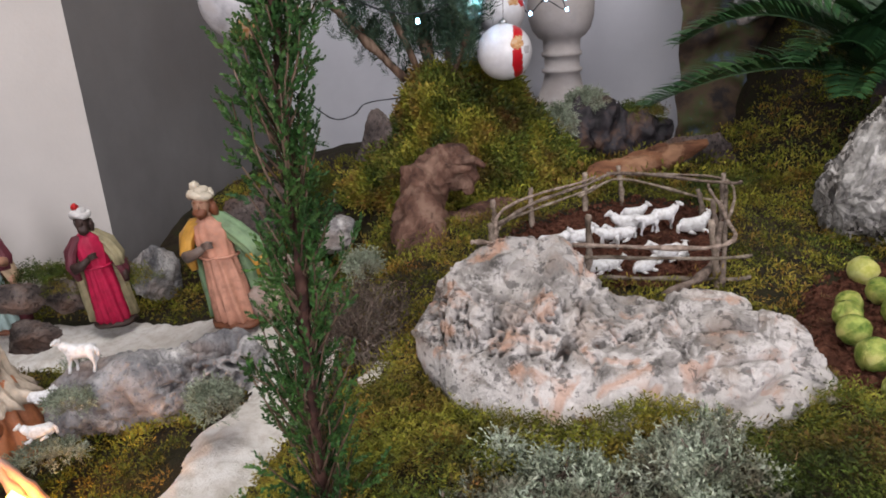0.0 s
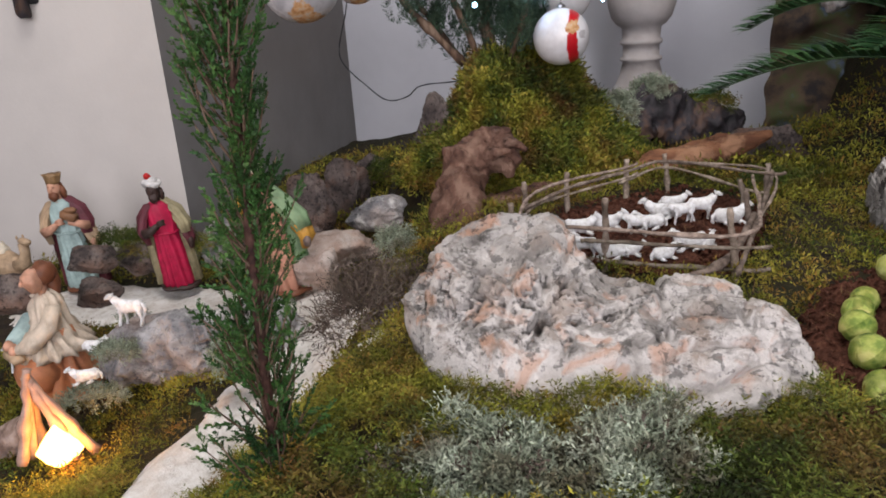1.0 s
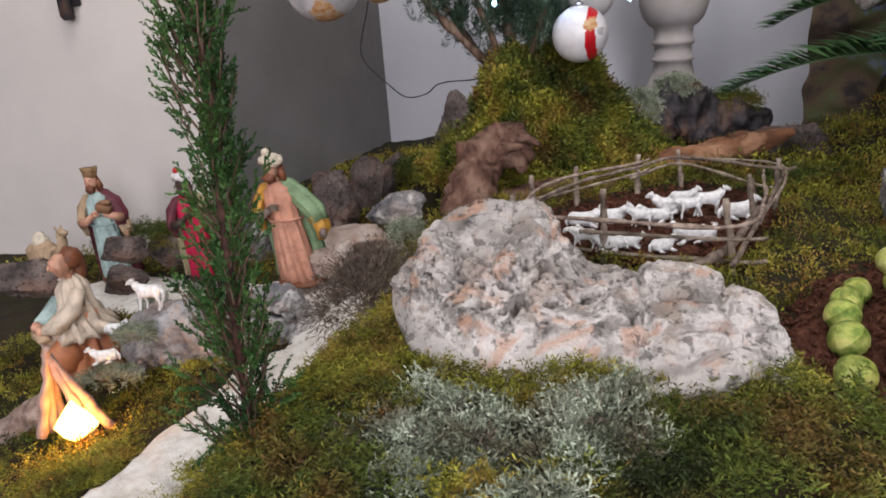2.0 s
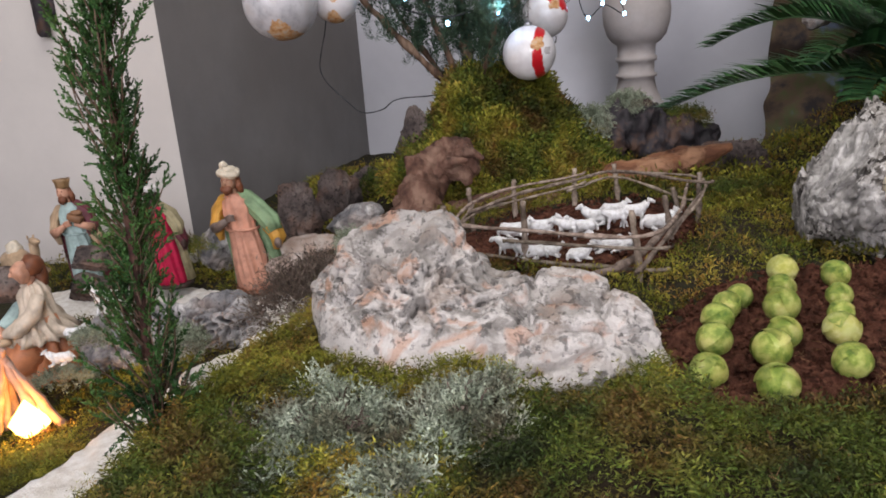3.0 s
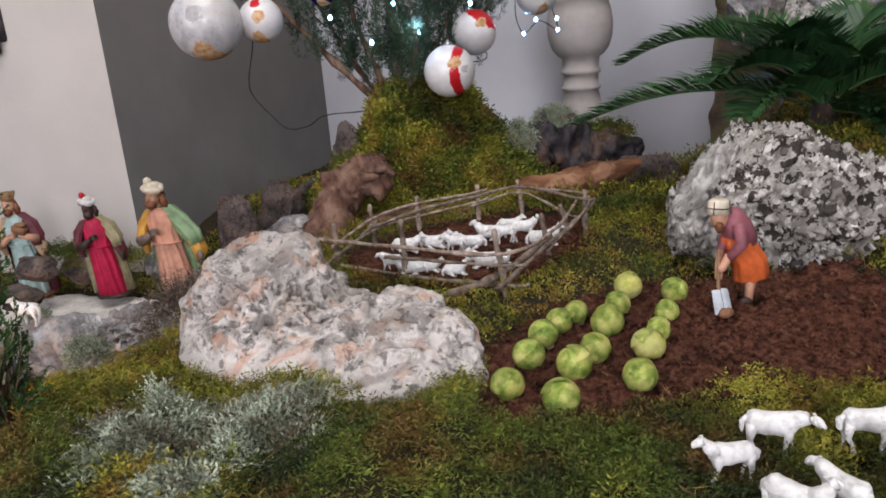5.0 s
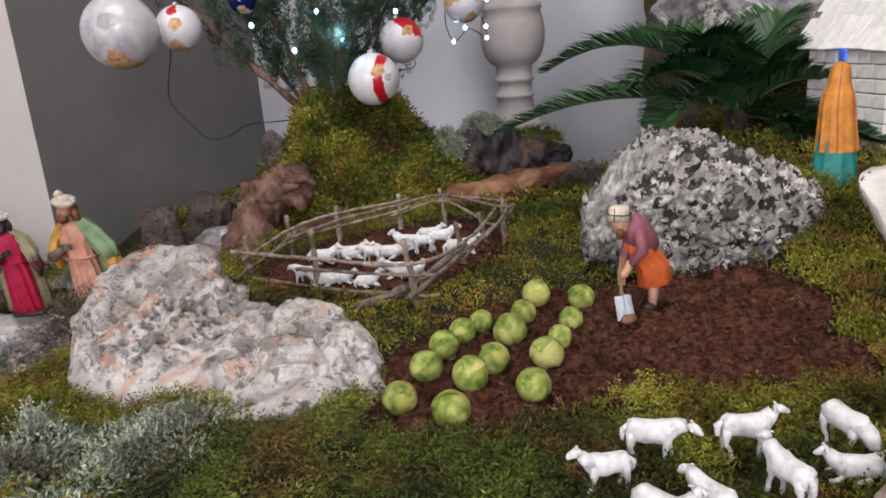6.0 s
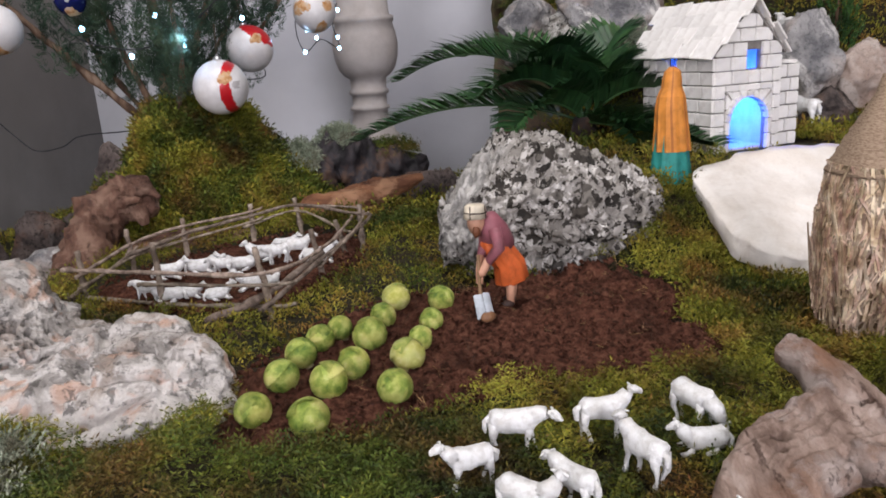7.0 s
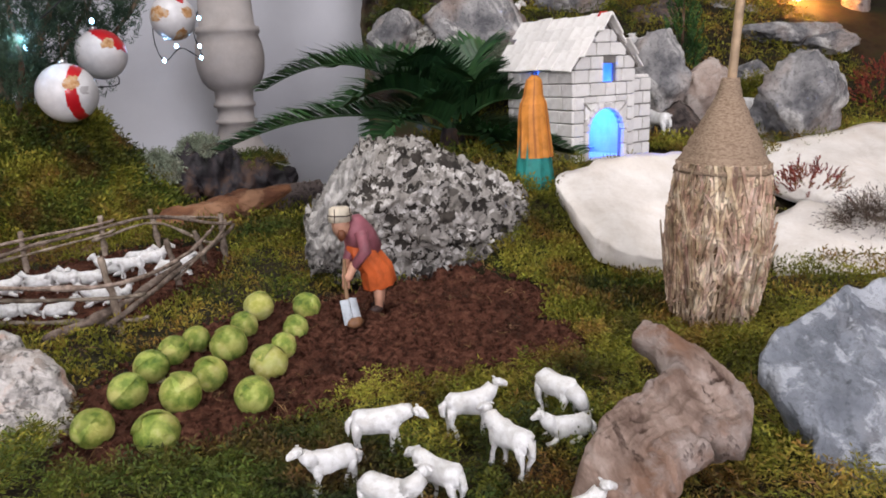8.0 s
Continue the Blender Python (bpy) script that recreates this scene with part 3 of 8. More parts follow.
def rock(name, c, r, seed, mat, label, sub=5, facets=13, rough=0.2, turn=0.0, sink=0.25, pits=0.0, group=""):
    """A faceted, weathered stone that rests at c, sunk a little into the ground."""
    rng = np.random.RandomState(seed)
    d, f = ICO[sub]
    n = rng.normal(size=(facets, 3))
    n /= np.linalg.norm(n, axis=1)[:, None]
    h = rng.uniform(0.66, 0.98, facets)
    k = np.minimum(1.12, (h / np.maximum(d @ n.T, 0.05)).min(1))
    k = k * (1 + rough * fbm(d * 1.9 + seed, 5, seed) + 0.3 * rough * fbm(d * 9 + seed, 3, seed + 3) - 0.8 * rough * np.abs(fbm(d * 3.7 + seed, 5, seed + 4, 0.6)))
    if pits:
        d1, d2, tag = cells(d * 6 + seed, seed)
        k = k - pits * np.where(tag > 0.45, np.clip(0.45 - d1, 0, 1), 0) * 1.2
    p = d * k[:, None] * np.array(r)
    a = radians(turn)
    p = np.stack([p[:, 0] * math.cos(a) - p[:, 1] * math.sin(a), p[:, 0] * math.sin(a) + p[:, 1] * math.cos(a), p[:, 2] + r[2] * (1 - sink)], 1)
    ob = new(name, mesh_of(name, p, f, [mat]))
    ob.location = c
    return tagged(ob, label, "rock", group)


def long_rock(name, stations, mat, label, rows=150, n=110, amp=0.012, freq=14, seed=1, power=2.3, pit=None, crust=0.0, category="rock", under=0.0, faces_cut=22):
    """A long stone swept along x through stations (x, z low, z high, y front, y back)."""
    s = np.array(stations, float)
    t = np.linspace(0, 1, rows)
    t = 0.5 - 0.5 * np.cos(np.pi * t)
    x = s[0, 0] + (s[-1, 0] - s[0, 0]) * t
    zl, zh, yf, yb = (np.interp(x, s[:, 0], s[:, k]) for k in (1, 2, 3, 4))
    base = np.array((s[:, 0].mean(), (s[:, 3].mean() + s[:, 4].mean()) / 2, s[:, 1].min()))
    a = np.linspace(0, 2 * np.pi, n, endpoint=False)
    ca, sa = np.cos(a), np.sin(a)
    cy, sz = np.sign(ca) * np.abs(ca) ** (2 / power), np.sign(sa) * np.abs(sa) ** (2 / power)
    p = np.stack([np.repeat(x[:, None], n, 1), (yf + yb)[:, None] / 2 + (yb - yf)[:, None] / 2 * cy, (zl + zh)[:, None] / 2 + (zh - zl)[:, None] / 2 * sz], -1)
    out = np.stack([np.zeros_like(p[..., 0]) + 2.2 * (np.arange(rows)[:, None] / (rows - 1) - 0.5) ** 3, np.repeat(ca[None], rows, 0), np.repeat(sa[None], rows, 0)], -1)
    out /= np.linalg.norm(out, axis=-1, keepdims=True)
    low = np.clip(-sz, 0, 1)[None] ** 1.5 * np.clip(-cy, 0, 1)[None]
    p[..., 1] += under * low
    q, o = p.reshape(-1, 3), out.reshape(-1, 3)
    # flat broken faces
    ext = np.ptp(q, axis=0) / 2
    u = (q - (q.max(0) + q.min(0)) / 2) / ext
    rg = np.random.RandomState(seed + 50)
    for _ in range(faces_cut):
        nn = rg.normal(size=3)
        nn /= np.linalg.norm(nn)
        dd = u @ nn
        over = np.clip(dd - dd.max() * rg.uniform(0.84, 0.96), 0, None)
        u = u - over[:, None] * nn * 0.92
    q = u * ext + (q.max(0) + q.min(0)) / 2
    k = amp * fbm(q * freq, 5, seed, 0.55) + 0.25 * amp * fbm(q * freq * 6, 3, seed + 5)
    if pit:
        mask = ramp(fbm(q * 9, 2, seed + 8), -0.25, 0.15) * ramp(q[:, 2], *pit[2])
        for mul, dep in ((1.0, 1.0), (2.1, 0.55), (4.3, 0.3)):
            d1, d2, tag = cells(q * pit[0] * mul + 0.8 * fbm(q * 50, 2, 3)[:, None], seed + int(mul))
            k = k - pit[1] * dep * mask * ramp(0.5 - d1, 0, 0.2) * (tag > 0.5)
        k = k - 0.006 * np.abs(fbm(q * 34, 4, seed + 6, 0.6)) - 0.0022 * np.abs(fbm(q * 150, 2, seed + 7))
    if crust:
        for mul, dep in ((48, 1.0), (95, 0.55)):
            d1, d2, tag = cells(q * mul + 0.9 * fbm(q * 60, 2, 5)[:, None], seed + mul)
            k = k + crust * dep * ((tag - 0.5) * ramp(d2 - d1, 0.0, 0.25) - 0.35 * ramp(0.16 - (d2 - d1), 0, 0.16))
    q = q + o * k[:, None] - base
    i = np.arange(rows - 1)[:, None] * n
    j, j2 = np.arange(n)[None], (np.arange(n)[None] + 1) % n
    f = np.stack([i + j, i + j2, i + n + j2, i + n + j], -1).reshape(-1, 4)[:, ::-1]
    v = np.vstack([q, q[:n].mean(0), q[-n:].mean(0)])
    m0, m1 = len(q), len(q) + 1
    faces = [tuple(r) for r in f.tolist()]
    faces += [(b, (b + 1) % n, m0) for b in range(n)] + [((rows - 1) * n + (b + 1) % n, (rows - 1) * n + b, m1) for b in range(n)]
    ob = new(name, mesh_of(name, v, faces, [mat]))
    ob.location = base
    return tagged(ob, label, category)


def ridge_rock(name, stations, mat, label, rows, n, seed, pits=0.014, category="rock"):
    """A ridged stone along x. Stations: x, ridge y and z, foot y and z of the sloping front, back y, underside z."""
    st = np.array(stations, float)
    t = np.linspace(0, 1, rows)
    t = 0.35 * t + 0.65 * (0.5 - 0.5 * np.cos(np.pi * t))
    x = st[0, 0] + (st[-1, 0] - st[0, 0]) * t
    yr, zr, yf, zf, yb, zl = (np.interp(x, st[:, 0], st[:, k]) for k in range(1, 7))
    for _ in range(2):
        yr, zr, yf, zf, yb, zl = (np.concatenate([q[:1], (q[:-2] + 2 * q[1:-1] + q[2:]) / 4, q[-1:]]) for q in (yr, zr, yf, zf, yb, zl))
    base = np.array((st[:, 0].mean(), 0.63, -0.03))
    ring = []
    for a, b, c, d, e, g in zip(yr, zr, yf, zf, yb, zl):
        # back foot, back, ridge, upper front, lower front, front foot, underside
        k = np.array([(e, g), (e, 0.45 * b + 0.55 * g), (0.6 * a + 0.4 * e, 0.93 * b + 0.07 * g), (a, b), (0.62 * a + 0.38 * c, 0.68 * b + 0.32 * d + 0.006), (0.25 * a + 0.75 * c, 0.3 * b + 0.7 * d + 0.008), (c, d), (c + 0.012, g), (0.5 * (c + e), g)])
        k = np.vstack([k, k[:1]])
        far = np.concatenate([[0], np.cumsum(np.array((0.5, 0.45, 0.5, 1.6, 1.5, 1.1, 0.7, 0.3, 0.3)))])
        u = np.linspace(0, far[-1], n, endpoint=False)
        ring.append(np.stack([np.interp(u, far, k[:, 0]), np.interp(u, far, k[:, 1])], 1))
    ring = np.array(ring)
    for _ in range(3):
        ring = (np.roll(ring, 1, 1) + 2 * ring + np.roll(ring, -1, 1)) / 4
    p = np.concatenate([np.repeat(x[:, None, None], n, 1), ring], 2)
    du = np.gradient(p, axis=0)
    dv = np.roll(p, -1, 1) - np.roll(p, 1, 1)
    o = np.cross(dv, du)
    o /= np.linalg.norm(o, axis=-1, keepdims=True) + 1e-12
    mid = p.mean(1, keepdims=True)
    o *= np.where(((p - mid) * o).sum(-1, keepdims=True).mean() < 0, -1, 1)
    q, o = p.reshape(-1, 3), o.reshape(-1, 3)
    # broken faces: each patch of the surface is tilted its own way
    k = 0.0
    for mul, dep in ((13, 0.018), (30, 0.0045), (85, 0.0008)):
        d1, d2, tag = cells(q * mul + 0.5 * fbm(q * mul * 0.8, 2, 3)[:, None], seed + mul)
        k = k + dep * (1.6 * (tag - 0.5) * ramp(d2 - d1, 0.0, 0.4) - 0.35 * ramp(0.12 - (d2 - d1), 0, 0.12))
    k = k + 0.007 * fbm(q * 11, 4, seed, 0.5) - 0.002 + 0.0022 * fbm(q * 90, 3, seed + 2) - 0.0015 * np.abs(fbm(q * 190, 2, seed + 4)) - 0.0018 * np.abs(fbm(q * 42, 4, seed + 12, 0.65))
    # the smooth fresh break low on the front, and the band of solution holes above it
    fresh = ramp(0.052 + 0.016 * fbm(q * 30, 3, seed + 9) - q[:, 2], 0, 0.012) * ramp(0.21 - q[:, 0] + 0.03 * fbm(q * 20, 2, 7), 0, 0.02) * (o[:, 1] < 0)
    k = k * (1 - 0.75 * fresh)
    band = np.exp(-((q[:, 2] - 0.062 - 0.016 * fbm(q * 14, 2, 5)) / 0.026) ** 2) * ramp(0.3 - q[:, 0], 0, 0.12) * (1 - fresh)
    for mul, dep, lim, wide in ((48, 2.0, 0.74, 0.4), (85, 1.3, 0.62, 0.38), (170, 0.6, 0.5, 0.4)):
        d1, d2, tag = cells(q * mul + 0.9 * fbm(q * 70, 2, 6)[:, None], seed + 3 * mul)
        k = k - pits * dep * (0.04 + 1.1 * band) * ramp(wide - d1, 0, 0.12) * (tag > lim)
    q = q + o * k[:, None] - base
    i = np.arange(rows - 1)[:, None] * n
    j, j2 = np.arange(n)[None], (np.arange(n)[None] + 1) % n
    f = np.stack([i + j, i + n + j, i + n + j2, i + j2], -1).reshape(-1, 4)
    v = np.vstack([q, q[:n].mean(0), q[-n:].mean(0)])
    faces = f.tolist() + [(b, (b + 1) % n, len(q)) for b in range(n)] + [((rows - 1) * n + (b + 1) % n, (rows - 1) * n + b, len(q) + 1) for b in range(n)]
    me = mesh_of(name, v, faces, [mat])
    bm = bmesh.new()
    bm.from_mesh(me)
    bmesh.ops.recalc_face_normals(bm, faces=bm.faces)
    bm.to_mesh(me)
    bm.free()
    ob = new(name, me)
    ob.location = base
    return tagged(ob, label, category)


ridge_rock("boulder", [(0.003, 0.67, 0.039, 0.655, 0.03, 0.69, 0.02), (0.011, 0.67, 0.059, 0.635, 0.022, 0.71, 0.005), (0.023, 0.672, 0.089, 0.61, 0.016, 0.73, -0.01), (0.037, 0.678, 0.112, 0.59, 0.01, 0.75, -0.02), (0.066, 0.69, 0.126, 0.563, 0.004, 0.77, -0.03), (0.097, 0.7, 0.135, 0.537, -0.004, 0.78, -0.035), (0.128, 0.7, 0.134, 0.53, -0.006, 0.78, -0.035), (0.153, 0.7, 0.121, 0.53, -0.004, 0.775, -0.035), (0.179, 0.69, 0.101, 0.533, 0.0, 0.765, -0.035), (0.207, 0.66, 0.072, 0.535, 0.004, 0.75, -0.035), (0.245, 0.648, 0.069, 0.523, 0.008, 0.735, -0.035), (0.286, 0.638, 0.069, 0.516, 0.012, 0.72, -0.035), (0.322, 0.632, 0.063, 0.532, 0.014, 0.7, -0.03), (0.349, 0.622, 0.056, 0.545, 0.012, 0.685, -0.03), (0.363, 0.612, 0.044, 0.552, 0.008, 0.665, -0.03), (0.38, 0.602, 0.029, 0.562, 0.002, 0.64, -0.03), (0.391, 0.594, 0.009, 0.575, -0.01, 0.615, -0.03)],
           M["rock_pale"], "pale pitted limestone boulder with ochre stains", 370, 330, 4)
long_rock("boulder", [(0.583, 0.03, 0.07, 0.97, 1.05), (0.592, -0.01, 0.105, 0.94, 1.09), (0.615, -0.02, 0.135, 0.915, 1.12), (0.65, -0.03, 0.165, 0.9, 1.14), (0.69, -0.03, 0.182, 0.892, 1.15), (0.74, -0.03, 0.182, 0.888, 1.15), (0.79, -0.03, 0.17, 0.89, 1.15), (0.84, -0.03, 0.152, 0.9, 1.13), (0.875, -0.02, 0.13, 0.92, 1.1), (0.895, 0.0, 0.105, 0.95, 1.06), (0.902, 0.03, 0.08, 0.98, 1.02)],
          M["rock_crust"], "dark rough boulder crusted with grey and white lichen", 230, 280, 0.016, 14, 11, 2.3, None, 0.017)
long_rock("boulder", [(-0.575, -0.19, -0.16, 0.92, 0.98), (-0.565, -0.2, -0.125, 0.9, 1.0), (-0.54, -0.22, -0.112, 0.885, 1.01), (-0.48, -0.22, -0.1, 0.885, 1.02), (-0.4, -0.21, -0.088, 0.895, 1.03), (-0.32, -0.2, -0.075, 0.91, 1.04), (-0.28, -0.19, -0.075, 0.925, 1.04), (-0.255, -0.18, -0.095, 0.945, 1.03), (-0.24, -0.16, -0.13, 0.97, 1.0)],
          M["rock_grey"], "long grey limestone rock with white worn patches", 220, 200, 0.026, 12, 21, 2.6, (22, 0.03, (-0.24, -0.17)), under=0.03)
# the flat white stones of the farmyard
def flat_stone(name, outline, thick, seed, label):
    """A flat broken slab: the corners of its upper face, and its thickness."""
    o = np.array(outline, float)
    fall = np.linalg.lstsq(np.column_stack([o[:, :2] - o[:, :2].mean(0), np.ones(len(o))]), o[:, 2], rcond=None)[0]
    z, tilt = fall[2], fall[:2]
    o = o[:, :2]
    c = o.mean(0)
    fine = []
    for a, b in zip(o, np.roll(o, -1, 0)):
        for k in range(12):
            fine.append(a + (b - a) * k / 12)
    fine = np.array(fine)
    fine = (np.roll(fine, 1, 0) + fine * 2 + np.roll(fine, -1, 0)) / 4
    rings = []
    for shrink, dz in ((0.93, -thick), (0.985, -thick * 0.8), (1.0, -thick * 0.45), (1.0, -thick * 0.1), (0.99, 0.0), (0.85, 0.002), (0.6, 0.003), (0.3, 0.003), (0.02, 0.003)):
        p = c + (fine - c) * shrink
        w = 0.011 * fbm(np.column_stack([fine * 32, np.full(len(fine), dz * 90)]), 4, seed)
        p = p + w[:, None] * (fine - c) / np.linalg.norm(fine - c, axis=1)[:, None]
        zz = z + dz + (p[:, 1] - c[1]) * tilt[1] + (p[:, 0] - c[0]) * tilt[0] + 0.0055 * fbm(np.column_stack([p * 20, np.zeros(len(p))]), 4, seed + 1)
        rings.append(np.column_stack([p - c, zz - z]))
    g = Geo()
    g.loft([[tuple(q) for q in r] for r in rings], 0)
    ob = part(name, g, M["slab"])
    ob.location = (c[0], c[1], z)
    return tagged(ob, label, "stone slab", "flat white stones")


flat_stone("stone_slab", [(0.940, 0.990, 0.128), (1.031, 1.038, 0.135), (1.180, 1.074, 0.131), (1.307, 1.068, 0.117), (1.180, 0.862, 0.040), (1.044, 0.839, 0.018), (0.999, 0.844, 0.027), (0.956, 0.875, 0.055)], 0.035, 31, "large flat white limestone slab, tilted towards the front")
flat_stone("stone_slab", [(1.257, 0.934, 0.048), (1.351, 0.994, 0.060), (1.383, 0.932, 0.047), (1.424, 0.889, 0.031), (1.427, 0.809, 0.007), (1.328, 0.795, 0.004), (1.188, 0.820, 0.002)], 0.03, 33, "flat pale limestone slab lying in moss")
flat_stone("stone_slab", [(1.390, 1.179, 0.118), (1.564, 1.214, 0.130), (1.675, 1.241, 0.150), (1.820, 1.212, 0.141), (1.603, 0.956, 0.049), (1.464, 0.959, 0.047), (1.394, 0.985, 0.059), (1.332, 1.079, 0.095)], 0.03, 35, "flat white limestone slab behind the straw stook")

def rim_field(name, rim, lean, thick, bulge, seed, mat, step=0.0016, soft=0.012, dents=(), relief=0.004, groove=0.0, along=(1, 0), lip=None):
    """A weathered slab lying in a leaning plane (z, x0, slope x, y0, slope y) inside a rim; dents: x, y, radius, depth."""
    r = np.array(rim, float)
    k = len(r)
    fine = []
    for i in range(k):
        p0, p1, p2, p3 = (r[(i + j) % k] for j in (-1, 0, 1, 2))
        for t in np.arange(8) / 8:
            sm = 0.5 * ((2 * p1) + (p2 - p0) * t + (2 * p0 - 5 * p1 + 4 * p2 - p3) * t * t + (3 * p1 - p0 - 3 * p2 + p3) * t ** 3)
            fine.append(0.6 * sm + 0.4 * (p1 + (p2 - p1) * t))
    fine = np.array(fine)
    fine = fine + 0.0022 * np.stack([fbm(np.column_stack([fine * 90, np.full(len(fine), 3.0 + a)]), 3, seed) for a in (0, 5)], 1)
    gx, gy = np.meshgrid(np.arange(r[:, 0].min() - step, r[:, 0].max() + step, step), np.arange(r[:, 1].min() - step, r[:, 1].max() + step, step))
    ok = inside(gx, gy, [tuple(p) for p in fine])
    q = np.stack([gx.ravel(), gy.ravel()], 1)
    best, near = np.full(len(q), 9.0), q.copy()
    for a, b in zip(fine, np.roll(fine, -1, 0)):
        t = np.clip(((q - a) @ (b - a)) / ((b - a) @ (b - a) + 1e-12), 0, 1)
        c = a + t[:, None] * (b - a)
        d = np.linalg.norm(q - c, axis=1)
        hit = d < best
        best, near = np.where(hit, d, best), np.where(hit[:, None], c, near)
    full = ok[:-1, :-1] & ok[1:, :-1] & ok[:-1, 1:] & ok[1:, 1:]
    pad = np.pad(full, 1)
    inner = pad[:-1, :-1] & pad[1:, :-1] & pad[:-1, 1:] & pad[1:, 1:]
    used = pad[:-1, :-1] | pad[1:, :-1] | pad[:-1, 1:] | pad[1:, 1:]
    edge = (used & ~inner).ravel()
    q[edge] = near[edge]
    best[edge] = 0
    w3 = np.column_stack([q, np.full(len(q), seed * 0.37)])
    h = bulge * (1 - (1 - np.clip(best / soft, 0, 1)) ** 2) + relief * fbm(w3 * 24, 5, seed + 1, 0.6) * np.clip(best / 0.006, 0.15, 1)
    d1, d2, tag = cells(w3 * 55 + 0.8 * fbm(w3 * 60, 2, 4)[:, None], seed)
    h = h + 0.35 * relief * (tag - 0.5) * ramp(d2 - d1, 0, 0.3)
    if groove:
        ax = np.array(along) / math.hypot(*along)
        far, across = q @ ax, q @ np.array((-ax[1], ax[0]))
        gw = np.column_stack([far * 12, across * 120 + 3 * np.sin(far * 40), np.full(len(q), seed)])
        h = h - groove * np.maximum(0, 0.3 - np.abs(fbm(gw, 4, seed + 3, 0.6))) - 0.6 * groove * np.abs(fbm(gw * 0.3, 3, seed + 4))
    for dx, dy, dr, dd in dents:
        dist = np.hypot(q[:, 0] - dx, q[:, 1] - dy) / dr + 0.45 * fbm(w3 * 90, 2, seed + 5)
        h = h - dd * ramp(1 - dist, 0, 0.5)
    if lip:
        (lx, ly), (mx, my), rise = lip
        side = ((q[:, 0] - lx) * (my - ly) - (q[:, 1] - ly) * (mx - lx)) / math.hypot(mx - lx, my - ly) + 0.004 * fbm(w3 * 50, 3, seed + 6)
        h = h + rise * ramp(-side, 0, 0.003)
    z = lean[0] + lean[2] * (q[:, 0] - lean[1]) + lean[4] * (q[:, 1] - lean[3])
    top = np.column_stack([q, z + h])
    low = np.column_stack([q, z - thick * (0.12 + 0.88 * ramp(best, 0, 0.03)) + 0.004 * fbm(w3 * 30, 3, seed + 8)])
    idx = np.arange(gx.size).reshape(gx.shape)
    f = np.stack([idx[:-1, :-1], idx[:-1, 1:], idx[1:, 1:], idx[1:, :-1]], -1)[full]
    e = np.concatenate([f[:, [a, b]] for a, b in ((0, 1), (1, 2), (2, 3), (3, 0))])
    both = set(map(tuple, e.tolist()))
    rim_e = np.array([p for p in both if (p[1], p[0]) not in both])
    n = gx.size
    walls = np.stack([rim_e[:, 1], rim_e[:, 0], rim_e[:, 0] + n, rim_e[:, 1] + n], -1)
    faces = np.vstack([f, f[:, ::-1] + n, walls])
    live, inv = np.unique(faces, return_inverse=True)
    v = np.vstack([top, low])[live]
    c = v.mean(0)
    ob = new(name, mesh_of(name, v - c, inv.reshape(-1, 4), [mat]))
    ob.location = c
    return ob


BLUE_RIM = [(0.901, 0.427), (0.917, 0.438), (0.951, 0.451), (0.983, 0.462), (1.0, 0.466), (1.009, 0.462), (1.03, 0.468), (1.066, 0.465), (1.085, 0.45), (1.07, 0.411), (1.02, 0.373), (0.97, 0.349), (0.934, 0.351), (0.914, 0.36), (0.918, 0.37), (0.91, 0.374), (0.919, 0.385), (0.911, 0.397), (0.905, 0.407), (0.905, 0.418)]
tagged(rim_field("boulder", BLUE_RIM, (0.014, 0.95, 0.0, 0.365, 0.75), 0.06, 0.009, 41, M["rock_blue"], 0.0018, 0.006, ((0.985, 0.447, 0.006, 0.008), (0.979, 0.437, 0.005, 0.008), (0.943, 0.402, 0.003, 0.005), (0.952, 0.4, 0.003, 0.005), (0.97, 0.42, 0.01, 0.005), (1.0, 0.43, 0.012, 0.01), (0.93, 0.372, 0.02, 0.01)), 0.009, lip=((0.90, 0.395), (1.0, 0.372), 0.008)), "smooth blue-grey plate of rock with small hollows", "rock")
rock("rock", (-0.633, 1.524, -0.211), (0.05, 0.05, 0.065), 42, M["rock_grey"], "grey rock standing between the kings", turn=10, sink=0.4)
rock("rock", (-0.659, 1.079, -0.121), (0.042, 0.035, 0.026), 43, M["rock_brown"], "dark brown rock beside the sand path", sink=0.4)
rock("rock", (-0.761, 1.374, -0.173), (0.05, 0.04, 0.036), 44, M["rock_brown"], "brown rock on the mossy bank by the wall", sink=0.3)
rock("rock", (-0.811, 1.280, -0.136), (0.06, 0.04, 0.03), 45, M["rock_brown"], "brown rock on the mossy bank by the wall", sink=0.3)
rock("rock", (-0.395, 1.730, -0.184), (0.078, 0.07, 0.1), 46, M["rock_brown"], "tall brown rock leaning at the side of the pier", sink=0.35, pits=0.25)
rock("rock", (-0.417, 1.526, -0.126), (0.06, 0.05, 0.075), 47, M["rock_brown"], "rough brown rock in the rock pile", sink=0.4, pits=0.4)
rock("rock", (-0.368, 1.919, -0.120), (0.06, 0.05, 0.05), 48, M["rock_brown"], "dark brown rock in the rock pile", sink=0.4)
rock("rock", (-0.226, 1.426, -0.088), (0.065, 0.045, 0.035), 49, M["rock_grey"], "grey green rock in the rock pile", sink=0.4)
rock("rock", (-0.284, 1.290, -0.127), (0.09, 0.06, 0.035), 50, M["rock_pink"], "pinkish flat rock behind the king", sink=0.4, turn=15)
rock("rock", (-0.283, 1.181, -0.132), (0.05, 0.04, 0.045), 51, M["rock_pink"], "pinkish rock beside the king", sink=0.4)
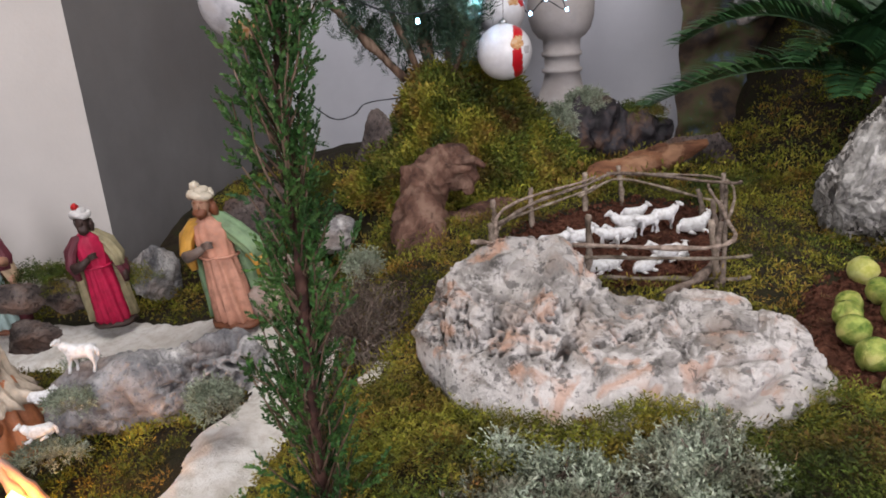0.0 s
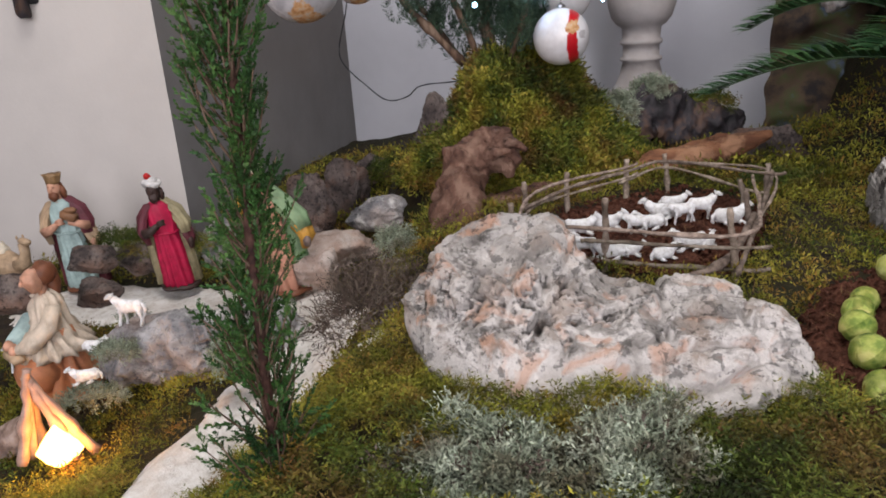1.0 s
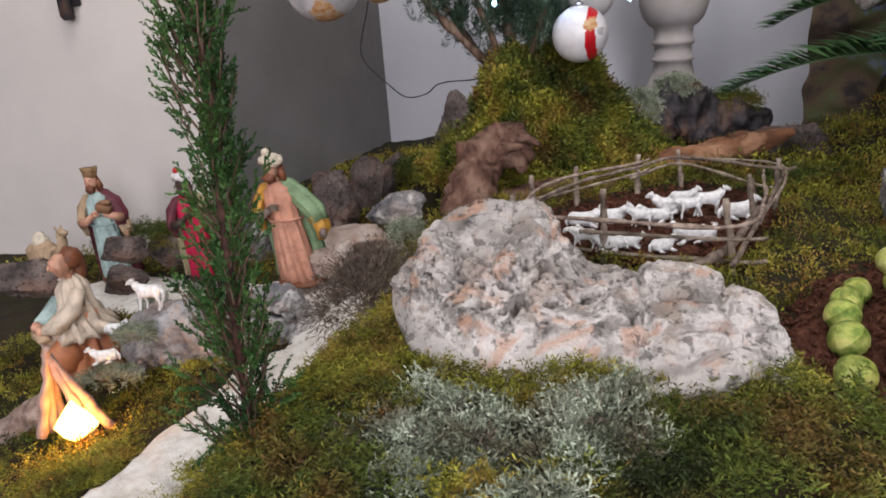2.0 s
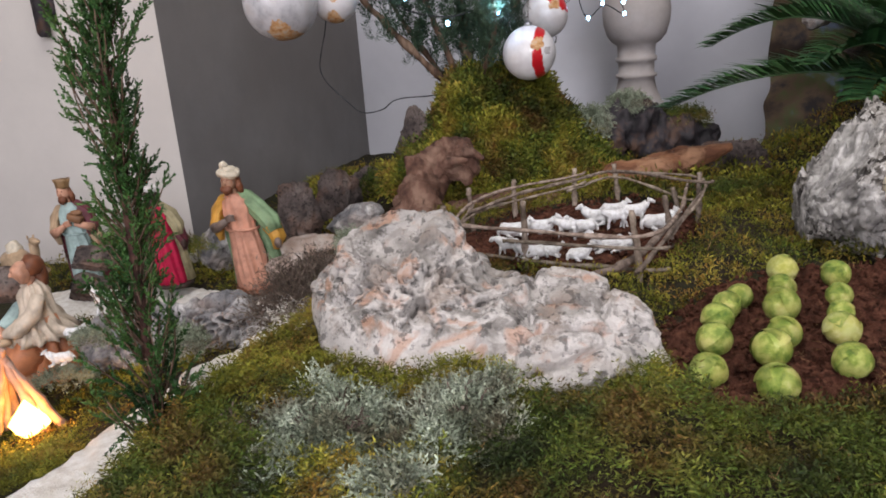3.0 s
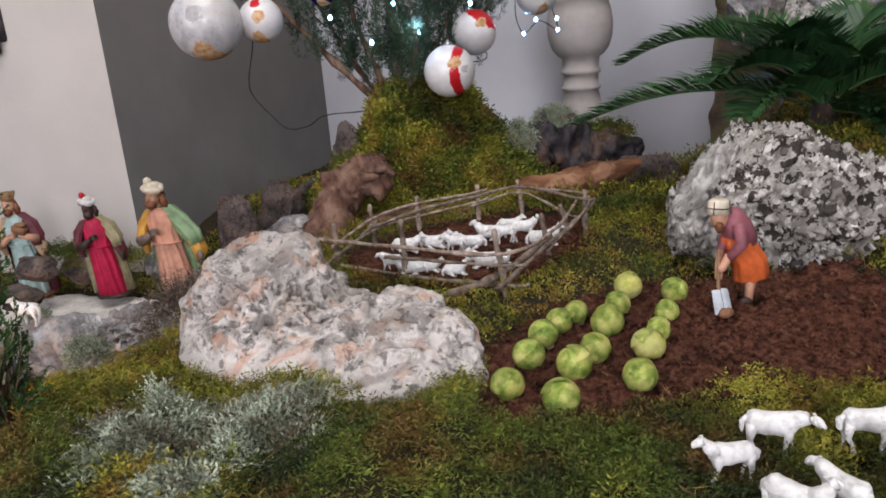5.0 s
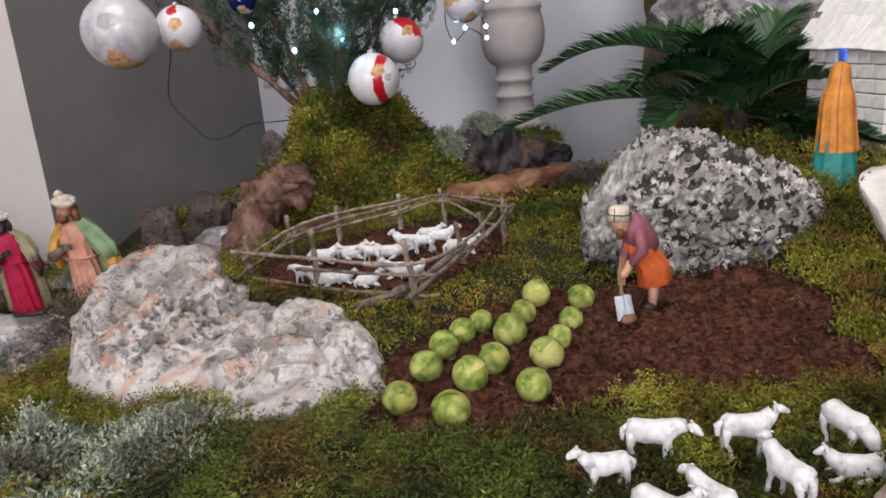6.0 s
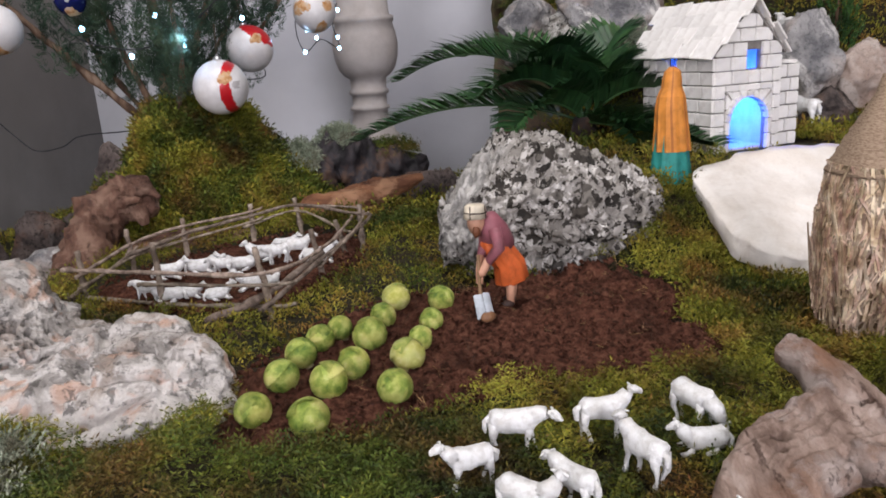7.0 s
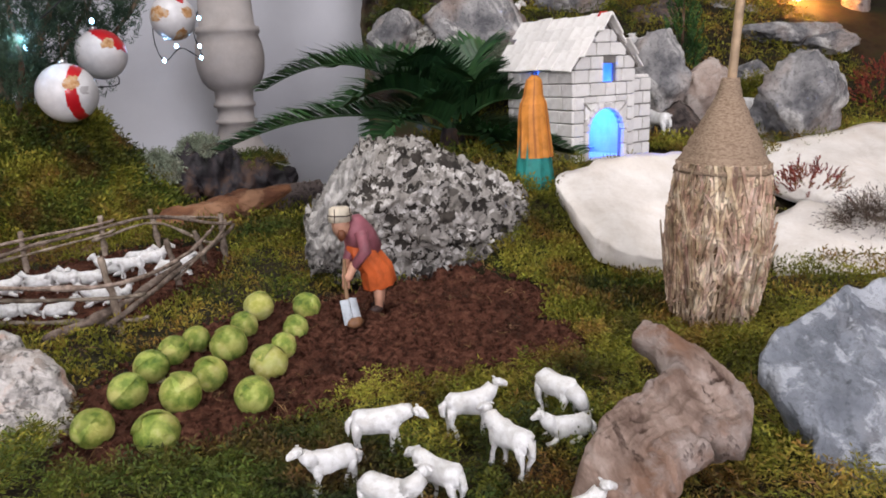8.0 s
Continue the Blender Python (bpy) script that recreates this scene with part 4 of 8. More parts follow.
rock("rock", (-0.112, 1.565, 0.066), (0.05, 0.05, 0.065), 52, M["rock_brown"], "dark pitted rock at the mossy mound", sink=0.6, pits=0.4)
rock("rock", (-0.704, 0.928, -0.074), (0.07, 0.05, 0.04), 53, M["rock_brown"], "dark rock behind the seated figure", sink=0.4)
rock("rock", (-0.044, 0.729, -0.050), (0.035, 0.03, 0.02), 54, M["sand"], "pale broken stone at the path", sub=4, sink=0.4)
# grey slab leaning behind the lichen boulder
rock("rock", (0.579, 1.577, -0.040), (0.085, 0.03, 0.06), 55, M["rock_brown"], "grey slab leaning behind the lichen boulder", sink=0.4, turn=-10, facets=6)
# the rocky slope behind the little house
for c, r, sd, mt, lb in (((0.838, 1.931, 0.298), (0.09, 0.07, 0.08), 61, "rock_grey", "grey lichen-covered rock on the slope"),
                         ((1.031, 1.737, 0.288), (0.14, 0.09, 0.1), 62, "rock_grey", "large grey rock on the slope behind the house"),
                         ((0.936, 1.748, 0.266), (0.08, 0.07, 0.08), 63, "rock_lichen", "lichen-covered rock on the slope"),
                         ((1.367, 2.073, 0.406), (0.11, 0.08, 0.07), 64, "rock_grey", "pale grey rock high on the slope"),
                         ((1.331, 1.446, 0.181), (0.07, 0.07, 0.1), 65, "rock_grey", "grey rock beside the house"),
                         ((1.443, 1.469, 0.144), (0.06, 0.06, 0.085), 66, "rock_pink", "brown and grey rock beside the house"),
                         ((1.547, 1.287, 0.117), (0.085, 0.07, 0.1), 67, "rock_grey", "large pale grey rock on the slope"),
                         ((1.899, 1.846, 0.302), (0.14, 0.08, 0.045), 68, "rock_grey", "long grey rock below the camp fire"),
                         ((1.869, 2.080, 0.377), (0.1, 0.08, 0.05), 69, "rock_grey", "flat grey rock high on the slope"),
                         ((1.969, 1.777, 0.283), (0.08, 0.06, 0.035), 70, "rock_grey", "flat pale rock below the camp fire"),
                         ((1.341, 1.376, 0.115), (0.05, 0.05, 0.05), 71, "rock_brown", "brown rock in the shade beside the house"),
                         ((1.586, 2.019, 0.350), (0.1, 0.08, 0.06), 72, "rock_brown", "dark rock on the slope"),
                         ((1.649, 1.606, 0.211), (0.05, 0.05, 0.035), 73, "rock_grey", "small pale rock on the slope"),
                         ((0.989, 2.255, 0.445), (0.15, 0.1, 0.12), 74, "rock_brown", "dark mossy rock high on the slope"),
                         ((1.296, 2.282, 0.354), (0.18, 0.1, 0.12), 75, "rock_brown", "dark rock high on the slope"),
                         ((1.840, 2.419, 0.454), (0.2, 0.1, 0.12), 76, "rock_brown", "dark rock high on the slope"),
                         ((2.442, 2.295, 0.392), (0.25, 0.1, 0.12), 77, "rock_brown", "dark rock high on the slope"),
                         ((1.436, 1.245, 0.078), (0.05, 0.04, 0.03), 78, "rock_pink", "brown stone under the white slab")):
    rock("rock", c, r, sd, M[mt], lb, sink=0.45, pits=0.2)

# ---- the mossy mound ----
MOUND = (0.062, 1.62)


def mound_r(h):
    """Radius of the mound at the height h above its foot, both in metres."""
    return np.interp(h, [-0.1, 0.0, 0.04, 0.1, 0.15, 0.2, 0.225, 0.24], [0.32, 0.265, 0.225, 0.165, 0.125, 0.093, 0.075, 0.02])


g = Geo()
hs = list(np.linspace(-0.1, 0.235, 22))
g.loft([[((mound_r(h) * (1 + 0.12 * math.sin(3 * a + 9 * h) + 0.06 * math.sin(7 * a + 2))) * math.cos(a), (mound_r(h) * (1 + 0.12 * math.sin(3 * a + 9 * h) + 0.06 * math.sin(7 * a + 2))) * math.sin(a), h) for a in (2 * math.pi * k / 48 for k in range(48))] for h in hs])
mound = tagged(part("moss_mound", g, M["earth"]), "steep mound of earth covered in green and brown moss", "mound")
mound.location = (MOUND[0], MOUND[1], -0.01)

# ---- small leaves, by the thousand ----
def leaf(base, way, side, length, width):
    b, w, s = np.asarray(base), np.asarray(way), np.asarray(side)
    return [b, b + w * length * 0.5 + s * width, b + w * length, b + w * length * 0.5 - s * width]


def tuft(kind, seed):
    """A tuft about one unit across, of four-cornered leaves: an array (leaves, 4, 3)."""
    r = np.random.RandomState(seed)
    out = []
    if kind == "moss":
        for s in range(5):
            a, lean = r.uniform(0, 6.28), r.uniform(0.1, 1.15)
            d = np.array((math.cos(a) * math.sin(lean), math.sin(a) * math.sin(lean), math.cos(lean)))
            p = np.array((r.uniform(-0.3, 0.3), r.uniform(-0.3, 0.3), -0.1))
            side = unit(np.cross(d, (0, 0, 1)))
            for k in range(4):
                step = 0.24
                d = unit(d + np.array((0, 0, -0.16)) + r.normal(0, 0.12, 3))
                p = p + d * step
                for sg in (-1, 1):
                    w = unit(d * 0.75 + sg * side + r.normal(0, 0.25, 3))
                    out.append(leaf(p, w, unit(np.cross(w, r.normal(size=3))), r.uniform(0.2, 0.38), 0.042))
    elif kind == "moss_far":
        for s in range(20):
            a, lean = r.uniform(0, 6.28), r.uniform(0.0, 1.3)
            d = np.array((math.cos(a) * math.sin(lean), math.sin(a) * math.sin(lean), math.cos(lean)))
            p = d * r.uniform(0.1, 0.8) + np.array((r.uniform(-0.3, 0.3), r.uniform(-0.3, 0.3), -0.1))
            w = unit(d + r.normal(0, 0.5, 3))
            out.append(leaf(p, w, unit(np.cross(w, r.normal(size=3))), r.uniform(0.22, 0.4), 0.055))
    elif kind == "lichen":
        for s in range(12):
            a, lean = r.uniform(0, 6.28), r.uniform(0.0, 1.1)
            d = np.array((math.cos(a) * math.sin(lean), math.sin(a) * math.sin(lean), math.cos(lean)))
            p = np.array((r.uniform(-0.3, 0.3), r.uniform(-0.3, 0.3), 0))
            for k in range(4):
                d2 = unit(d + r.normal(0, 0.55, 3))
                out.append(leaf(p, d2, unit(np.cross(d2, r.normal(size=3))), 0.26, 0.03))
                p = p + d2 * 0.2
                d = unit(d * 0.7 + d2 * 0.5)
                for b in range(2):
                    w = unit(d2 + r.normal(0, 0.9, 3))
                    out.append(leaf(p, w, unit(np.cross(w, r.normal(size=3))), r.uniform(0.1, 0.2), 0.03))
    elif kind == "scrub":
        for s in range(14):
            a, lean = r.uniform(0, 6.28), r.uniform(0.0, 1.3)
            d = np.array((math.cos(a) * math.sin(lean), math.sin(a) * math.sin(lean), math.cos(lean)))
            p = np.zeros(3)
            for k in range(4):
                d2 = unit(d + r.normal(0, 0.3, 3))
                out.append(leaf(p - d2 * 0.03, d2, unit(np.cross(d2, r.normal(size=3))), 0.34, 0.014))
                p = p + d2 * 0.3
                w = unit(d2 + r.normal(0, 0.8, 3))
                out.append(leaf(p, w, unit(np.cross(w, r.normal(size=3))), r.uniform(0.1, 0.25), 0.02))
    elif kind == "needles":
        for s in range(44):
            z = r.uniform(0, 1)
            a, up = r.uniform(0, 6.28), r.uniform(0.5, 1.3)
            w = unit(np.array((math.cos(a), math.sin(a), up)))
            out.append(leaf((0, 0, z * 0.9), w, unit(np.cross(w, r.normal(size=3))), r.uniform(0.25, 0.4), 0.016))
    elif kind == "spray":
        for s in range(24):
            z = (s + r.uniform(0, 1)) / 24
            a = r.uniform(0, 6.28)
            w = unit(np.array((math.cos(a) * 0.62, math.sin(a) * 0.62, 1.0)))
            out.append(leaf((0, 0, z * 0.9), w, unit(np.cross(w, r.normal(size=3))), r.uniform(0.16, 0.3) * (1.1 - 0.5 * z), 0.045))
    elif kind == "straw":
        for s in range(8):
            a, lean = r.uniform(0, 6.28), r.uniform(0.7, 1.5)
            w = np.array((math.cos(a) * math.sin(lean), math.sin(a) * math.sin(lean), math.cos(lean)))
            out.append(leaf(-w * 0.5 + r.normal(0, 0.2, 3), w, unit(np.cross(w, r.normal(size=3))), r.uniform(0.6, 1.3), 0.02))
    return np.array(out)


TUFTS = {k: [tuft(k, 10 * i + 3) for i in range(8)] for k in ("moss", "moss_far", "lichen", "scrub", "needles", "spray", "straw")}


def leaves(name, kind, at, ups, sizes, mats, seed, parent=None, pick=None):
    """One mesh of many tufts: at (n, 3), their upward ways (n, 3), their sizes (n)."""
    rng = np.random.RandomState(seed)
    at, ups, sizes = np.asarray(at, float), np.asarray(ups, float), np.asarray(sizes, float)
    n = len(at)
    ups = ups / np.linalg.norm(ups, axis=1)[:, None]
    ref = rng.normal(size=(n, 3))
    ax = np.cross(ups, ref)
    ax /= np.linalg.norm(ax, axis=1)[:, None]
    ay = np.cross(ups, ax)
    which = rng.randint(0, 8, n)
    blocks, tags = [], []
    for w in range(8):
        sel = np.where(which == w)[0]
        t = TUFTS[kind][w].reshape(-1, 3)
        rot = np.stack([ax[sel], ay[sel], ups[sel]], 1)
        v = np.einsum("kj,njl->nkl", t, rot) * sizes[sel, None, None] + at[sel, None]
        blocks.append(v.reshape(-1, 3))
        if pick is not None:
            tags.append(np.repeat(pick[sel], len(t) // 4))
    v = np.concatenate(blocks)
    f = np.arange(len(v)).reshape(-1, 4)
    ob = new(name, mesh_of(name, v, f, mats, np.concatenate(tags) if pick is not None else None, smooth=False))
    if parent:
        ob.parent = parent
    return ob


def scatter(rng, n, x0, x1, y0, y1, keep):
    x, y = rng.uniform(x0, x1, n), rng.uniform(y0, y1, n)
    ok = keep(x, y)
    return x[ok], y[ok]


def bare(x, y):
    """Where no moss grows: soil, pen, path and under the large stones."""
    b = inside(x, y, SOIL) | inside(x, y, PEN) | on_track(x, y, 0.0)
    b |= ((x - 0.2) / 0.17) ** 2 + ((y - 0.65) / 0.09) ** 2 < 1
    b |= ((x - 0.74) / 0.13) ** 2 + ((y - 1.02) / 0.1) ** 2 < 1
    b |= ((x - 0.125) / 0.07) ** 2 + ((y - 0.43) / 0.05) ** 2 < 1
    b |= np.hypot(x - MOUND[0], y - MOUND[1]) < 0.2
    b |= (y > PIER_Y - 0.02) & (x < BACK_X - 0.0)
    b |= ((x - 1.13) / 0.13) ** 2 + ((y - 1.22) / 0.13) ** 2 < 1
    b |= np.hypot(x - 0.92, y - 1.012) < 0.026
    b |= inside(x, y, [(0.955, 0.98), (1.03, 1.05), (1.18, 1.08), (1.3, 1.07), (1.17, 0.875), (1.04, 0.855), (0.97, 0.89)])
    return b


rng = np.random.RandomState(5)
xs, ys = [], []
for n, box in ((12000, (-0.5, 1.1, 0.28, 0.66)), (9500, (-0.9, 1.3, 0.6, 1.35)), (2200, (0.84, 1.05, 0.66, 1.02)), (6000, (-1.3, 2.0, 1.3, 2.3)), (2400, (1.1, 1.9, 0.5, 1.4))):
    x, y = scatter(rng, n, *box, lambda x, y: ~bare(x, y) & (wobble(x, y, 7, 31) > -0.75))
    xs.append(x)
    ys.append(y)
x, y = np.concatenate(xs), np.concatenate(ys)
heap = np.maximum(0, wobble(x, y, 15, 19)) * 0.024 + 0.016 * np.abs(wobble(x, y, 30, 23))
heap = heap * np.where(y < 0.56, np.where(x < 0.4, 1.6, 0.55), 1.0)
z = ground_z(x, y) + 0.006 * wobble(x, y, 22, 3) + heap - 0.002
sz = np.where(y < 0.66, rng.uniform(0.009, 0.02, len(x)), np.where(y < 1.3, rng.uniform(0.012, 0.023, len(x)), rng.uniform(0.022, 0.038, len(x))))
dark = (wobble(x, y, 5, 41) > np.where((x > 0.2) & (x < 0.85) & (y < 0.56), -0.15, np.where(y > 0.6, 0.4, 0.12)) + 0.15 * rng.normal(size=len(x))).astype(int)
up = np.stack([rng.normal(0, 0.25, len(x)), rng.normal(0, 0.25, len(x)) - 0.1, np.ones(len(x))], 1)
for close, kd, lb in ((True, "moss", "springy green and brown moss covering the ground"), (False, "moss_far", "green and brown moss covering the rear of the display")):
    on = (y < 0.68) == close
    tagged(leaves("moss", kd, np.stack([x, y, z], 1)[on], up[on], sz[on], [M["moss"], M["moss_dark"]], 6, pick=dark[on]), lb, "moss", kind="stuff")

a = rng.uniform(-math.pi, 0.35, 6500)
h = rng.uniform(-0.02, 0.236, 6500)
rr = mound_r(h) * (1 + 0.12 * np.sin(3 * a + 9 * h) + 0.06 * np.sin(7 * a + 2))
at = np.stack([MOUND[0] + rr * np.cos(a), MOUND[1] + rr * np.sin(a), h - 0.01], 1)
up = np.stack([np.cos(a), np.sin(a), np.full(len(a), 0.55)], 1) + rng.normal(0, 0.2, (len(a), 3))
at = at + up * (0.045 * np.abs(fbm(at * 17, 3, 9)) - 0.008)[:, None]
mm = leaves("moss", "moss_far", at - np.array((MOUND[0], MOUND[1], -0.01)), up, rng.uniform(0.014, 0.04, len(a)), [M["moss"], M["moss_dark"]], 8, parent=mound, pick=(fbm(at * 12, 3, 3) > 0.05).astype(int))
tagged(mm, "shaggy green and rusty moss", kind="stuff")

# grey lichen cushion in front of the pale boulder
lx, ly = scatter(rng, 190, 0.0, 0.28, 0.32, 0.53, lambda x, y: ((x - 0.145) / 0.11) ** 2 + ((y - 0.43) / 0.08) ** 2 < 1)
at, up = [], []
for cx, cy in zip(lx[:34], ly[:34]):
    rad, low = rng.uniform(0.009, 0.027), rng.uniform(-0.014, 0.006)
    for k in range(int(1450 * rad)):
        d = unit(rng.normal(size=3) + np.array((0, -0.1, 0.6)))
        d[2] = abs(d[2])
        at.append((cx + d[0] * rad, cy + d[1] * rad, gz(cx, cy) + low + d[2] * rad * 1.2))
        up.append(d + rng.normal(0, 0.3, 3))
lich = leaves("grey_lichen", "lichen", at, up, rng.uniform(0.015, 0.03, len(at)), [M["lichen"], M["scrub"]], 9, pick=(rng.uniform(size=len(at)) > 0.72 + 0.25 * ramp(np.array(at)[:, 0], 0.02, 0.12)).astype(int))
tagged(lich, "cushion of silvery grey branching lichen", "lichen", kind="stuff")


def clump(name, kind, c, spread, n, size, mat, seed, label, category):
    """A low cushion of one plant, resting at c."""
    r = np.random.RandomState(seed)
    d = r.normal(size=(n, 3))
    d /= np.linalg.norm(d, axis=1)[:, None]
    d[:, 2] = np.abs(d[:, 2])
    p = d * np.array(spread) * r.uniform(0.3, 1, n)[:, None] ** 0.5
    ob = leaves(name, kind, p, d + np.array((0, 0, 0.4)) + r.normal(0, 0.3, (n, 3)), r.uniform(0.6, 1.2, n) * size, [mat], seed)
    ob.location = c
    return tagged(ob, label, category, kind="stuff")


clump("dry_scrub", "scrub", (-0.080, 0.776, -0.041), (0.05, 0.045, 0.06), 60, 0.04, M["scrub"], 71, "dry brown twiggy scrub between the rocks", "shrub")
clump("dry_scrub", "scrub", (-0.073, 0.835, -0.032), (0.045, 0.045, 0.06), 45, 0.036, M["scrub"], 72, "dry brown twiggy scrub between the rocks", "shrub")
clump("grey_lichen", "lichen", (-0.108, 1.073, -0.029), (0.03, 0.03, 0.025), 60, 0.022, M["lichen"], 73, "pale lichen on the scrub", "lichen")
clump("grey_lichen", "lichen", (-0.499, 0.872, -0.126), (0.035, 0.03, 0.015), 50, 0.02, M["lichen"], 74, "grey lichen around the long grey rock", "lichen")
clump("grey_lichen", "lichen", (-0.505, 0.807, -0.162), (0.05, 0.03, 0.012), 60, 0.018, M["lichen"], 75, "grey lichen at the seated figure's feet", "lichen")
clump("grey_lichen", "lichen", (-0.264, 0.785, -0.091), (0.03, 0.03, 0.03), 60, 0.025, M["lichen"], 76, "grey lichen beside the sand path", "lichen")
clump("grey_lichen", "lichen", (-0.525, 0.981, -0.111), (0.02, 0.02, 0.012), 24, 0.018, M["lichen"], 77, "grey lichen against the long grey rock", "lichen")
clump("grey_lichen", "lichen", (0.279, 1.636, 0.065), (0.035, 0.03, 0.06), 120, 0.03, M["lichen"], 78, "grey lichen hanging beside the mound", "lichen")
clump("grey_lichen", "lichen", (0.36, 1.72, 0.112), (0.045, 0.03, 0.03), 130, 0.03, M["lichen"], 79, "grey lichen on the dark burl", "lichen")
clump("moss_cushion", "moss", (0.475, 1.735, 0.078), (0.065, 0.04, 0.022), 130, 0.025, M["moss_dark"], 80, "green moss on the dark burl", "moss")
clump("moss_cushion", "moss", (0.525, 1.279, -0.015), (0.09, 0.06, 0.04), 260, 0.022, M["moss_dark"], 81, "dark green moss hummock beside the pen", "moss")
clump("moss_cushion", "moss", (-0.772, 1.387, -0.134), (0.2, 0.04, 0.05), 400, 0.022, M["moss_dark"], 82, "mossy bank along the cream wall", "moss")
clump("moss_cushion", "moss", (-0.292, 1.840, -0.088), (0.07, 0.06, 0.05), 160, 0.025, M["moss_dark"], 83, "dark moss between the rocks", "moss")
clump("moss_cushion", "moss", (1.317, 1.893, 0.280), (0.14, 0.08, 0.08), 260, 0.03, M["moss"], 84, "yellow green moss on the slope", "moss")
clump("moss_cushion", "moss", (0.888, 2.046, 0.372), (0.1, 0.06, 0.12), 260, 0.03, M["moss_dark"], 85, "dark moss on the rocks of the slope", "moss")
clump("grey_lichen", "lichen", (0.93, 1.68, 0.25), (0.06, 0.04, 0.05), 150, 0.035, M["lichen"], 97, "grey lichen on the rocks behind the palm", "lichen")
clump("grey_lichen", "lichen", (1.04, 1.66, 0.27), (0.05, 0.04, 0.04), 110, 0.035, M["lichen"], 98, "grey lichen on the rocks behind the palm", "lichen")
clump("moss_cushion", "moss", (1.598, 1.502, 0.178), (0.08, 0.05, 0.05), 200, 0.025, M["moss"], 86, "moss between the slope's rocks", "moss")

# ---- baluster ----
g = Geo()
prof = [(0.045, 0.098), (0.062, 0.094), (0.066, 0.086), (0.1, 0.07), (0.138, 0.06), (0.141, 0.069), (0.15, 0.069), (0.153, 0.06), (0.186, 0.06), (0.189, 0.069), (0.2, 0.069), (0.204, 0.062), (0.236, 0.064), (0.245, 0.08), (0.265, 0.098), (0.3, 0.11), (0.335, 0.113), (0.37, 0.108), (0.398, 0.098), (0.402, 0.104), (0.418, 0.104), (0.422, 0.09), (0.5, 0.085), (0.62, 0.075), (0.75, 0.07)]
g.loft([[(0.89 * r * math.cos(a), 0.89 * r * math.sin(a), z) for a in (2 * math.pi * k / 40 for k in range(40))] for z, r in prof])
bal = thing("baluster", pose(0.392, 2.32, 0), "pale grey stone baluster standing behind the mound", "baluster")
stone_m = surf("grey_cut_stone", [(0.4, 0.36, 0.34), (0.5, 0.46, 0.44)], 12, 0.8, 0.2, 12, ((0.36, 0.32, 0.3), 3), 0.5)
part("shaft", g, stone_m, bal)
g = Geo()
g.box((0, 0, -0.005), (0.185, 0.185, 0.1), bevel=0.004)
g.box((0, 0, -0.25), (0.21, 0.21, 0.39), bevel=0.004)
part("plinth", g, stone_m, bal)
clump("dry_scrub", "scrub", (-0.017, 0.653, -0.050), (0.03, 0.04, 0.03), 40, 0.03, M["scrub"], 95, "dry brown scrub at the foot of the boulder", "shrub")
clump("moss_cushion", "moss", (0.017, 0.602, -0.030), (0.035, 0.04, 0.025), 140, 0.018, M["moss"], 96, "bright moss at the foot of the boulder", "moss")

# ---- painted figures, each one plain mesh ----
def paint(name, c, rough=0.5):
    d = tuple(v * 0.7 for v in c)
    return surf("paint_" + name, [d, c, tuple(min(1, v * 1.15) for v in c)], 40, rough, 0.25, 4, (tuple(v * 0.5 for v in c), 35), 0.4, bump_dist=0.002)


C = {k: paint(k, v) for k, v in dict(peach=(0.5, 0.25, 0.17), green=(0.17, 0.26, 0.14), yellow=(0.5, 0.27, 0.05), skin=(0.5, 0.27, 0.18), dark=(0.05, 0.03, 0.025), skin2=(0.3, 0.17, 0.11), skin3=(0.16, 0.12, 0.1), olive2=(0.3, 0.26, 0.15), crimson=(0.42, 0.012, 0.055), maroon=(0.12, 0.03, 0.04), olive=(0.17, 0.14, 0.07), paleblue=(0.34, 0.45, 0.43), tan=(0.42, 0.3, 0.19), cream=(0.62, 0.55, 0.43), white=(0.7, 0.68, 0.66), gold=(0.28, 0.17, 0.08), hair=(0.16, 0.06, 0.03), hair2=(0.4, 0.14, 0.035), rust=(0.45, 0.18, 0.085), lace=(0.5, 0.42, 0.33), orange=(0.62, 0.13, 0.035), teal=(0.03, 0.25, 0.22), veil=(0.62, 0.24, 0.045), purple=(0.26, 0.09, 0.11), red=(0.5, 0.02, 0.02), brown=(0.2, 0.1, 0.05), wood=(0.22, 0.13, 0.07), steel=(0.42, 0.46, 0.5), peeled=(0.36, 0.24, 0.19)).items()}
SHEEP = surf("white_glazed_wool", [(0.62, 0.61, 0.59), (0.76, 0.76, 0.75), (0.84, 0.84, 0.84)], 90, 0.55, 0.9, 5, ((0.7, 0.66, 0.6), 40), 0.3, bump_dist=0.0015)


def ell(cx, cy, z, rx, ry, n=28, pleat=0.0, k=9, ph=0.0, a0=0.0, a1=6.2832, closed=True):
    pts = []
    for i in range(n):
        a = a0 + (a1 - a0) * i / (n if closed else n - 1)
        w = 1 + pleat * math.sin(k * a + ph) + 0.4 * pleat * math.sin((2 * k + 1) * a + 1.7 + ph)
        pts.append((cx + rx * w * math.cos(a), cy + ry * w * math.sin(a), z))
    return pts


def rumple(g, amp, freq, seed=0):
    """Makes moulded forms uneven, as if shaped by hand."""
    v = np.array([tuple(p) for p in g.v])
    d = np.stack([fbm(v * freq + 7.7 * k, 3, seed + k, 0.6) for k in range(3)], 1)
    g.v = [tuple(p) for p in v + amp * d]


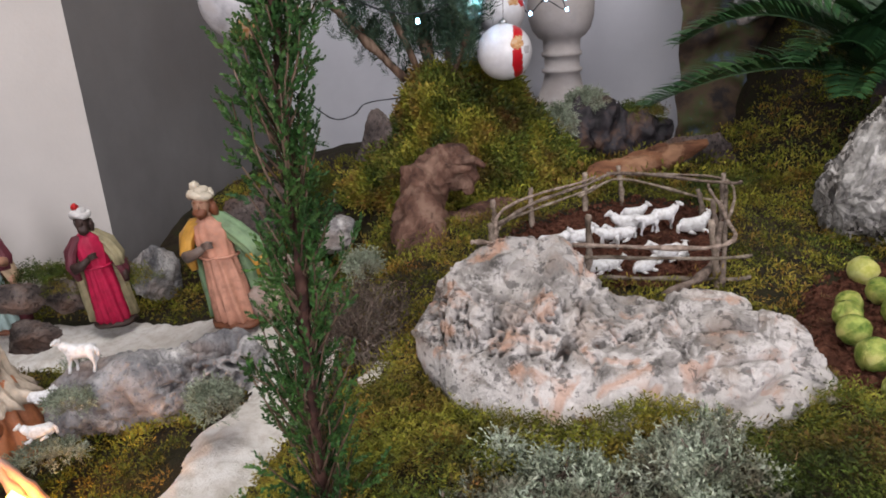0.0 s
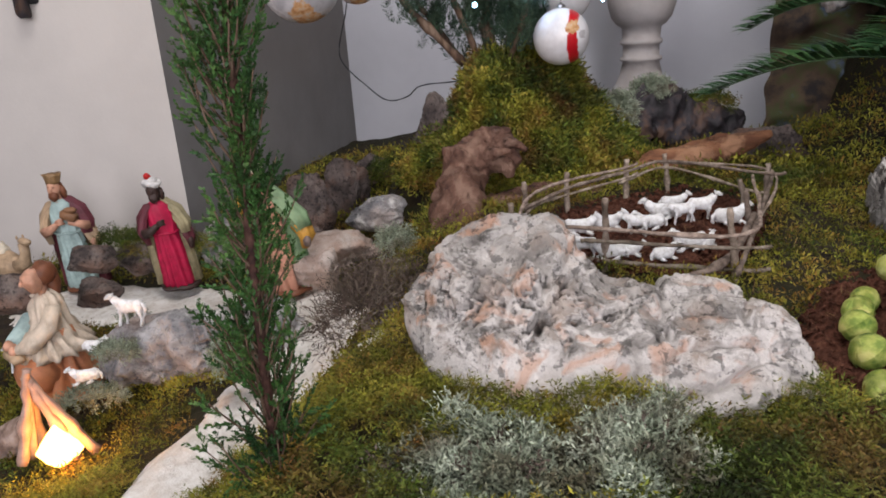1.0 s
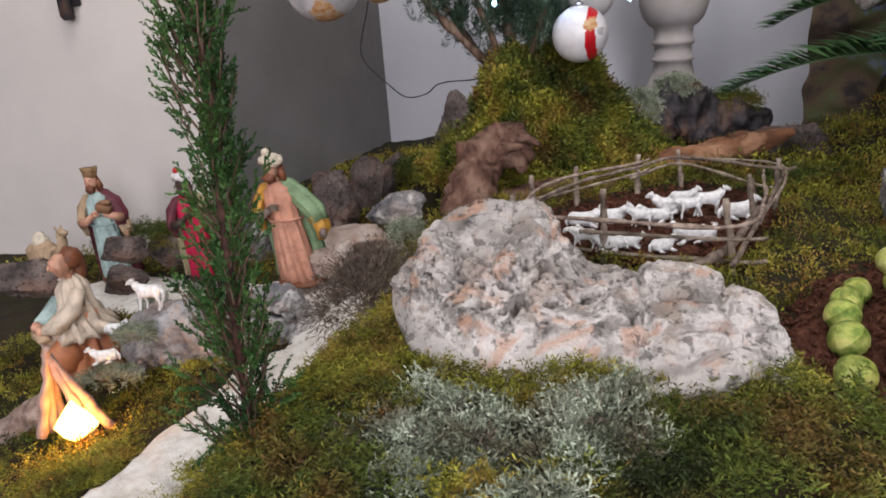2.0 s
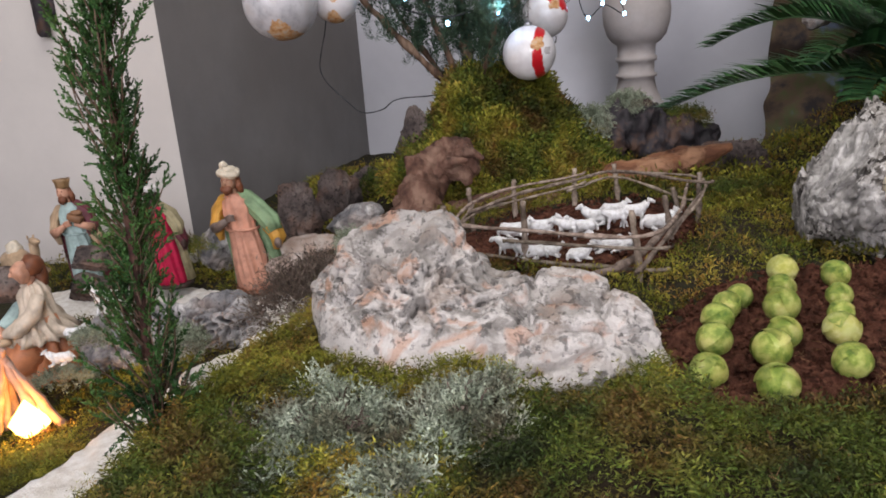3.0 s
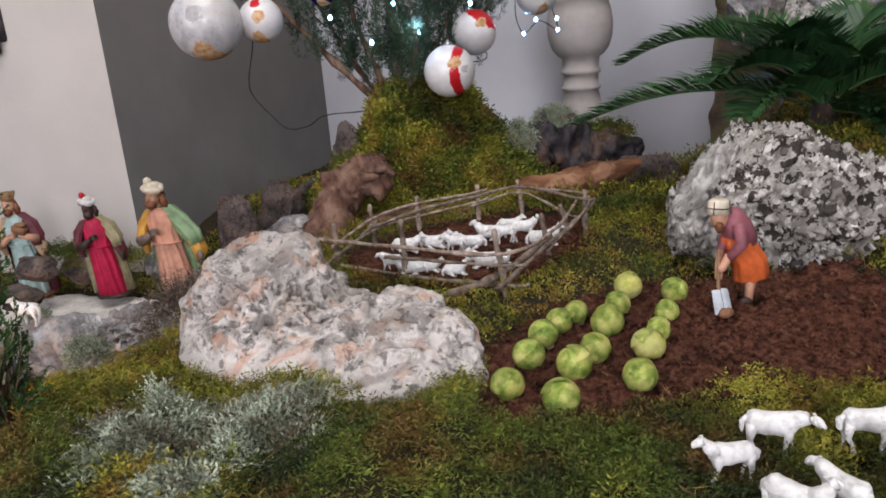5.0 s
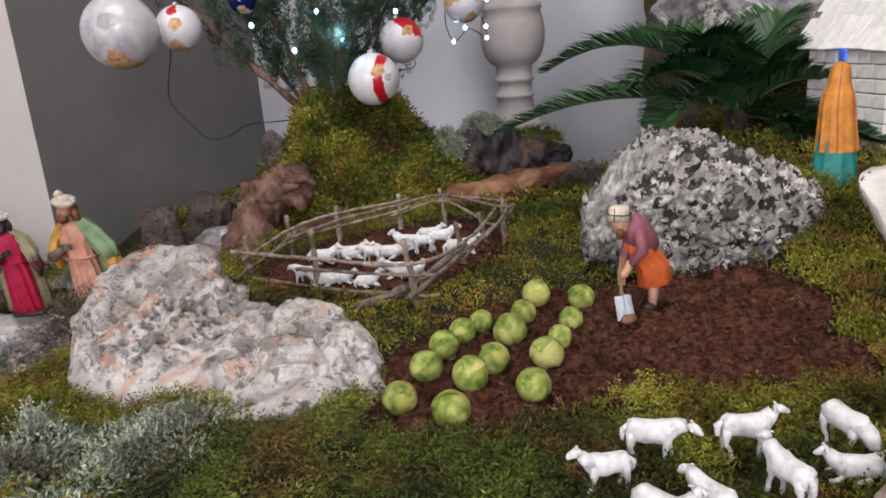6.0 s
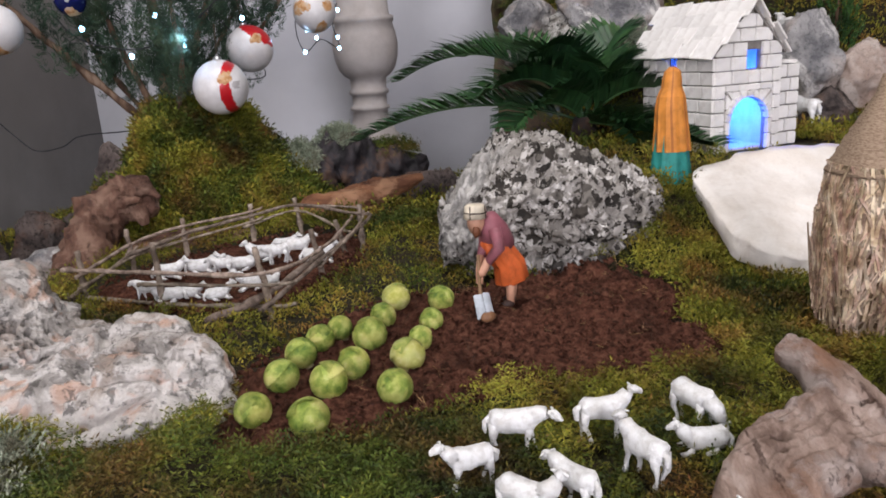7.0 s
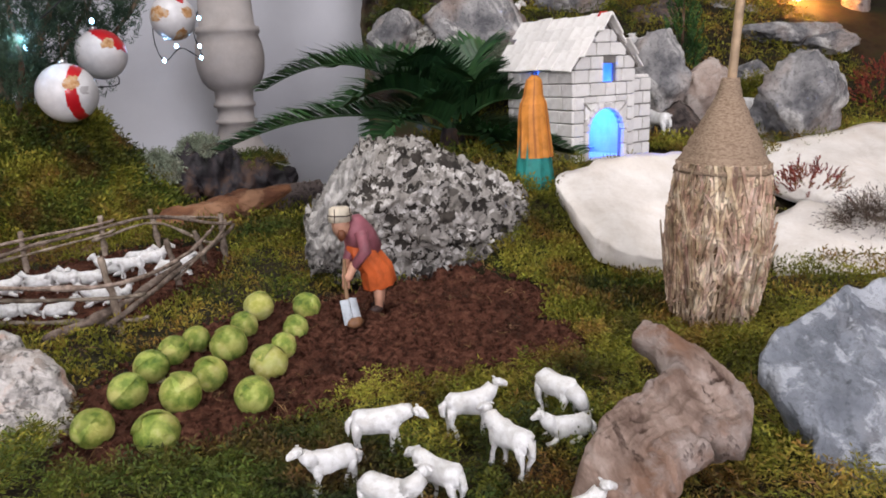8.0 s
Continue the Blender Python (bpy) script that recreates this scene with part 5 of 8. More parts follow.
def pleated(g, prof, m, deep, k, lean=0.0, n=64):
    """A hanging robe with sharp folds: rings of (z, half width, half depth)."""
    rings = []
    for z, rx, ry in prof:
        d = deep * max(0.0, 1 - z / 0.2)
        rings.append([(lean * z + rx * (1 - d * abs(math.sin(k * a / 2 + 9 * z + 0.6 * math.sin(3 * a)))) * math.cos(a), ry * (1 - d * abs(math.sin(k * a / 2 + 9 * z + 0.6 * math.sin(3 * a)))) * math.sin(a), z) for a in (2 * math.pi * i / n for i in range(n))])
    g.loft(rings, m)


def standing_king(at, turn, h, wide, cols, hat, label, lean=0.0, out=1.0):
    """A robed standing figure that faces local -y. cols: robe, cape, mantle, face, hair, hat, gift, hands."""
    g = Geo()
    s = h / 0.235
    pleated(g, [(0.0, 0.035, 0.03), (0.006, 0.037, 0.032), (0.03, 0.034, 0.029), (0.07, 0.031, 0.026), (0.1, 0.0285, 0.023), (0.118, 0.026, 0.021), (0.135, 0.0285, 0.021), (0.155, 0.031, 0.02), (0.17, 0.024, 0.017), (0.182, 0.011, 0.011)], 0, 0.36, 12, lean)
    g.tube([(lean * 0.118 + 0.0275 * math.cos(a), 0.0225 * math.sin(a), 0.117 + 0.002 * math.sin(a)) for a in (6.2832 * i / 28 for i in range(29))], 0.0026, 7, 0)
    X = lambda x, z: x + lean * z
    # cape over the left shoulder, held out by the elbow, with its lining hanging below
    g.tube([(X(-0.012, 0.18), 0.006, 0.181), (X(0.016, 0.176), 0.004, 0.174), (X(0.034, 0.16), 0.002, 0.155), (X(0.044 + 0.012 * out, 0.135), -0.004, 0.132), (X(0.044 + 0.02 * out, 0.115), -0.008, 0.112)], [0.009, 0.014, 0.017, 0.0175, 0.013], 42, 1, 0.7, 0.22)
    g.tube([(X(0.042 + 0.014 * out, 0.118), -0.004, 0.122), (X(0.046 + 0.016 * out, 0.1), -0.004, 0.098), (X(0.045 + 0.01 * out, 0.08), -0.002, 0.076)], [0.016, 0.0135, 0.006], 30, 2, 0.7, 0.25)
    g.ball((X(0.046 + 0.018 * out, 0.09), -0.01, 0.09), (0.0075, 0.0065, 0.011), 10, 7)
    # the cape falls down the back and both sides
    for sx in (-1, 1):
        g.tube([(X(sx * 0.026, 0.16), 0.012, 0.16), (X(sx * 0.034, 0.1), 0.012, 0.1), (X(sx * 0.037, 0.05), 0.011, 0.05), (X(sx * 0.038, 0), 0.009, 0.004)], [0.012, 0.0135, 0.0125, 0.0135], 30, 1, 0.8, 0.3)
    g.tube([(X(0, 0.178), 0.012, 0.178), (X(0, 0.11), 0.02, 0.11), (X(0, 0), 0.022, 0.004)], [0.016, 0.024, 0.027], 18, 1, 0.6)
    # mantle and bent right arm with the hand on the breast
    g.tube([(X(0.004, 0.178), -0.006, 0.178), (X(-0.02, 0.17), -0.004, 0.169), (X(-0.036, 0.15), -0.006, 0.148), (X(-0.042, 0.125), -0.012, 0.122), (X(-0.036, 0.1), -0.014, 0.094)], [0.008, 0.012, 0.0145, 0.015, 0.006], 36, 2, 0.75, 0.22)
    g.tube([(X(-0.038, 0.12), -0.02, 0.12), (X(-0.022, 0.125), -0.03, 0.126), (X(-0.004, 0.135), -0.031, 0.136)], [0.0095, 0.008, 0.0055], 12, 7)
    for k in range(4):
        g.tube([(X(-0.006, 0.13), -0.031, 0.133 + 0.0028 * k), (X(0.004, 0.14), -0.0305, 0.136 + 0.003 * k), (X(0.011, 0.14), -0.028, 0.136 + 0.003 * k)], [0.0022, 0.002, 0.0014], 6, 7)
    x0 = lean * 0.2
    g.tube([(x0 * 0.85, 0, 0.174), (x0 * 0.95, -0.003, 0.192)], [0.009, 0.008], 12, 3)
    g.ball((x0, -0.006, 0.203), (0.0125, 0.014, 0.0165), 18, 3)
    g.ball((x0, -0.0195, 0.202), (0.0026, 0.004, 0.0042), 8, 3)
    for sx in (-1, 1):
        g.ball((x0 + sx * 0.0048, -0.0178, 0.2065), (0.0022, 0.0016, 0.0014), 8, 4)
    g.ball((x0, -0.013, 0.1905), (0.0095, 0.0085, 0.0115), 14, 4, lump=0.25, freq=5)
    g.ball((x0, 0.004, 0.203), (0.0145, 0.0125, 0.018), 16, 4, lump=0.12, freq=5)
    g.tube([(x0 + 0.011, 0.0, 0.205), (x0 + 0.015, 0.002, 0.192), (x0 + 0.017, 0.003, 0.18)], [0.006, 0.006, 0.003], 10, 4)
    if hat == "crown":
        g.loft([ell(x0, -0.003, z, r, r, 40, p, 6) for z, r, p in ((0.212, 0.0135, 0), (0.219, 0.0142, 0.02), (0.225, 0.0148, 0.06), (0.231, 0.0158, 0.16))], 5)
    else:
        g.tube([(x0 + 0.0125 * math.cos(a), -0.003 + 0.0125 * math.sin(a), 0.2165 + 0.002 * math.sin(2 * a)) for a in (6.2832 * i / 20 for i in range(21))], 0.0068, 10, 5)
        g.ball((x0, -0.003, 0.222), (0.0125, 0.0125, 0.009), 16, 5, lump=0.12, freq=4)
        g.ball((x0 - 0.006, -0.006, 0.231), (0.0075, 0.0075, 0.009), 12, 6 if hat == "red" else 5, lump=0.3, freq=6)
    if hat == "crown":
        g.box((X(0.026, 0.15), -0.034, 0.152), (0.03, 0.018, 0.016), 6, turn=Matrix.Rotation(0.3, 4, "Y"), bevel=0.003)
        g.ball((X(0.03, 0.15), -0.034, 0.163), (0.013, 0.008, 0.006), 12, 6)
        g.tube([(X(0.046, 0.125), -0.012, 0.128), (X(0.036, 0.13), -0.03, 0.136), (X(0.022, 0.14), -0.036, 0.142)], [0.01, 0.008, 0.006], 10, 7)
    g.loft([ell(0, 0.002, z, r, r * 0.85, 20, 0.04, 5) for z, r in ((-0.004, 0.042), (0.002, 0.041))], 4)
    rumple(g, 0.0042, 70, 3)
    ob = part("king_figurine", g, [C[c] for c in cols])
    ob.matrix_basis = pose(*at, 0, 0, turn) @ Matrix.Diagonal((s * wide, s * wide, s, 1))
    return tagged(ob, label, "figurine", "the three kings")


standing_king((-0.342, 1.163, -0.133), -6, 0.243, 1.14, ("peach", "green", "yellow", "skin2", "hair", "cream", "tan", "skin3"), "turban", "painted king figurine in a peach robe and green cloak", -0.13)
standing_king((-0.649, 1.333, -0.19), 22, 0.242, 0.95, ("crimson", "olive2", "maroon", "dark", "dark", "white", "red", "dark"), "red", "painted king figurine with dark face and crimson robe", -0.1, 0.0)
standing_king((-0.896, 1.367, -0.204), 12, 0.262, 0.95, ("paleblue", "maroon", "tan", "skin", "hair", "gold", "brown", "skin"), "crown", "painted king figurine in pale blue with maroon cloak", -0.1, 0.0)

# the kneeling woman by the camp fire
g = Geo()
g.loft([ell(0, 0, z, rx, ry, 72, 0.13, 11) for z, rx, ry in ((0, 0.055, 0.05), (0.02, 0.052, 0.048), (0.05, 0.042, 0.04), (0.08, 0.033, 0.03), (0.1, 0.03, 0.026))], 0)
g.ball((0.02, -0.035, 0.045), (0.035, 0.03, 0.03), 18, 0, lump=0.12, freq=3)
g.loft([ell(-0.003, 0, z, rx, ry, 72, 0.14, 10, z * 30) for z, rx, ry in ((0.074, 0.041, 0.037), (0.085, 0.04, 0.036), (0.1, 0.035, 0.029), (0.115, 0.03, 0.023), (0.135, 0.03, 0.021), (0.148, 0.023, 0.017), (0.156, 0.009, 0.009))], 1)
g.loft([ell(0.004, -0.006, z, rx, ry, 90, 0.16, 14, z * 60) for z, rx, ry in ((0.066, 0.05, 0.046), (0.07, 0.057, 0.052), (0.08, 0.05, 0.045), (0.092, 0.038, 0.033), (0.1, 0.03, 0.026))], 1)
g.tube([(0, 0, 0.15), (0.002, -0.004, 0.17)], [0.008, 0.0075], 10, 2)
for sx in (-1, 1):
    g.tube([(sx * 0.034, 0, 0.142), (sx * 0.042, -0.012, 0.115), (sx * 0.028 + 0.01, -0.04, 0.092), (sx * 0.012 + 0.015, -0.056, 0.09)], [0.011, 0.013, 0.013, 0.008], 10, 1 if sx > 0 else 5)
    g.ball((sx * 0.008 + 0.016, -0.06, 0.09), 0.008, 10, 2)
g.ball((0.004, -0.011, 0.175), (0.0135, 0.0145, 0.018), 18, 2)
g.ball((0.004, -0.0255, 0.174), (0.0026, 0.004, 0.004), 8, 2)
for sx in (-1, 1):
    g.ball((0.004 + sx * 0.005, -0.0235, 0.179), (0.0022, 0.0015, 0.0013), 8, 3)
g.ball((0, 0.004, 0.181), (0.0165, 0.017, 0.0175), 16, 3, lump=0.12)
g.ball((-0.006, 0.014, 0.162), (0.013, 0.01, 0.024), 12, 3, lump=0.15)
g.box((0.018, -0.06, 0.078), (0.05, 0.02, 0.012), 4, bevel=0.004)
rumple(g, 0.006, 70, 5)
ob = part("kneeling_figurine", g, [C["rust"], C["lace"], C["skin"], C["hair"], C["tan"], C["paleblue"]])
ob.matrix_basis = pose(*(-0.628, 0.917, -0.206), 0, 0, -40) @ Matrix.Diagonal((1.08, 1.08, 1.08, 1))
tagged(ob, "painted kneeling figurine in cream blouse and orange skirt", "figurine")

# the resting camel
g = Geo()
g.ball((0, 0, 0.045), (0.075, 0.035, 0.042), 20, 0, lump=0.1, freq=3)
g.ball((-0.01, 0, 0.085), (0.03, 0.024, 0.028), 14, 1, lump=0.15)
g.tube([(0.06, 0, 0.05), (0.085, 0, 0.06), (0.095, 0, 0.09), (0.092, 0, 0.115)], [0.022, 0.018, 0.014, 0.013], 12, 0)
g.ball((0.1, 0, 0.12), (0.024, 0.012, 0.013), 14, 0)
for sx in (-1, 1):
    g.ball((0.085, sx * 0.009, 0.133), (0.004, 0.003, 0.007), 8, 0)
    g.tube([(0.04, sx * 0.03, 0.02), (0.075, sx * 0.034, 0.012), (0.04, sx * 0.036, 0.006)], [0.014, 0.011, 0.008], 10, 0)
rumple(g, 0.006, 40, 7)
ob = part("camel_figurine", g, [C["tan"], C["cream"]])
ob.matrix_basis = pose(*(-1.028, 1.302, -0.164), 0, 0, -15) @ Matrix.Diagonal((0.75, 0.75, 0.75, 1))
tagged(ob, "tan painted camel figurine lying behind the kneeling figure", "figurine")

# the digging farmer: one mesh with his spade
g = Geo()
for dx, dy in ((0.004, -0.012), (0.018, 0.006)):
    g.tube([(dx, dy, 0.002), (dx + 0.001, dy, 0.02), (dx + 0.004, dy * 0.6, 0.042)], [0.005, 0.0062, 0.0075], 10, 0)
    g.ball((dx - 0.006, dy - 0.002, 0.004), (0.011, 0.006, 0.0045), 10, 4)
g.loft([[(0.014 - 0.5 * (z - 0.03) * (1 if z > 0.06 else 0.3) + rx * (1 + 0.08 * math.sin(9 * a)) * math.cos(a), ry * (1 + 0.08 * math.sin(9 * a)) * math.sin(a), z + 0.004 * math.cos(a)) for a in (2 * math.pi * k / 32 for k in range(32))] for z, rx, ry in ((0.028, 0.021, 0.02), (0.03, 0.0225, 0.0215), (0.05, 0.021, 0.02), (0.07, 0.02, 0.0185), (0.083, 0.017, 0.016))], 1)
g.tube([(0.004, 0, 0.072), (-0.008, -0.002, 0.088), (-0.022, -0.004, 0.101), (-0.032, -0.006, 0.106)], [0.0165, 0.0185, 0.0185, 0.010], 18, 2)
for sy in (-1, 1):
    g.tube([(-0.02, sy * 0.016 - 0.004, 0.098), (-0.02, sy * 0.02 - 0.01, 0.078), (-0.032, sy * 0.01 - 0.01, 0.062)], [0.0085, 0.0075, 0.006], 10, 2)
    g.tube([(-0.032, sy * 0.01 - 0.01, 0.064), (-0.04, sy * 0.004 - 0.014, 0.05), (-0.044, -0.016, 0.043 - sy * 0.006)], [0.0055, 0.005, 0.005], 8, 0)
g.ball((-0.041, -0.008, 0.107), (0.0115, 0.011, 0.0135), 16, 0)
g.ball((-0.045, -0.016, 0.098), (0.006, 0.006, 0.007), 10, 5, lump=0.2)
g.ball((-0.0395, -0.005, 0.115), (0.0135, 0.013, 0.0085), 18, 3, lump=0.05)
g.loft([[(-0.04 + r * math.cos(a), -0.005 + r * math.sin(a), z) for a in (2 * math.pi * k / 18 for k in range(18))] for z, r in ((0.112, 0.0145), (0.118, 0.0148), (0.126, 0.013), (0.128, 0.009))], 3)
g.tube([(-0.028, 0.002, 0.118), (-0.014, 0.008, 0.108), (-0.004, 0.01, 0.094)], [0.006, 0.008, 0.006], 8, 3, 0.4)
for k in range(4):
    a = k * 1.57 + 0.6
    g.tube([(-0.04 + 0.0152 * math.cos(a), -0.005 + 0.0152 * math.sin(a), 0.112), (-0.04 + 0.0138 * math.cos(a), -0.005 + 0.0138 * math.sin(a), 0.127)], 0.0007, 5, 4)
g.tube([(-0.04 + 0.0152 * math.cos(a), -0.005 + 0.0152 * math.sin(a), 0.119) for a in (6.283 * k / 20 for k in range(21))], 0.0007, 5, 4)
g.tube([(-0.042, -0.012, 0.07), (-0.046, -0.02, 0.03), (-0.05, -0.03, 0.022)], [0.0025, 0.0025, 0.0028], 8, 6)
t = Matrix.Rotation(radians(-38), 4, "X") @ Matrix.Rotation(radians(8), 4, "Y")
for sx in (-1, 1):
    g.box((-0.05 + sx * 0.0062, -0.036, 0.016), (0.0122, 0.002, 0.03), 7, turn=t @ Matrix.Rotation(radians(sx * 14), 4, "Z"), bevel=0.0008)
g.ball((-0.05, -0.046, 0.005), (0.011, 0.008, 0.006), 12, 8, lump=0.3)
rumple(g, 0.0016, 110, 6)
ob = part("farmer_figurine", g, [C["skin"], C["orange"], C["purple"], C["cream"], C["dark"], C["hair"], C["wood"], C["steel"], C["brown"]])
ob.matrix_basis = pose(*(0.653, 0.798, 0.010), 0, 0, 26) @ Matrix.Diagonal((0.88, 0.84, 1.0, 1))
tagged(ob, "painted farmer figurine bent over, digging with a spade", "figurine")

# the veiled woman on her way to the house
g = Geo()
g.loft([ell(0, 0, z, rx, ry, 36, 0.09, 9) for z, rx, ry in ((0, 0.034, 0.03), (0.005, 0.035, 0.031), (0.03, 0.03, 0.027), (0.06, 0.026, 0.024), (0.1, 0.022, 0.02))], 0)
ring = [(0.046, 0.031, 0.028), (0.06, 0.03, 0.027), (0.08, 0.028, 0.025), (0.105, 0.026, 0.023), (0.122, 0.023, 0.021), (0.134, 0.0165, 0.0165), (0.146, 0.015, 0.0155), (0.156, 0.0125, 0.0125), (0.162, 0.005, 0.005)]
rings = [ell(0.002 * math.sin(z * 40), 0, z + 0.0, rx, ry, 48, 0.07 * max(0, 1 - z / 0.15), 12) for z, rx, ry in ring]
n = 48
for j in range(n):
    for a in range(len(rings) - 1):
        g.add([rings[a][j], rings[a][(j + 1) % n], rings[a + 1][(j + 1) % n], rings[a + 1][j]], [(0, 1, 2, 3)], 1 if j % 8 < 7 else 2)
g.add(rings[-1], [tuple(range(n))], 1)
g.tube([(0.02, 0.012, 0.1), (0.032, 0.02, 0.075), (0.032, 0.03, 0.06)], [0.009, 0.008, 0.006], 10, 3)
g.ball((0.036, 0.03, 0.052), (0.011, 0.011, 0.013), 12, 3)
ob = part("woman_figurine", g, [C["teal"], C["veil"], C["hair2"], C["red"]])
ob.matrix_basis = pose(*(0.920, 1.012, 0.103), 0, 0, 20) @ Matrix.Diagonal((0.87, 0.87, 1.0, 1))
tagged(ob, "painted woman figurine in striped orange veil and teal skirt", "figurine")

# ---- sheep, each one plain mesh ----
def sheep_mesh(kind, seed):
    g = Geo()
    lift = 0.0 if kind != "lie" else -0.02
    top = 0.043 + lift
    # barrel of the body, deep chest, narrower loin, round rump
    prof = [(-0.036, 0.004, 0.005, 0.002), (-0.033, 0.010, 0.011, 0.001), (-0.025, 0.0135, 0.0145, 0.001), (-0.012, 0.0128, 0.0135, 0.0), (0.002, 0.0132, 0.014, -0.001), (0.015, 0.0135, 0.0155, -0.001), (0.024, 0.0115, 0.014, 0.0015), (0.031, 0.007, 0.009, 0.005), (0.034, 0.003, 0.004, 0.007)]
    g.loft([[(x, ry * math.cos(a), top + dz + rz * math.sin(a)) for a in (6.2832 * k / 30 for k in range(30))] for x, ry, rz, dz in ((a, 1.14 * b, 1.16 * c, d) for a, b, c, d in prof)])
    if kind == "graze":
        neck = [(0.022, 0, 0.044), (0.038, 0.002, 0.036), (0.046, 0.003, 0.022)]
        head, hd = (0.05, 0.004, 0.013), Matrix.Rotation(radians(60), 4, "Y")
    elif kind == "back":
        neck = [(0.02, 0, 0.048), (0.033, 0.006, 0.059), (0.036, 0.013, 0.066)]
        head, hd = (0.035, 0.022, 0.067), Matrix.Rotation(radians(80), 4, "Z") @ Matrix.Rotation(radians(20), 4, "Y")
    elif kind == "low":
        neck = [(0.02, 0, 0.047), (0.034, -0.001, 0.053), (0.043, -0.002, 0.055)]
        head, hd = (0.053, -0.003, 0.051), Matrix.Rotation(radians(32), 4, "Y")
    else:
        neck = [(0.02, 0, 0.046 + lift), (0.032, 0, 0.055 + lift), (0.037, 0.001, 0.063 + lift)]
        head, hd = (0.045, 0.001, 0.066 + lift), Matrix.Rotation(radians(16), 4, "Y")
    g.tube(neck, [0.0135, 0.0108, 0.0078], 14, 0)
    t3 = hd.to_3x3()
    # skull, tapering muzzle and leaf-shaped ears
    ring = [(-0.0095, 0.003, 0.003), (-0.006, 0.0062, 0.0066), (0.0, 0.0064, 0.0066), (0.006, 0.0047, 0.005), (0.0115, 0.0036, 0.0038), (0.014, 0.002, 0.0022)]
    g.loft([[Vector(head) + t3 @ Vector((x, ry * math.cos(a), rz * math.sin(a) - 0.12 * max(0, x))) for a in (6.2832 * k / 14 for k in range(14))] for x, ry, rz in ring])
    for sy in (-1, 1):
        e = Vector(head) + t3 @ Vector((-0.005, sy * 0.0095, 0.0035))
        g.ball(e, (0.0026, 0.0058, 0.0014), 8, 0, hd @ Matrix.Rotation(radians(sy * -22), 4, "X"))
    if kind == "lie":
        for dx, sy in ((0.018, 1), (0.018, -1), (-0.018, 1), (-0.018, -1)):
            g.tube([(dx, sy * 0.011, 0.01), (dx + 0.008, sy * 0.014, 0.006), (dx + 0.018, sy * 0.013, 0.003)], [0.0055, 0.0045, 0.003], 8, 0)
    else:
        for dx, sy, k in ((0.02, 1, 0.005), (0.018, -1, -0.003), (-0.024, 1, -0.006), (-0.027, -1, 0.003)):
            hind = dx < 0
            g.tube([(dx, sy * 0.0075, 0.041), (dx - 0.003 * hind, sy * 0.0085, 0.028), (dx + k * 0.4 - 0.004 * hind, sy * 0.0082, 0.018), (dx + k, sy * 0.008, 0.009), (dx + k + 0.0005, sy * 0.0078, 0.002), (dx + k + 0.003, sy * 0.0078, -0.006)], [0.0085 if hind else 0.0068, 0.006, 0.0037, 0.0027, 0.0029, 0.0034], 9, 0)
    g.tube([(-0.034, 0, 0.05 + lift), (-0.04, 0.001, 0.043 + lift), (-0.04, 0.001, 0.032 + lift), (-0.038, 0, 0.026 + lift)], [0.0035, 0.0042, 0.004, 0.002], 8, 0)
    rumple(g, 0.0034, 140, seed)
    return g.mesh("sheep", [SHEEP])


SHEEP_MESH = {k: sheep_mesh(k, i) for i, k in enumerate(("stand", "graze", "back", "lie", "low"))}


def sheep(kind, at, turn, size, label, group):
    ob = new("sheep_figurine", SHEEP_MESH[kind])
    ob.matrix_basis = pose(*at, 0, 0, turn) @ Matrix.Diagonal((size, size, size, 1))
    return tagged(ob, label, "sheep", group)


for k, at, tr, sz, lb in (("stand", (0.592, 0.419, 0.016), 195, 0.9, "white sheep figurine standing with raised head"),
                          ("low", (0.628, 0.460, 0.016), -4, 1.02, "white sheep figurine walking with level head"),
                          ("stand", (0.697, 0.473, 0.016), 6, 0.98, "white sheep figurine standing with raised head"),
                          ("stand", (0.712, 0.416, 0.016), 118, 1.0, "white sheep figurine seen walking away"),
                          ("graze", (0.769, 0.481, 0.016), -62, 1.02, "white sheep figurine grazing with its head down"),
                          ("lie", (0.762, 0.440, 0.016), 176, 0.9, "white lamb figurine lying on the moss"),
                          ("back", (0.625, 0.372, 0.014), -40, 1.0, "white sheep figurine with its head turned"),
                          ("low", (0.659, 0.390, 0.014), 128, 0.92, "white sheep figurine seen from behind"),
                          ("stand", (0.728, 0.338, 0.006), 10, 0.95, "white sheep figurine at the driftwood")):
    sheep(k, at, tr, sz * 0.54, lb, "sheep grazing on the moss")
for k, at, tr, sz in (("lie", (0.183, 1.004, 0.008), 5, 0.8), ("lie", (0.224, 1.025, 0.008), 10, 0.75), ("low", (0.188, 0.907, 0.008), 165, 0.62), ("lie", (0.222, 0.894, 0.008), 185, 0.7), ("lie", (0.246, 0.907, 0.008), 0, 0.55), ("lie", (0.287, 0.890, 0.008), 30, 0.62), ("low", (0.263, 1.003, 0.008), 170, 0.62), ("lie", (0.285, 1.023, 0.008), 190, 0.75), ("lie", (0.307, 1.073, 0.008), 175, 0.85), ("low", (0.332, 1.056, 0.008), 200, 0.65), ("stand", (0.362, 1.071, 0.008), 15, 0.75), ("lie", (0.396, 1.039, 0.008), 15, 0.85), ("lie", (0.326, 0.928, 0.008), 190, 0.8), ("lie", (0.348, 0.933, 0.008), 60, 0.55), ("lie", (0.330, 1.130, 0.008), 5, 0.7)):
    sheep(k, at, tr, sz * 0.74, "small white sheep figurine inside the twig pen", "sheep in the pen")
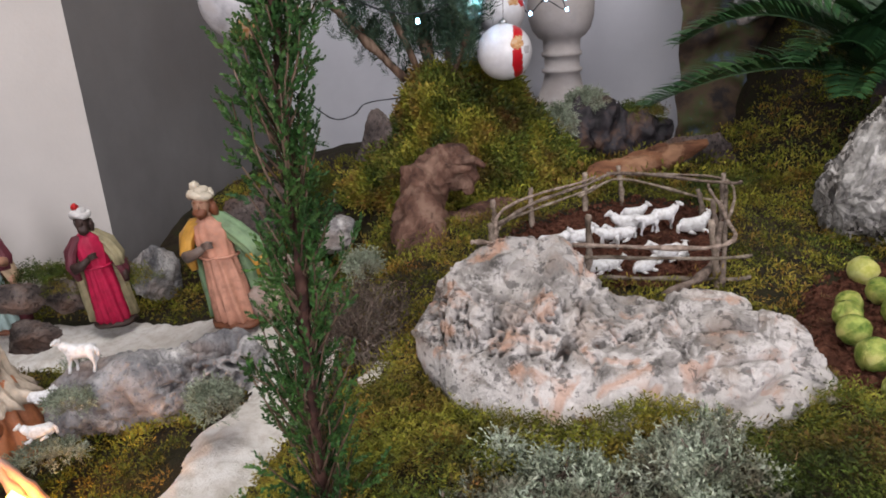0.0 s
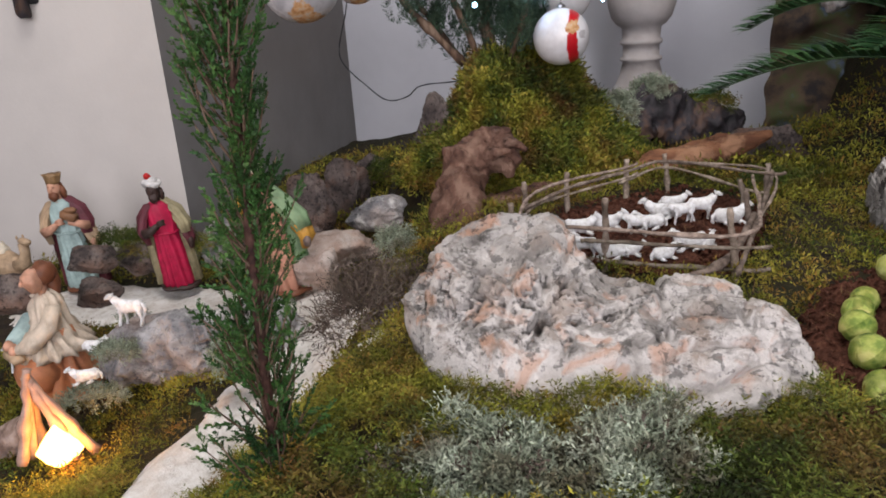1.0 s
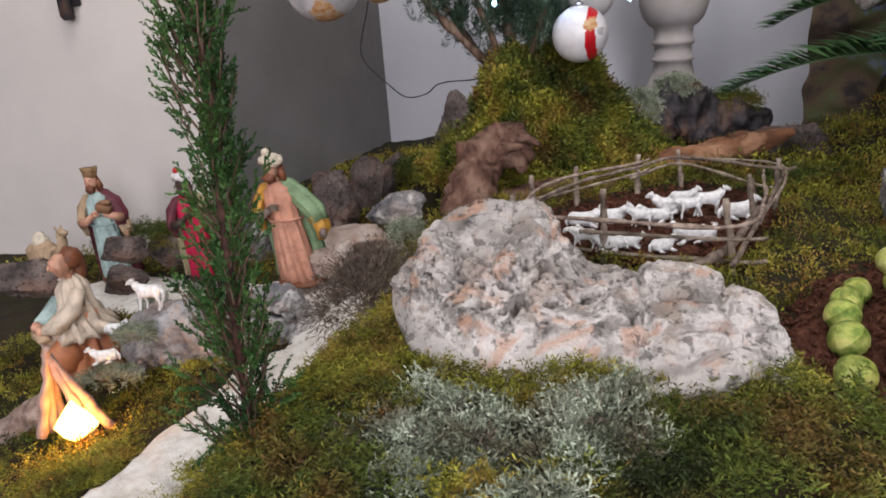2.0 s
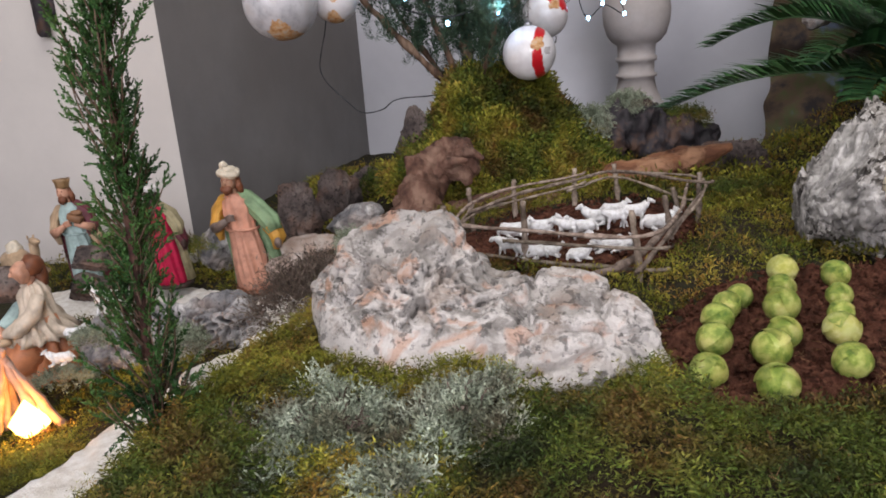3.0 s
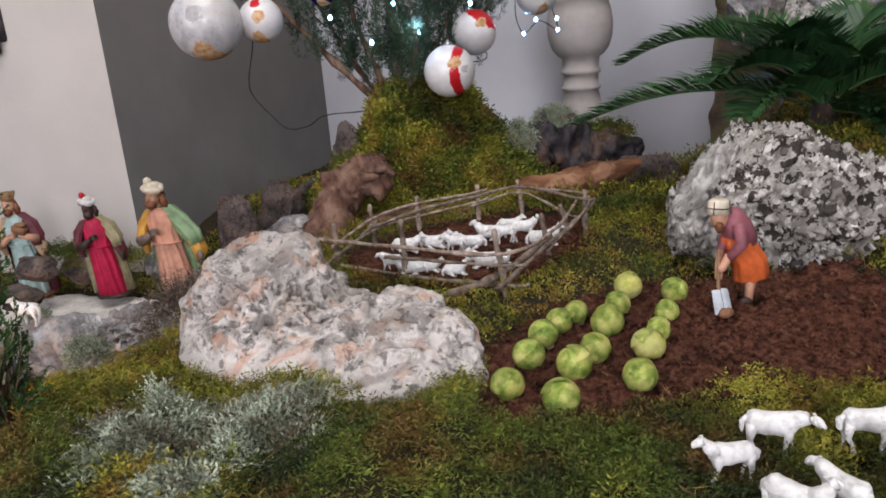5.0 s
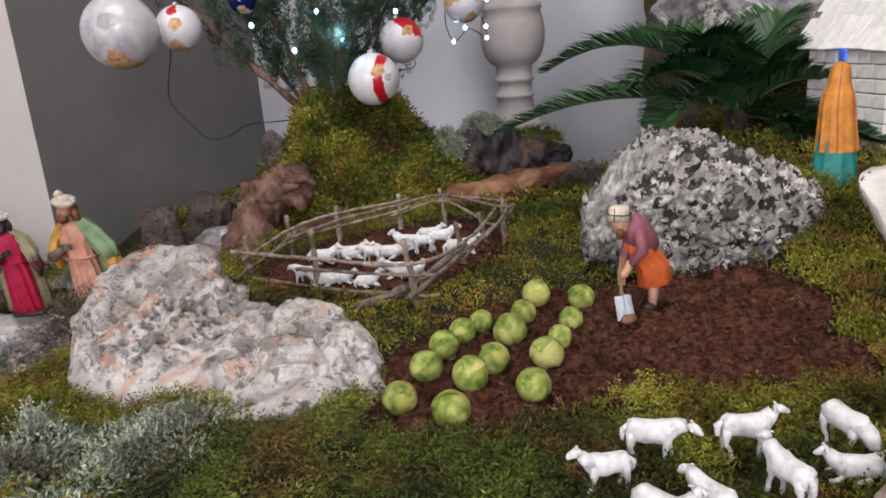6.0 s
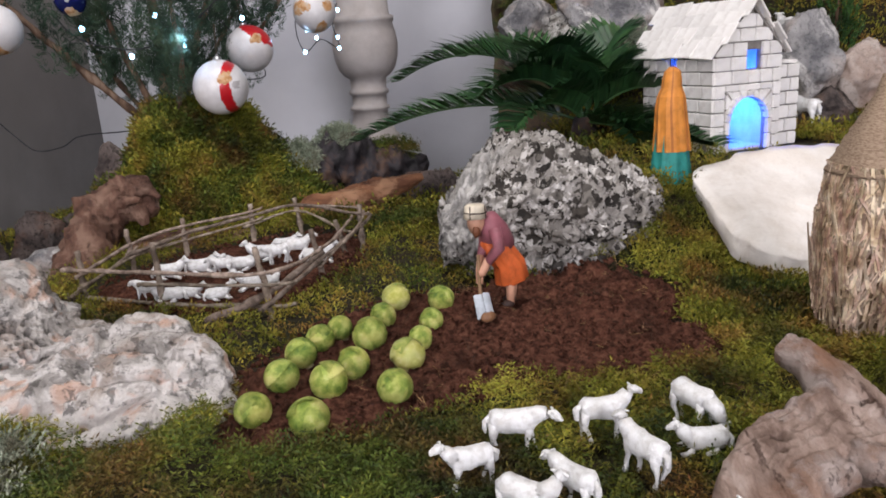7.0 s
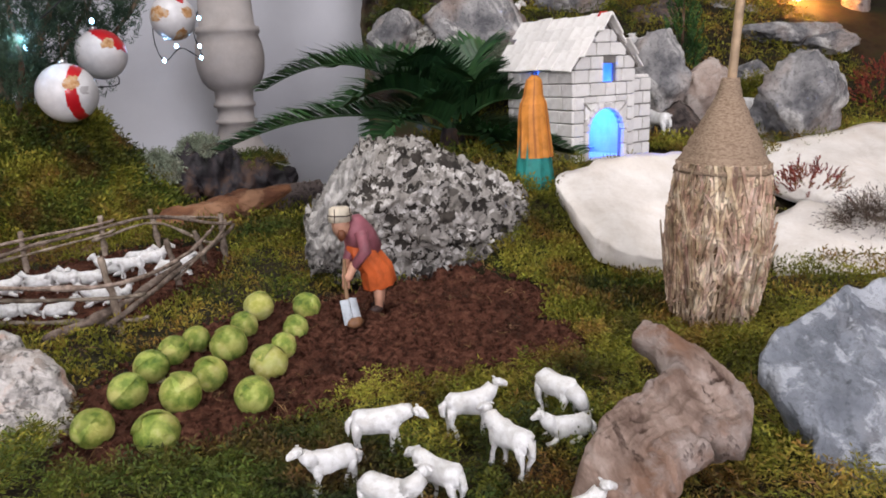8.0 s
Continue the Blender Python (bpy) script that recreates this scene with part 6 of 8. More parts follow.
for k, at, tr, sz in (("stand", (-0.494, 0.922, -0.094), 180, 0.9), ("lie", (-0.510, 0.817, -0.140), 200, 0.7), ("stand", (-0.735, 0.95, -0.195), 170, 0.8), ("lie", (-0.70, 0.985, -0.195), 20, 0.75), ("lie", (-0.549, 0.897, -0.130), 10, 0.6)):
    sheep(k, at, tr, sz * 0.72, "white sheep figurine resting near the camp fire", "sheep by the fire")
for k, at, tr, sz in (("stand", (1.086, 1.746, 0.362), 10, 0.9), ("stand", (1.389, 1.670, 0.277), 90, 0.9), ("stand", (1.302, 1.384, 0.122), 100, 0.9), ("lie", (1.547, 1.453, 0.152), 170, 1.0), ("stand", (1.651, 1.655, 0.197), 0, 0.9), ("lie", (1.707, 1.873, 0.272), 0, 0.9)):
    sheep(k, at, tr, sz, "white sheep figurine on the rocky slope", "sheep on the slope")

# ---- brussels sprouts in rows ----
def sprout_leaf(k, t):
    """One leaf wrapped round the sprout, of unit radius."""
    g = Geo()
    rows, cols = 7, 14
    for sh, flip in ((1.03, False), (1.005, True)):
        pts = []
        for a in range(rows + 1):
            th = 0.02 + 1.3 * a / rows
            for b in range(cols + 1):
                ph = (-1.25 + 2.5 * b / cols) * (1 if a else 0.2)
                e = 1.0 + 0.022 * math.sin(4 * ph + k) * (a / rows) ** 2 + 0.012 * (a / rows) ** 4 - 0.018 * (abs(ph) / 1.25) ** 4
                rib = 0.014 * math.exp(-(ph / 0.08) ** 2) + 0.008 * max(0, math.cos(14 * (abs(ph) - 0.5 * a / rows)))
                pts.append(t @ (Vector((math.sin(th) * math.sin(ph), math.sin(th) * math.cos(ph), math.cos(th))) * (sh * e + rib + 0.004 * k)))
        fs = [(a * (cols + 1) + b, (a + 1) * (cols + 1) + b, (a + 1) * (cols + 1) + b + 1, a * (cols + 1) + b + 1) for a in range(rows) for b in range(cols)]
        g.add(pts, [f[::-1] for f in fs] if flip else fs, 0)
    return g


def sprout(seed, mats):
    """A sprout of unit radius: heart, five wrapped leaves, stalk."""
    ob = thing("brussels_sprout", Matrix.Identity(4), "green brussels sprout set in the soil as a cabbage", "sprout", "brussels sprouts in rows")
    r = random.Random(seed)
    g = Geo()
    g.ball((0, 0, 0), (1, 0.98, 0.95), 22, 0, lump=0.06, freq=2, seed=seed)
    part("heart", g, mats[0], ob)
    for k in range(5):
        t = Euler((r.uniform(-1.3, 1.3), r.uniform(-1.3, 1.3), r.uniform(0, 6.3))).to_matrix()
        part("leaf", sprout_leaf(k, t), mats[1 if k % 2 else 0], ob)
    g = Geo()
    g.tube([(0, 0, -0.9), (0, 0, -1.1)], [0.3, 0.26], 10)
    part("stalk", g, mats[2], ob)
    return ob


SPM = [surf("sprout_leaf", [(0.09, 0.15, 0.02), (0.225, 0.285, 0.05), (0.42, 0.45, 0.13)], 1.2, 0.5, 0.35, 8, ((0.4, 0.38, 0.1), 0.9), 0.6, vary=0.22, bump_dist=0.06),
       surf("sprout_leaf_light", [(0.16, 0.22, 0.04), (0.32, 0.375, 0.08), (0.5, 0.51, 0.19)], 1.2, 0.5, 0.35, 8, ((0.45, 0.4, 0.12), 0.9), 0.6, vary=0.22, bump_dist=0.06),
       surf("sprout_stalk", [(0.4, 0.36, 0.2), (0.5, 0.45, 0.28)], 60, 0.7, 0.2)]
SPY = [surf("sprout_leaf_yellow", [(0.35, 0.36, 0.07), (0.48, 0.47, 0.14), (0.58, 0.56, 0.26)], 1.2, 0.5, 0.35, 8, ((0.3, 0.36, 0.06), 0.9), 0.5, vary=0.12, bump_dist=0.06), SPM[1], SPM[2]]
ROUND = [sprout(i, SPM) for i in range(4)] + [sprout(9, SPY), sprout(12, SPY)]
SEEN = set()
for i, (x, y, w, tone) in enumerate(((0.413, 0.542, 0.034, 0), (0.464, 0.519, 0.037, 1), (0.426, 0.606, 0.036, 2), (0.472, 0.587, 0.039, 3), (0.534, 0.570, 0.035, 0), (0.490, 0.629, 0.034, 1), (0.435, 0.660, 0.035, 2), (0.448, 0.699, 0.033, 3), (0.466, 0.730, 0.030, 0), (0.501, 0.697, 0.039, 1), (0.512, 0.755, 0.033, 3), (0.525, 0.814, 0.037, 4), (0.543, 0.639, 0.036, 5), (0.555, 0.688, 0.028, 2), (0.566, 0.739, 0.029, 1), (0.578, 0.802, 0.034, 3))):
    s = w / 2 / 1.09
    m = pose(x, y, 0.006 + s * 0.92, 25 * math.sin(i * 5), 20 * math.cos(i * 3), i * 77)
    if tone in SEEN:
        ob = copy_thing(ROUND[tone], m)
    else:
        ob = ROUND[tone]
        SEEN.add(tone)
    ob.matrix_basis = m @ Matrix.Diagonal((s, s, s, 1))
    if tone > 3:
        ob["label"] = "pale yellow brussels sprout set in the soil as a cabbage"

# ---- the twig pen ----
POSTS = [((0.092, 0.935), 0.075, (0, 0)), ((0.214, 0.890), 0.092, (0, -2)), ((0.366, 0.845), 0.088, (-8, 0)), ((0.414, 0.978), 0.075, (-10, 0)), ((0.434, 1.096), 0.06, (-14, 0)), ((0.459, 1.101), 0.082, (0, 0)), ((0.338, 1.247), 0.072, (-6, 0)), ((0.264, 1.199), 0.075, (0, 0)), ((0.167, 1.140), 0.07, (0, 0)), ((0.106, 1.073), 0.072, (-3, 0))]
pen = thing("twig_pen", pose(0.27, 1.05, 0), "oval sheep pen of rough grey twigs tied to posts", "pen")


def rough_twig(pts, r0, r1, seed, n=8):
    r = random.Random(seed)
    g = Geo()
    k = len(pts)
    fine, rad = [], []
    for i in range(k - 1):
        p0, p1, p2, p3 = (Vector(pts[max(0, min(k - 1, j))]) for j in (i - 1, i, i + 1, i + 2))
        for s in range(5):
            t = s / 5
            q = 0.5 * ((2 * p1) + (p2 - p0) * t + (2 * p0 - 5 * p1 + 4 * p2 - p3) * t * t + (3 * p1 - p0 - 3 * p2 + p3) * t ** 3)
            fine.append(q + Vector((r.uniform(-1, 1), r.uniform(-1, 1), r.uniform(-1, 1))) * r0 * 0.22)
    fine.append(Vector(pts[-1]))
    for i in range(len(fine)):
        t = i / (len(fine) - 1)
        rad.append((r0 + (r1 - r0) * t) * (1 + 0.18 * math.sin(i * 2.1 + seed)) * (1.3 if i % 9 == 4 else 1))
    g.tube(fine, rad, n)
    return g


for i, ((x, y), h, (tx, ty)) in enumerate(POSTS):
    dx, dy = math.tan(radians(tx)) * h, math.tan(radians(ty)) * h
    part("post", rough_twig([(x - 0.27, y - 1.05, -0.012), (x - 0.27 + dx * 0.5, y - 1.05 + dy * 0.5, h * 0.5), (x - 0.27 + dx, y - 1.05 + dy, h)], 0.0045, 0.0038, i), M["twig"], pen)
PO = [(p[0][0] - 0.27, p[0][1] - 1.05) for p in POSTS]
RAILS = [((0, 1, 2), (0.012, 0.01, 0.012), 0.0042, 1), ((0, 1, 2, 3, 4), (0.05, 0.052, 0.056, 0.05, 0.055), 0.004, 1), ((1, 2), (0.036, 0.04), 0.0036, 1), ((2, 3, 5), (0.018, 0.036, 0.052), 0.0045, 1), ((0, 9, 8, 7), (0.045, 0.05, 0.058, 0.062), 0.0036, -1), ((9, 8, 7, 6, 5), (0.035, 0.045, 0.055, 0.06, 0.068), 0.0042, -1), ((0, 9, 8, 7), (0.028, 0.03, 0.035, 0.045), 0.0033, -1), ((7, 6, 4), (0.04, 0.05, 0.045), 0.0033, -1), ((6, 5, 3), (0.055, 0.07, 0.03), 0.003, 1), ((0, 9), (0.02, 0.03), 0.0035, 1)]
for i, (idx, zs, r, side) in enumerate(RAILS):
    pts = []
    for k, z in zip(idx, zs):
        x, y = PO[k]
        l = math.hypot(x, y)
        pts.append((x * (1 + side * 0.006 / l), y * (1 + side * 0.006 / l), z))
    a, b = Vector(pts[0]), Vector(pts[1])
    pts.insert(0, tuple(a + (a - b) * 0.18))
    a, b = Vector(pts[-1]), Vector(pts[-2])
    pts.append(tuple(a + (a - b) * 0.2 + Vector((0, 0, 0.004))))
    part("rail", rough_twig(pts, r * 0.82, r * 0.55, 30 + i), M["twig"], pen)
part("rail", rough_twig([(PO[2][0] - 0.075, PO[2][1] - 0.03, 0.006), (PO[2][0] - 0.01, PO[2][1] + 0.006, 0.022), (PO[3][0], PO[3][1], 0.04)], 0.0055, 0.004, 55), M["twig"], pen)

# ---- driftwood and burls ----
def gnarled(name, runs, mat, label, category, seed, amp=0.35, freq=26, grain=(1, 1, 1)):
    """Weathered wood grown together from thick tapering runs of (x, y, z, radius)."""
    c = Vector(runs[0][0][:3])
    g = Geo()
    for k, (run) in enumerate(runs):
        pts = [Vector(p[:3]) - c for p in run]
        fine, rad = [], []
        n = len(pts)
        for i in range(n - 1):
            p0, p1, p2, p3 = (pts[max(0, min(n - 1, j))] for j in (i - 1, i, i + 1, i + 2))
            for s in range(14):
                t = s / 14
                fine.append(0.5 * ((2 * p1) + (p2 - p0) * t + (2 * p0 - 5 * p1 + 4 * p2 - p3) * t * t + (3 * p1 - p0 - 3 * p2 + p3) * t ** 3))
                rad.append(run[i][3] + (run[i + 1][3] - run[i][3]) * t)
        fine.append(pts[-1])
        rad.append(run[-1][3])
        g.tube(fine, rad, 40, 0)
    v = np.array([tuple(p) for p in g.v])
    q = v * np.array(grain) * freq
    k = fbm(q, 5, seed, 0.6)
    # push along the way out of each run's own middle
    start = 0
    out = np.zeros_like(v)
    for run in runs:
        rows = (len(run) - 1) * 14 + 1
        block = v[start:start + rows * 40].reshape(rows, 40, 3)
        mid = block.mean(1, keepdims=True)
        out[start:start + rows * 40] = (block - mid).reshape(-1, 3)
        start += rows * 40
    d1, d2, tag = cells(v * freq * 1.6 + 0.6 * fbm(v * 40, 2, 4)[:, None], seed)
    k = k + 0.3 * (tag - 0.5) * ramp(d2 - d1, 0, 0.3) - 0.15 * ramp(0.1 - (d2 - d1), 0, 0.1)
    v = v + out * (amp * k + 0.35 * amp * np.abs(fbm(q * 4, 3, seed + 2)))[:, None]
    g.v = [tuple(p) for p in v]
    ob = part(name, g, mat)
    ob.location = c
    return tagged(ob, label, category)


def at4(p, r):
    return (*p, r)


WOOD_RIM = [(0.828, 0.479), (0.842, 0.486), (0.85, 0.477), (0.858, 0.46), (0.867, 0.447), (0.873, 0.425), (0.877, 0.407), (0.879, 0.395), (0.866, 0.375), (0.851, 0.36), (0.842, 0.361), (0.832, 0.371), (0.828, 0.377), (0.832, 0.366), (0.822, 0.359), (0.808, 0.354), (0.8, 0.347), (0.79, 0.337), (0.78, 0.324), (0.757, 0.312), (0.736, 0.318), (0.729, 0.346), (0.74, 0.368), (0.758, 0.393), (0.774, 0.409), (0.792, 0.423), (0.808, 0.425), (0.821, 0.426), (0.83, 0.434), (0.833, 0.446), (0.833, 0.462)]
tagged(rim_field("driftwood", WOOD_RIM, (0.046, 0.8, 0.1, 0.4, 0.3), 0.04, 0.007, 51, M["drift"], 0.0013, 0.006, ((0.797, 0.397, 0.006, 0.012), (0.792, 0.386, 0.004, 0.01), (0.803, 0.402, 0.004, 0.006), (0.851, 0.413, 0.009, 0.007), (0.858, 0.41, 0.005, 0.008), (0.845, 0.417, 0.005, 0.005), (0.862, 0.38, 0.006, 0.007), (0.84, 0.40, 0.012, 0.003)), 0.007, 0.008, (0.55, 0.8), ((0.808, 0.43), (0.832, 0.37), 0.007)), "weathered brown driftwood with a pointed horn", "driftwood")
gnarled("driftwood", [[at4((0.006, 1.10, -0.05), 0.048), at4((-0.014, 1.155, -0.012), 0.043), at4((-0.016, 1.202, 0.032), 0.041), at4((-0.002, 1.239, 0.067), 0.038), at4((0.023, 1.263, 0.089), 0.0340), at4((0.055, 1.266, 0.086), 0.026), at4((0.083, 1.252, 0.06), 0.010)],
                      [at4((0.011, 1.258, 0.085), 0.0255), at4((0.043, 1.273, 0.105), 0.0204), at4((0.070, 1.282, 0.114), 0.0068)],
                      [at4((0.034, 1.240, 0.077), 0.0221), at4((0.064, 1.233, 0.061), 0.0153), at4((0.069, 1.229, 0.043), 0.0051)],
                      [at4((-0.006, 1.235, 0.082), 0.018), at4((0.012, 1.235, 0.104), 0.011), at4((0.03, 1.24, 0.11), 0.003)],
                      [at4((0.02, 1.235, 0.075), 0.016), at4((0.045, 1.222, 0.088), 0.011), at4((0.075, 1.215, 0.092), 0.003)],
                      [at4((0.05, 1.25, 0.095), 0.014), at4((0.078, 1.245, 0.1), 0.009), at4((0.1, 1.24, 0.088), 0.003)],
                      [at4((-0.03, 1.2, 0.0), 0.02), at4((-0.026, 1.19, 0.045), 0.014), at4((-0.015, 1.205, 0.075), 0.004)]],
        M["root"], "hooked brown root standing at the mossy mound", "driftwood", 5, 0.6, 30, (1, 1, 0.7))
gnarled("log", [[at4((0.014, 1.217, -0.018), 0.02), at4((0.071, 1.255, -0.012), 0.03), at4((0.143, 1.286, -0.010), 0.026), at4((0.214, 1.325, -0.016), 0.02), at4((0.263, 1.369, -0.022), 0.01)]],
        M["root"], "brown log lying behind the pen", "log", 7, 0.45, 30)
gnarled("split_wood", [[at4((0.27, 1.39, -0.012), 0.01), at4((0.328, 1.416, 0.006), 0.028), at4((0.406, 1.44, 0.018), 0.032), at4((0.474, 1.455, 0.036), 0.024), at4((0.556, 1.465, 0.06), 0.006)]],
        M["redwood"], "splintered red-brown wood lying behind the pen", "wood", 9, 0.5, 30, (0.5, 2, 2))
gnarled("burl", [[at4((0.295, 1.660, 0.02), 0.04), at4((0.34, 1.70, 0.05), 0.066), at4((0.422, 1.715, 0.035), 0.07), at4((0.501, 1.73, 0.035), 0.05), at4((0.565, 1.745, 0.052), 0.014)]],
        M["burntwood"], "dark hollow wood burl beside the mound", "wood", 11, 0.8, 30)

# ---- camp fire ----
FIRE = (-0.502, 0.727, -0.192)
fire = thing("camp_fire", pose(*FIRE), "model camp fire of peeled sticks with a glowing lamp", "camp fire")
for i, (dx, dy, tx, tz) in enumerate(((-0.035, -0.012, -0.02, 0.115), (-0.036, -0.03, -0.018, 0.12), (0.03, -0.01, -0.025, 0.11), (0.045, 0.01, -0.02, 0.1), (0.0, 0.03, -0.02, 0.11), (-0.045, 0.02, -0.018, 0.105))):
    part("stick", rough_twig([(dx, dy, -0.005), ((dx + tx) / 2, dy * 0.4, tz * 0.5), (tx, 0, tz)], 0.0072, 0.005, 80 + i), C["peeled"], fire)
g = Geo()
g.loft([ell(0.01, -0.012, z, 1.2 * r, 1.2 * r, 16, 0.15, 4, z * 60) for z, r in ((-0.004, 0.016), (0.008, 0.022), (0.02, 0.018), (0.034, 0.009), (0.046, 0.001))])
part("flame", g, glow("flame_lamp", (1.0, 0.5, 0.12), 9), fire, "glowing orange flame lamp")
point_lamp("camp_fire_light", (FIRE[0] + 0.034, FIRE[1] - 0.03, FIRE[2] + 0.03), 1.0, (1.0, 0.36, 0.05), 0.02)
gnarled("log", [[at4((-0.653, 0.731, -0.229), 0.02), at4((-0.612, 0.749, -0.204), 0.024), at4((-0.570, 0.768, -0.179), 0.02)]], M["drift"], "piece of firewood beside the camp fire", "log", 13, 0.3)
FAR = (2.100, 2.094, 0.388)
fire2 = thing("camp_fire", pose(*FAR), "second model camp fire glowing high on the slope", "camp fire")
g = Geo()
g.loft([ell(0, 0, z, r, r, 14, 0.12, 4, z * 50) for z, r in ((-0.01, 0.02), (0.015, 0.03), (0.04, 0.018), (0.065, 0.002))])
part("flame", g, glow("far_flame_lamp", (1.0, 0.6, 0.2), 18), fire2, "glowing orange flame lamp")
for i in range(5):
    a = i * 1.3
    part("stick", rough_twig([(0.05 * math.cos(a), 0.05 * math.sin(a), -0.03), (0.02 * math.cos(a), 0.02 * math.sin(a), 0.04), (0, 0, 0.09)], 0.007, 0.005, 90 + i), M["bark"], fire2)
point_lamp("far_fire_light", (FAR[0], FAR[1] - 0.05, FAR[2] + 0.08), 6.0, (1.0, 0.42, 0.1), 0.02)
gnarled("driftwood", [[at4((2.210, 1.990, 0.264), 0.04), at4((2.234, 2.007, 0.346), 0.04), at4((2.249, 2.025, 0.427), 0.035), at4((2.266, 2.046, 0.526), 0.03)]], M["drift"], "upright weathered post of the shelter on the slope", "driftwood", 15, 0.25)

# ---- the little stone house ----
STONE_W = surf("white_model_stone", [(0.68, 0.65, 0.62), (0.8, 0.78, 0.75), (0.87, 0.85, 0.83)], 35, 0.85, 0.6, 5, ((0.58, 0.54, 0.5), 20), 0.35, vary=0.1)
MORTAR = surf("grey_mortar", [(0.16, 0.15, 0.14), (0.24, 0.22, 0.2)], 60, 0.9, 0.4)
HX, HD, HZ, HA = 0.134, 0.19, 0.167, 0.238
HOUSE_AT = (1.049, 1.197, 0.113)
house = thing("model_house", pose(HOUSE_AT[0], HOUSE_AT[1], HOUSE_AT[2] - 0.004, 0, 0, 19), "white stone model house with arched door glowing blue", "house")


def hole_front(x, z):
    door = abs(x - 0.07) < 0.039 and (z < 0.052 or math.hypot(x - 0.07, z - 0.052) < 0.039)
    win = abs(x - 0.078) < 0.013 and 0.136 < z < 0.166
    return door or win


def hole_side(y, z):
    return abs(y - 0.105) < 0.01 and 0.138 < z < 0.162


# the shell, with its openings cut through
def wall_sheet(nx, nz, wide, high, solid, thick):
    """An upright wall along x with holes: shared corners, both faces and all rims."""
    g = Geo()
    ids = {}

    def corner(i, k, s):
        if (i, k, s) not in ids:
            ids[i, k, s] = len(g.v)
            g.v.append((wide * i / nx, thick * s, high * k / nz))
        return ids[i, k, s]

    full = {(i, k) for i in range(nx) for k in range(nz) if solid(wide * (i + 0.5) / nx, high * (k + 0.5) / nz)}
    for i, k in full:
        c = ((i, k), (i + 1, k), (i + 1, k + 1), (i, k + 1))
        g.f += [tuple(corner(*q, 0) for q in c), tuple(corner(*q, 1) for q in reversed(c))]
        for (p, q), nb in zip(zip(c, c[1:] + c[:1]), ((i, k - 1), (i + 1, k), (i, k + 1), (i - 1, k))):
            if nb not in full:
                g.f.append((corner(*q, 0), corner(*p, 0), corner(*p, 1), corner(*q, 1)))
    g.m = [0] * len(g.f)
    return g


g = wall_sheet(48, 84, HX, HA, lambda x, z: not hole_front(x, z) and z < HZ + (HA - HZ) * (1 - abs(x - HX / 2) / (HX / 2)), 0.008)
part("gable_wall", g, MORTAR, house, "grey mortar under the stones", smooth=False)
g = Geo()
for i in range(60):
    y0, y1 = 0.008 + (HD - 0.008) * i / 60, 0.008 + (HD - 0.008) * (i + 1) / 60
    ym = (y0 + y1) / 2
    if hole_side(ym, 0.15):
        g.box((0.004, ym, 0.069), (0.008, y1 - y0, 0.138))
        g.box((0.004, ym, (0.162 + HZ) / 2), (0.008, y1 - y0, HZ - 0.162))
    else:
        g.box((0.004, ym, HZ / 2), (0.008, y1 - y0, HZ))
part("side_wall", g, MORTAR, house, "grey mortar under the stones", smooth=False)
inner = surf("pale_inner_wall", [(0.55, 0.55, 0.55), (0.7, 0.7, 0.7)], 30, 0.9, 0.3)
for nm, c, sz in (("far_wall", (HX - 0.004, HD / 2 + 0.004, HZ / 2), (0.008, HD - 0.008, HZ)), ("back_wall", (HX / 2, HD - 0.004, HZ / 2), (HX - 0.02, 0.008, HZ)), ("house_floor", (HX / 2, HD / 2, 0.002), (HX - 0.016, HD - 0.016, 0.004))):
    g = Geo()
    g.box(c, sz)
    part(nm, g, inner, house, smooth=False)
rb = random.Random(4)


def block(parent, c, size, turn=None):
    g = Geo()
    g.box((0, 0, 0), size, bevel=0.0016)
    part("block", g, STONE_W, parent, smooth=False, at=pose(*c) @ pose(0, 0, 0, rb.uniform(-1, 1), rb.uniform(-1, 1), rb.uniform(-1, 1)))


gable = bpy.data.objects["gable_wall"]
sidew = bpy.data.objects["side_wall"]
rowh = 0.0225
for r in range(10):
    z0, z1 = r * rowh, (r + 1) * rowh
    zm = (z0 + z1) / 2
    half = HX / 2 if zm < HZ else HX / 2 * (1 - (zm - HZ) / (HA - HZ))
    x = HX / 2 - half - 0.003
    end = HX / 2 + half + 0.003
    while x < end - 0.008:
        w = min(rb.uniform(0.024, 0.042), end - x)
        if end - x - w < 0.012:
            w = end - x
        a, b = x, x + w
        # keep clear of the door's arch and of the window
        for lo, hi, zl, zh in ((0.0205, 0.1195, 0.0, 0.1015), (0.063, 0.093, 0.134, 0.169)):
            if zl < z1 - 0.004 and z0 + 0.004 < zh:
                if a < lo < b:
                    b = lo
                elif lo <= a < hi:
                    a = hi if b > hi else b
        if b - a > 0.006:
            block(gable, ((a + b) / 2, -0.002, zm), (b - a - 0.0016, 0.007, rowh - 0.0016))
        x += w
    if z1 <= HZ + 0.002:
        y = -0.004
        while y < HD - 0.006:
            w = min(rb.uniform(0.026, 0.046), HD - y)
            a, b = y, y + w
            if 0.136 < z1 - 0.004 and z0 + 0.004 < 0.163:
                if a < 0.094 < b:
                    b = 0.094
                elif 0.094 <= a < 0.116:
                    a = 0.116 if b > 0.116 else b
            if b - a > 0.006:
                block(sidew, (-0.002, (a + b) / 2, zm), (0.007, b - a - 0.0016, rowh - 0.0016))
            y += w
for x, w in ((0.034, 0.026), (0.07, 0.044), (0.106, 0.026)):
    block(gable, (x, -0.002, 0.1065), (w, 0.007, 0.0105))
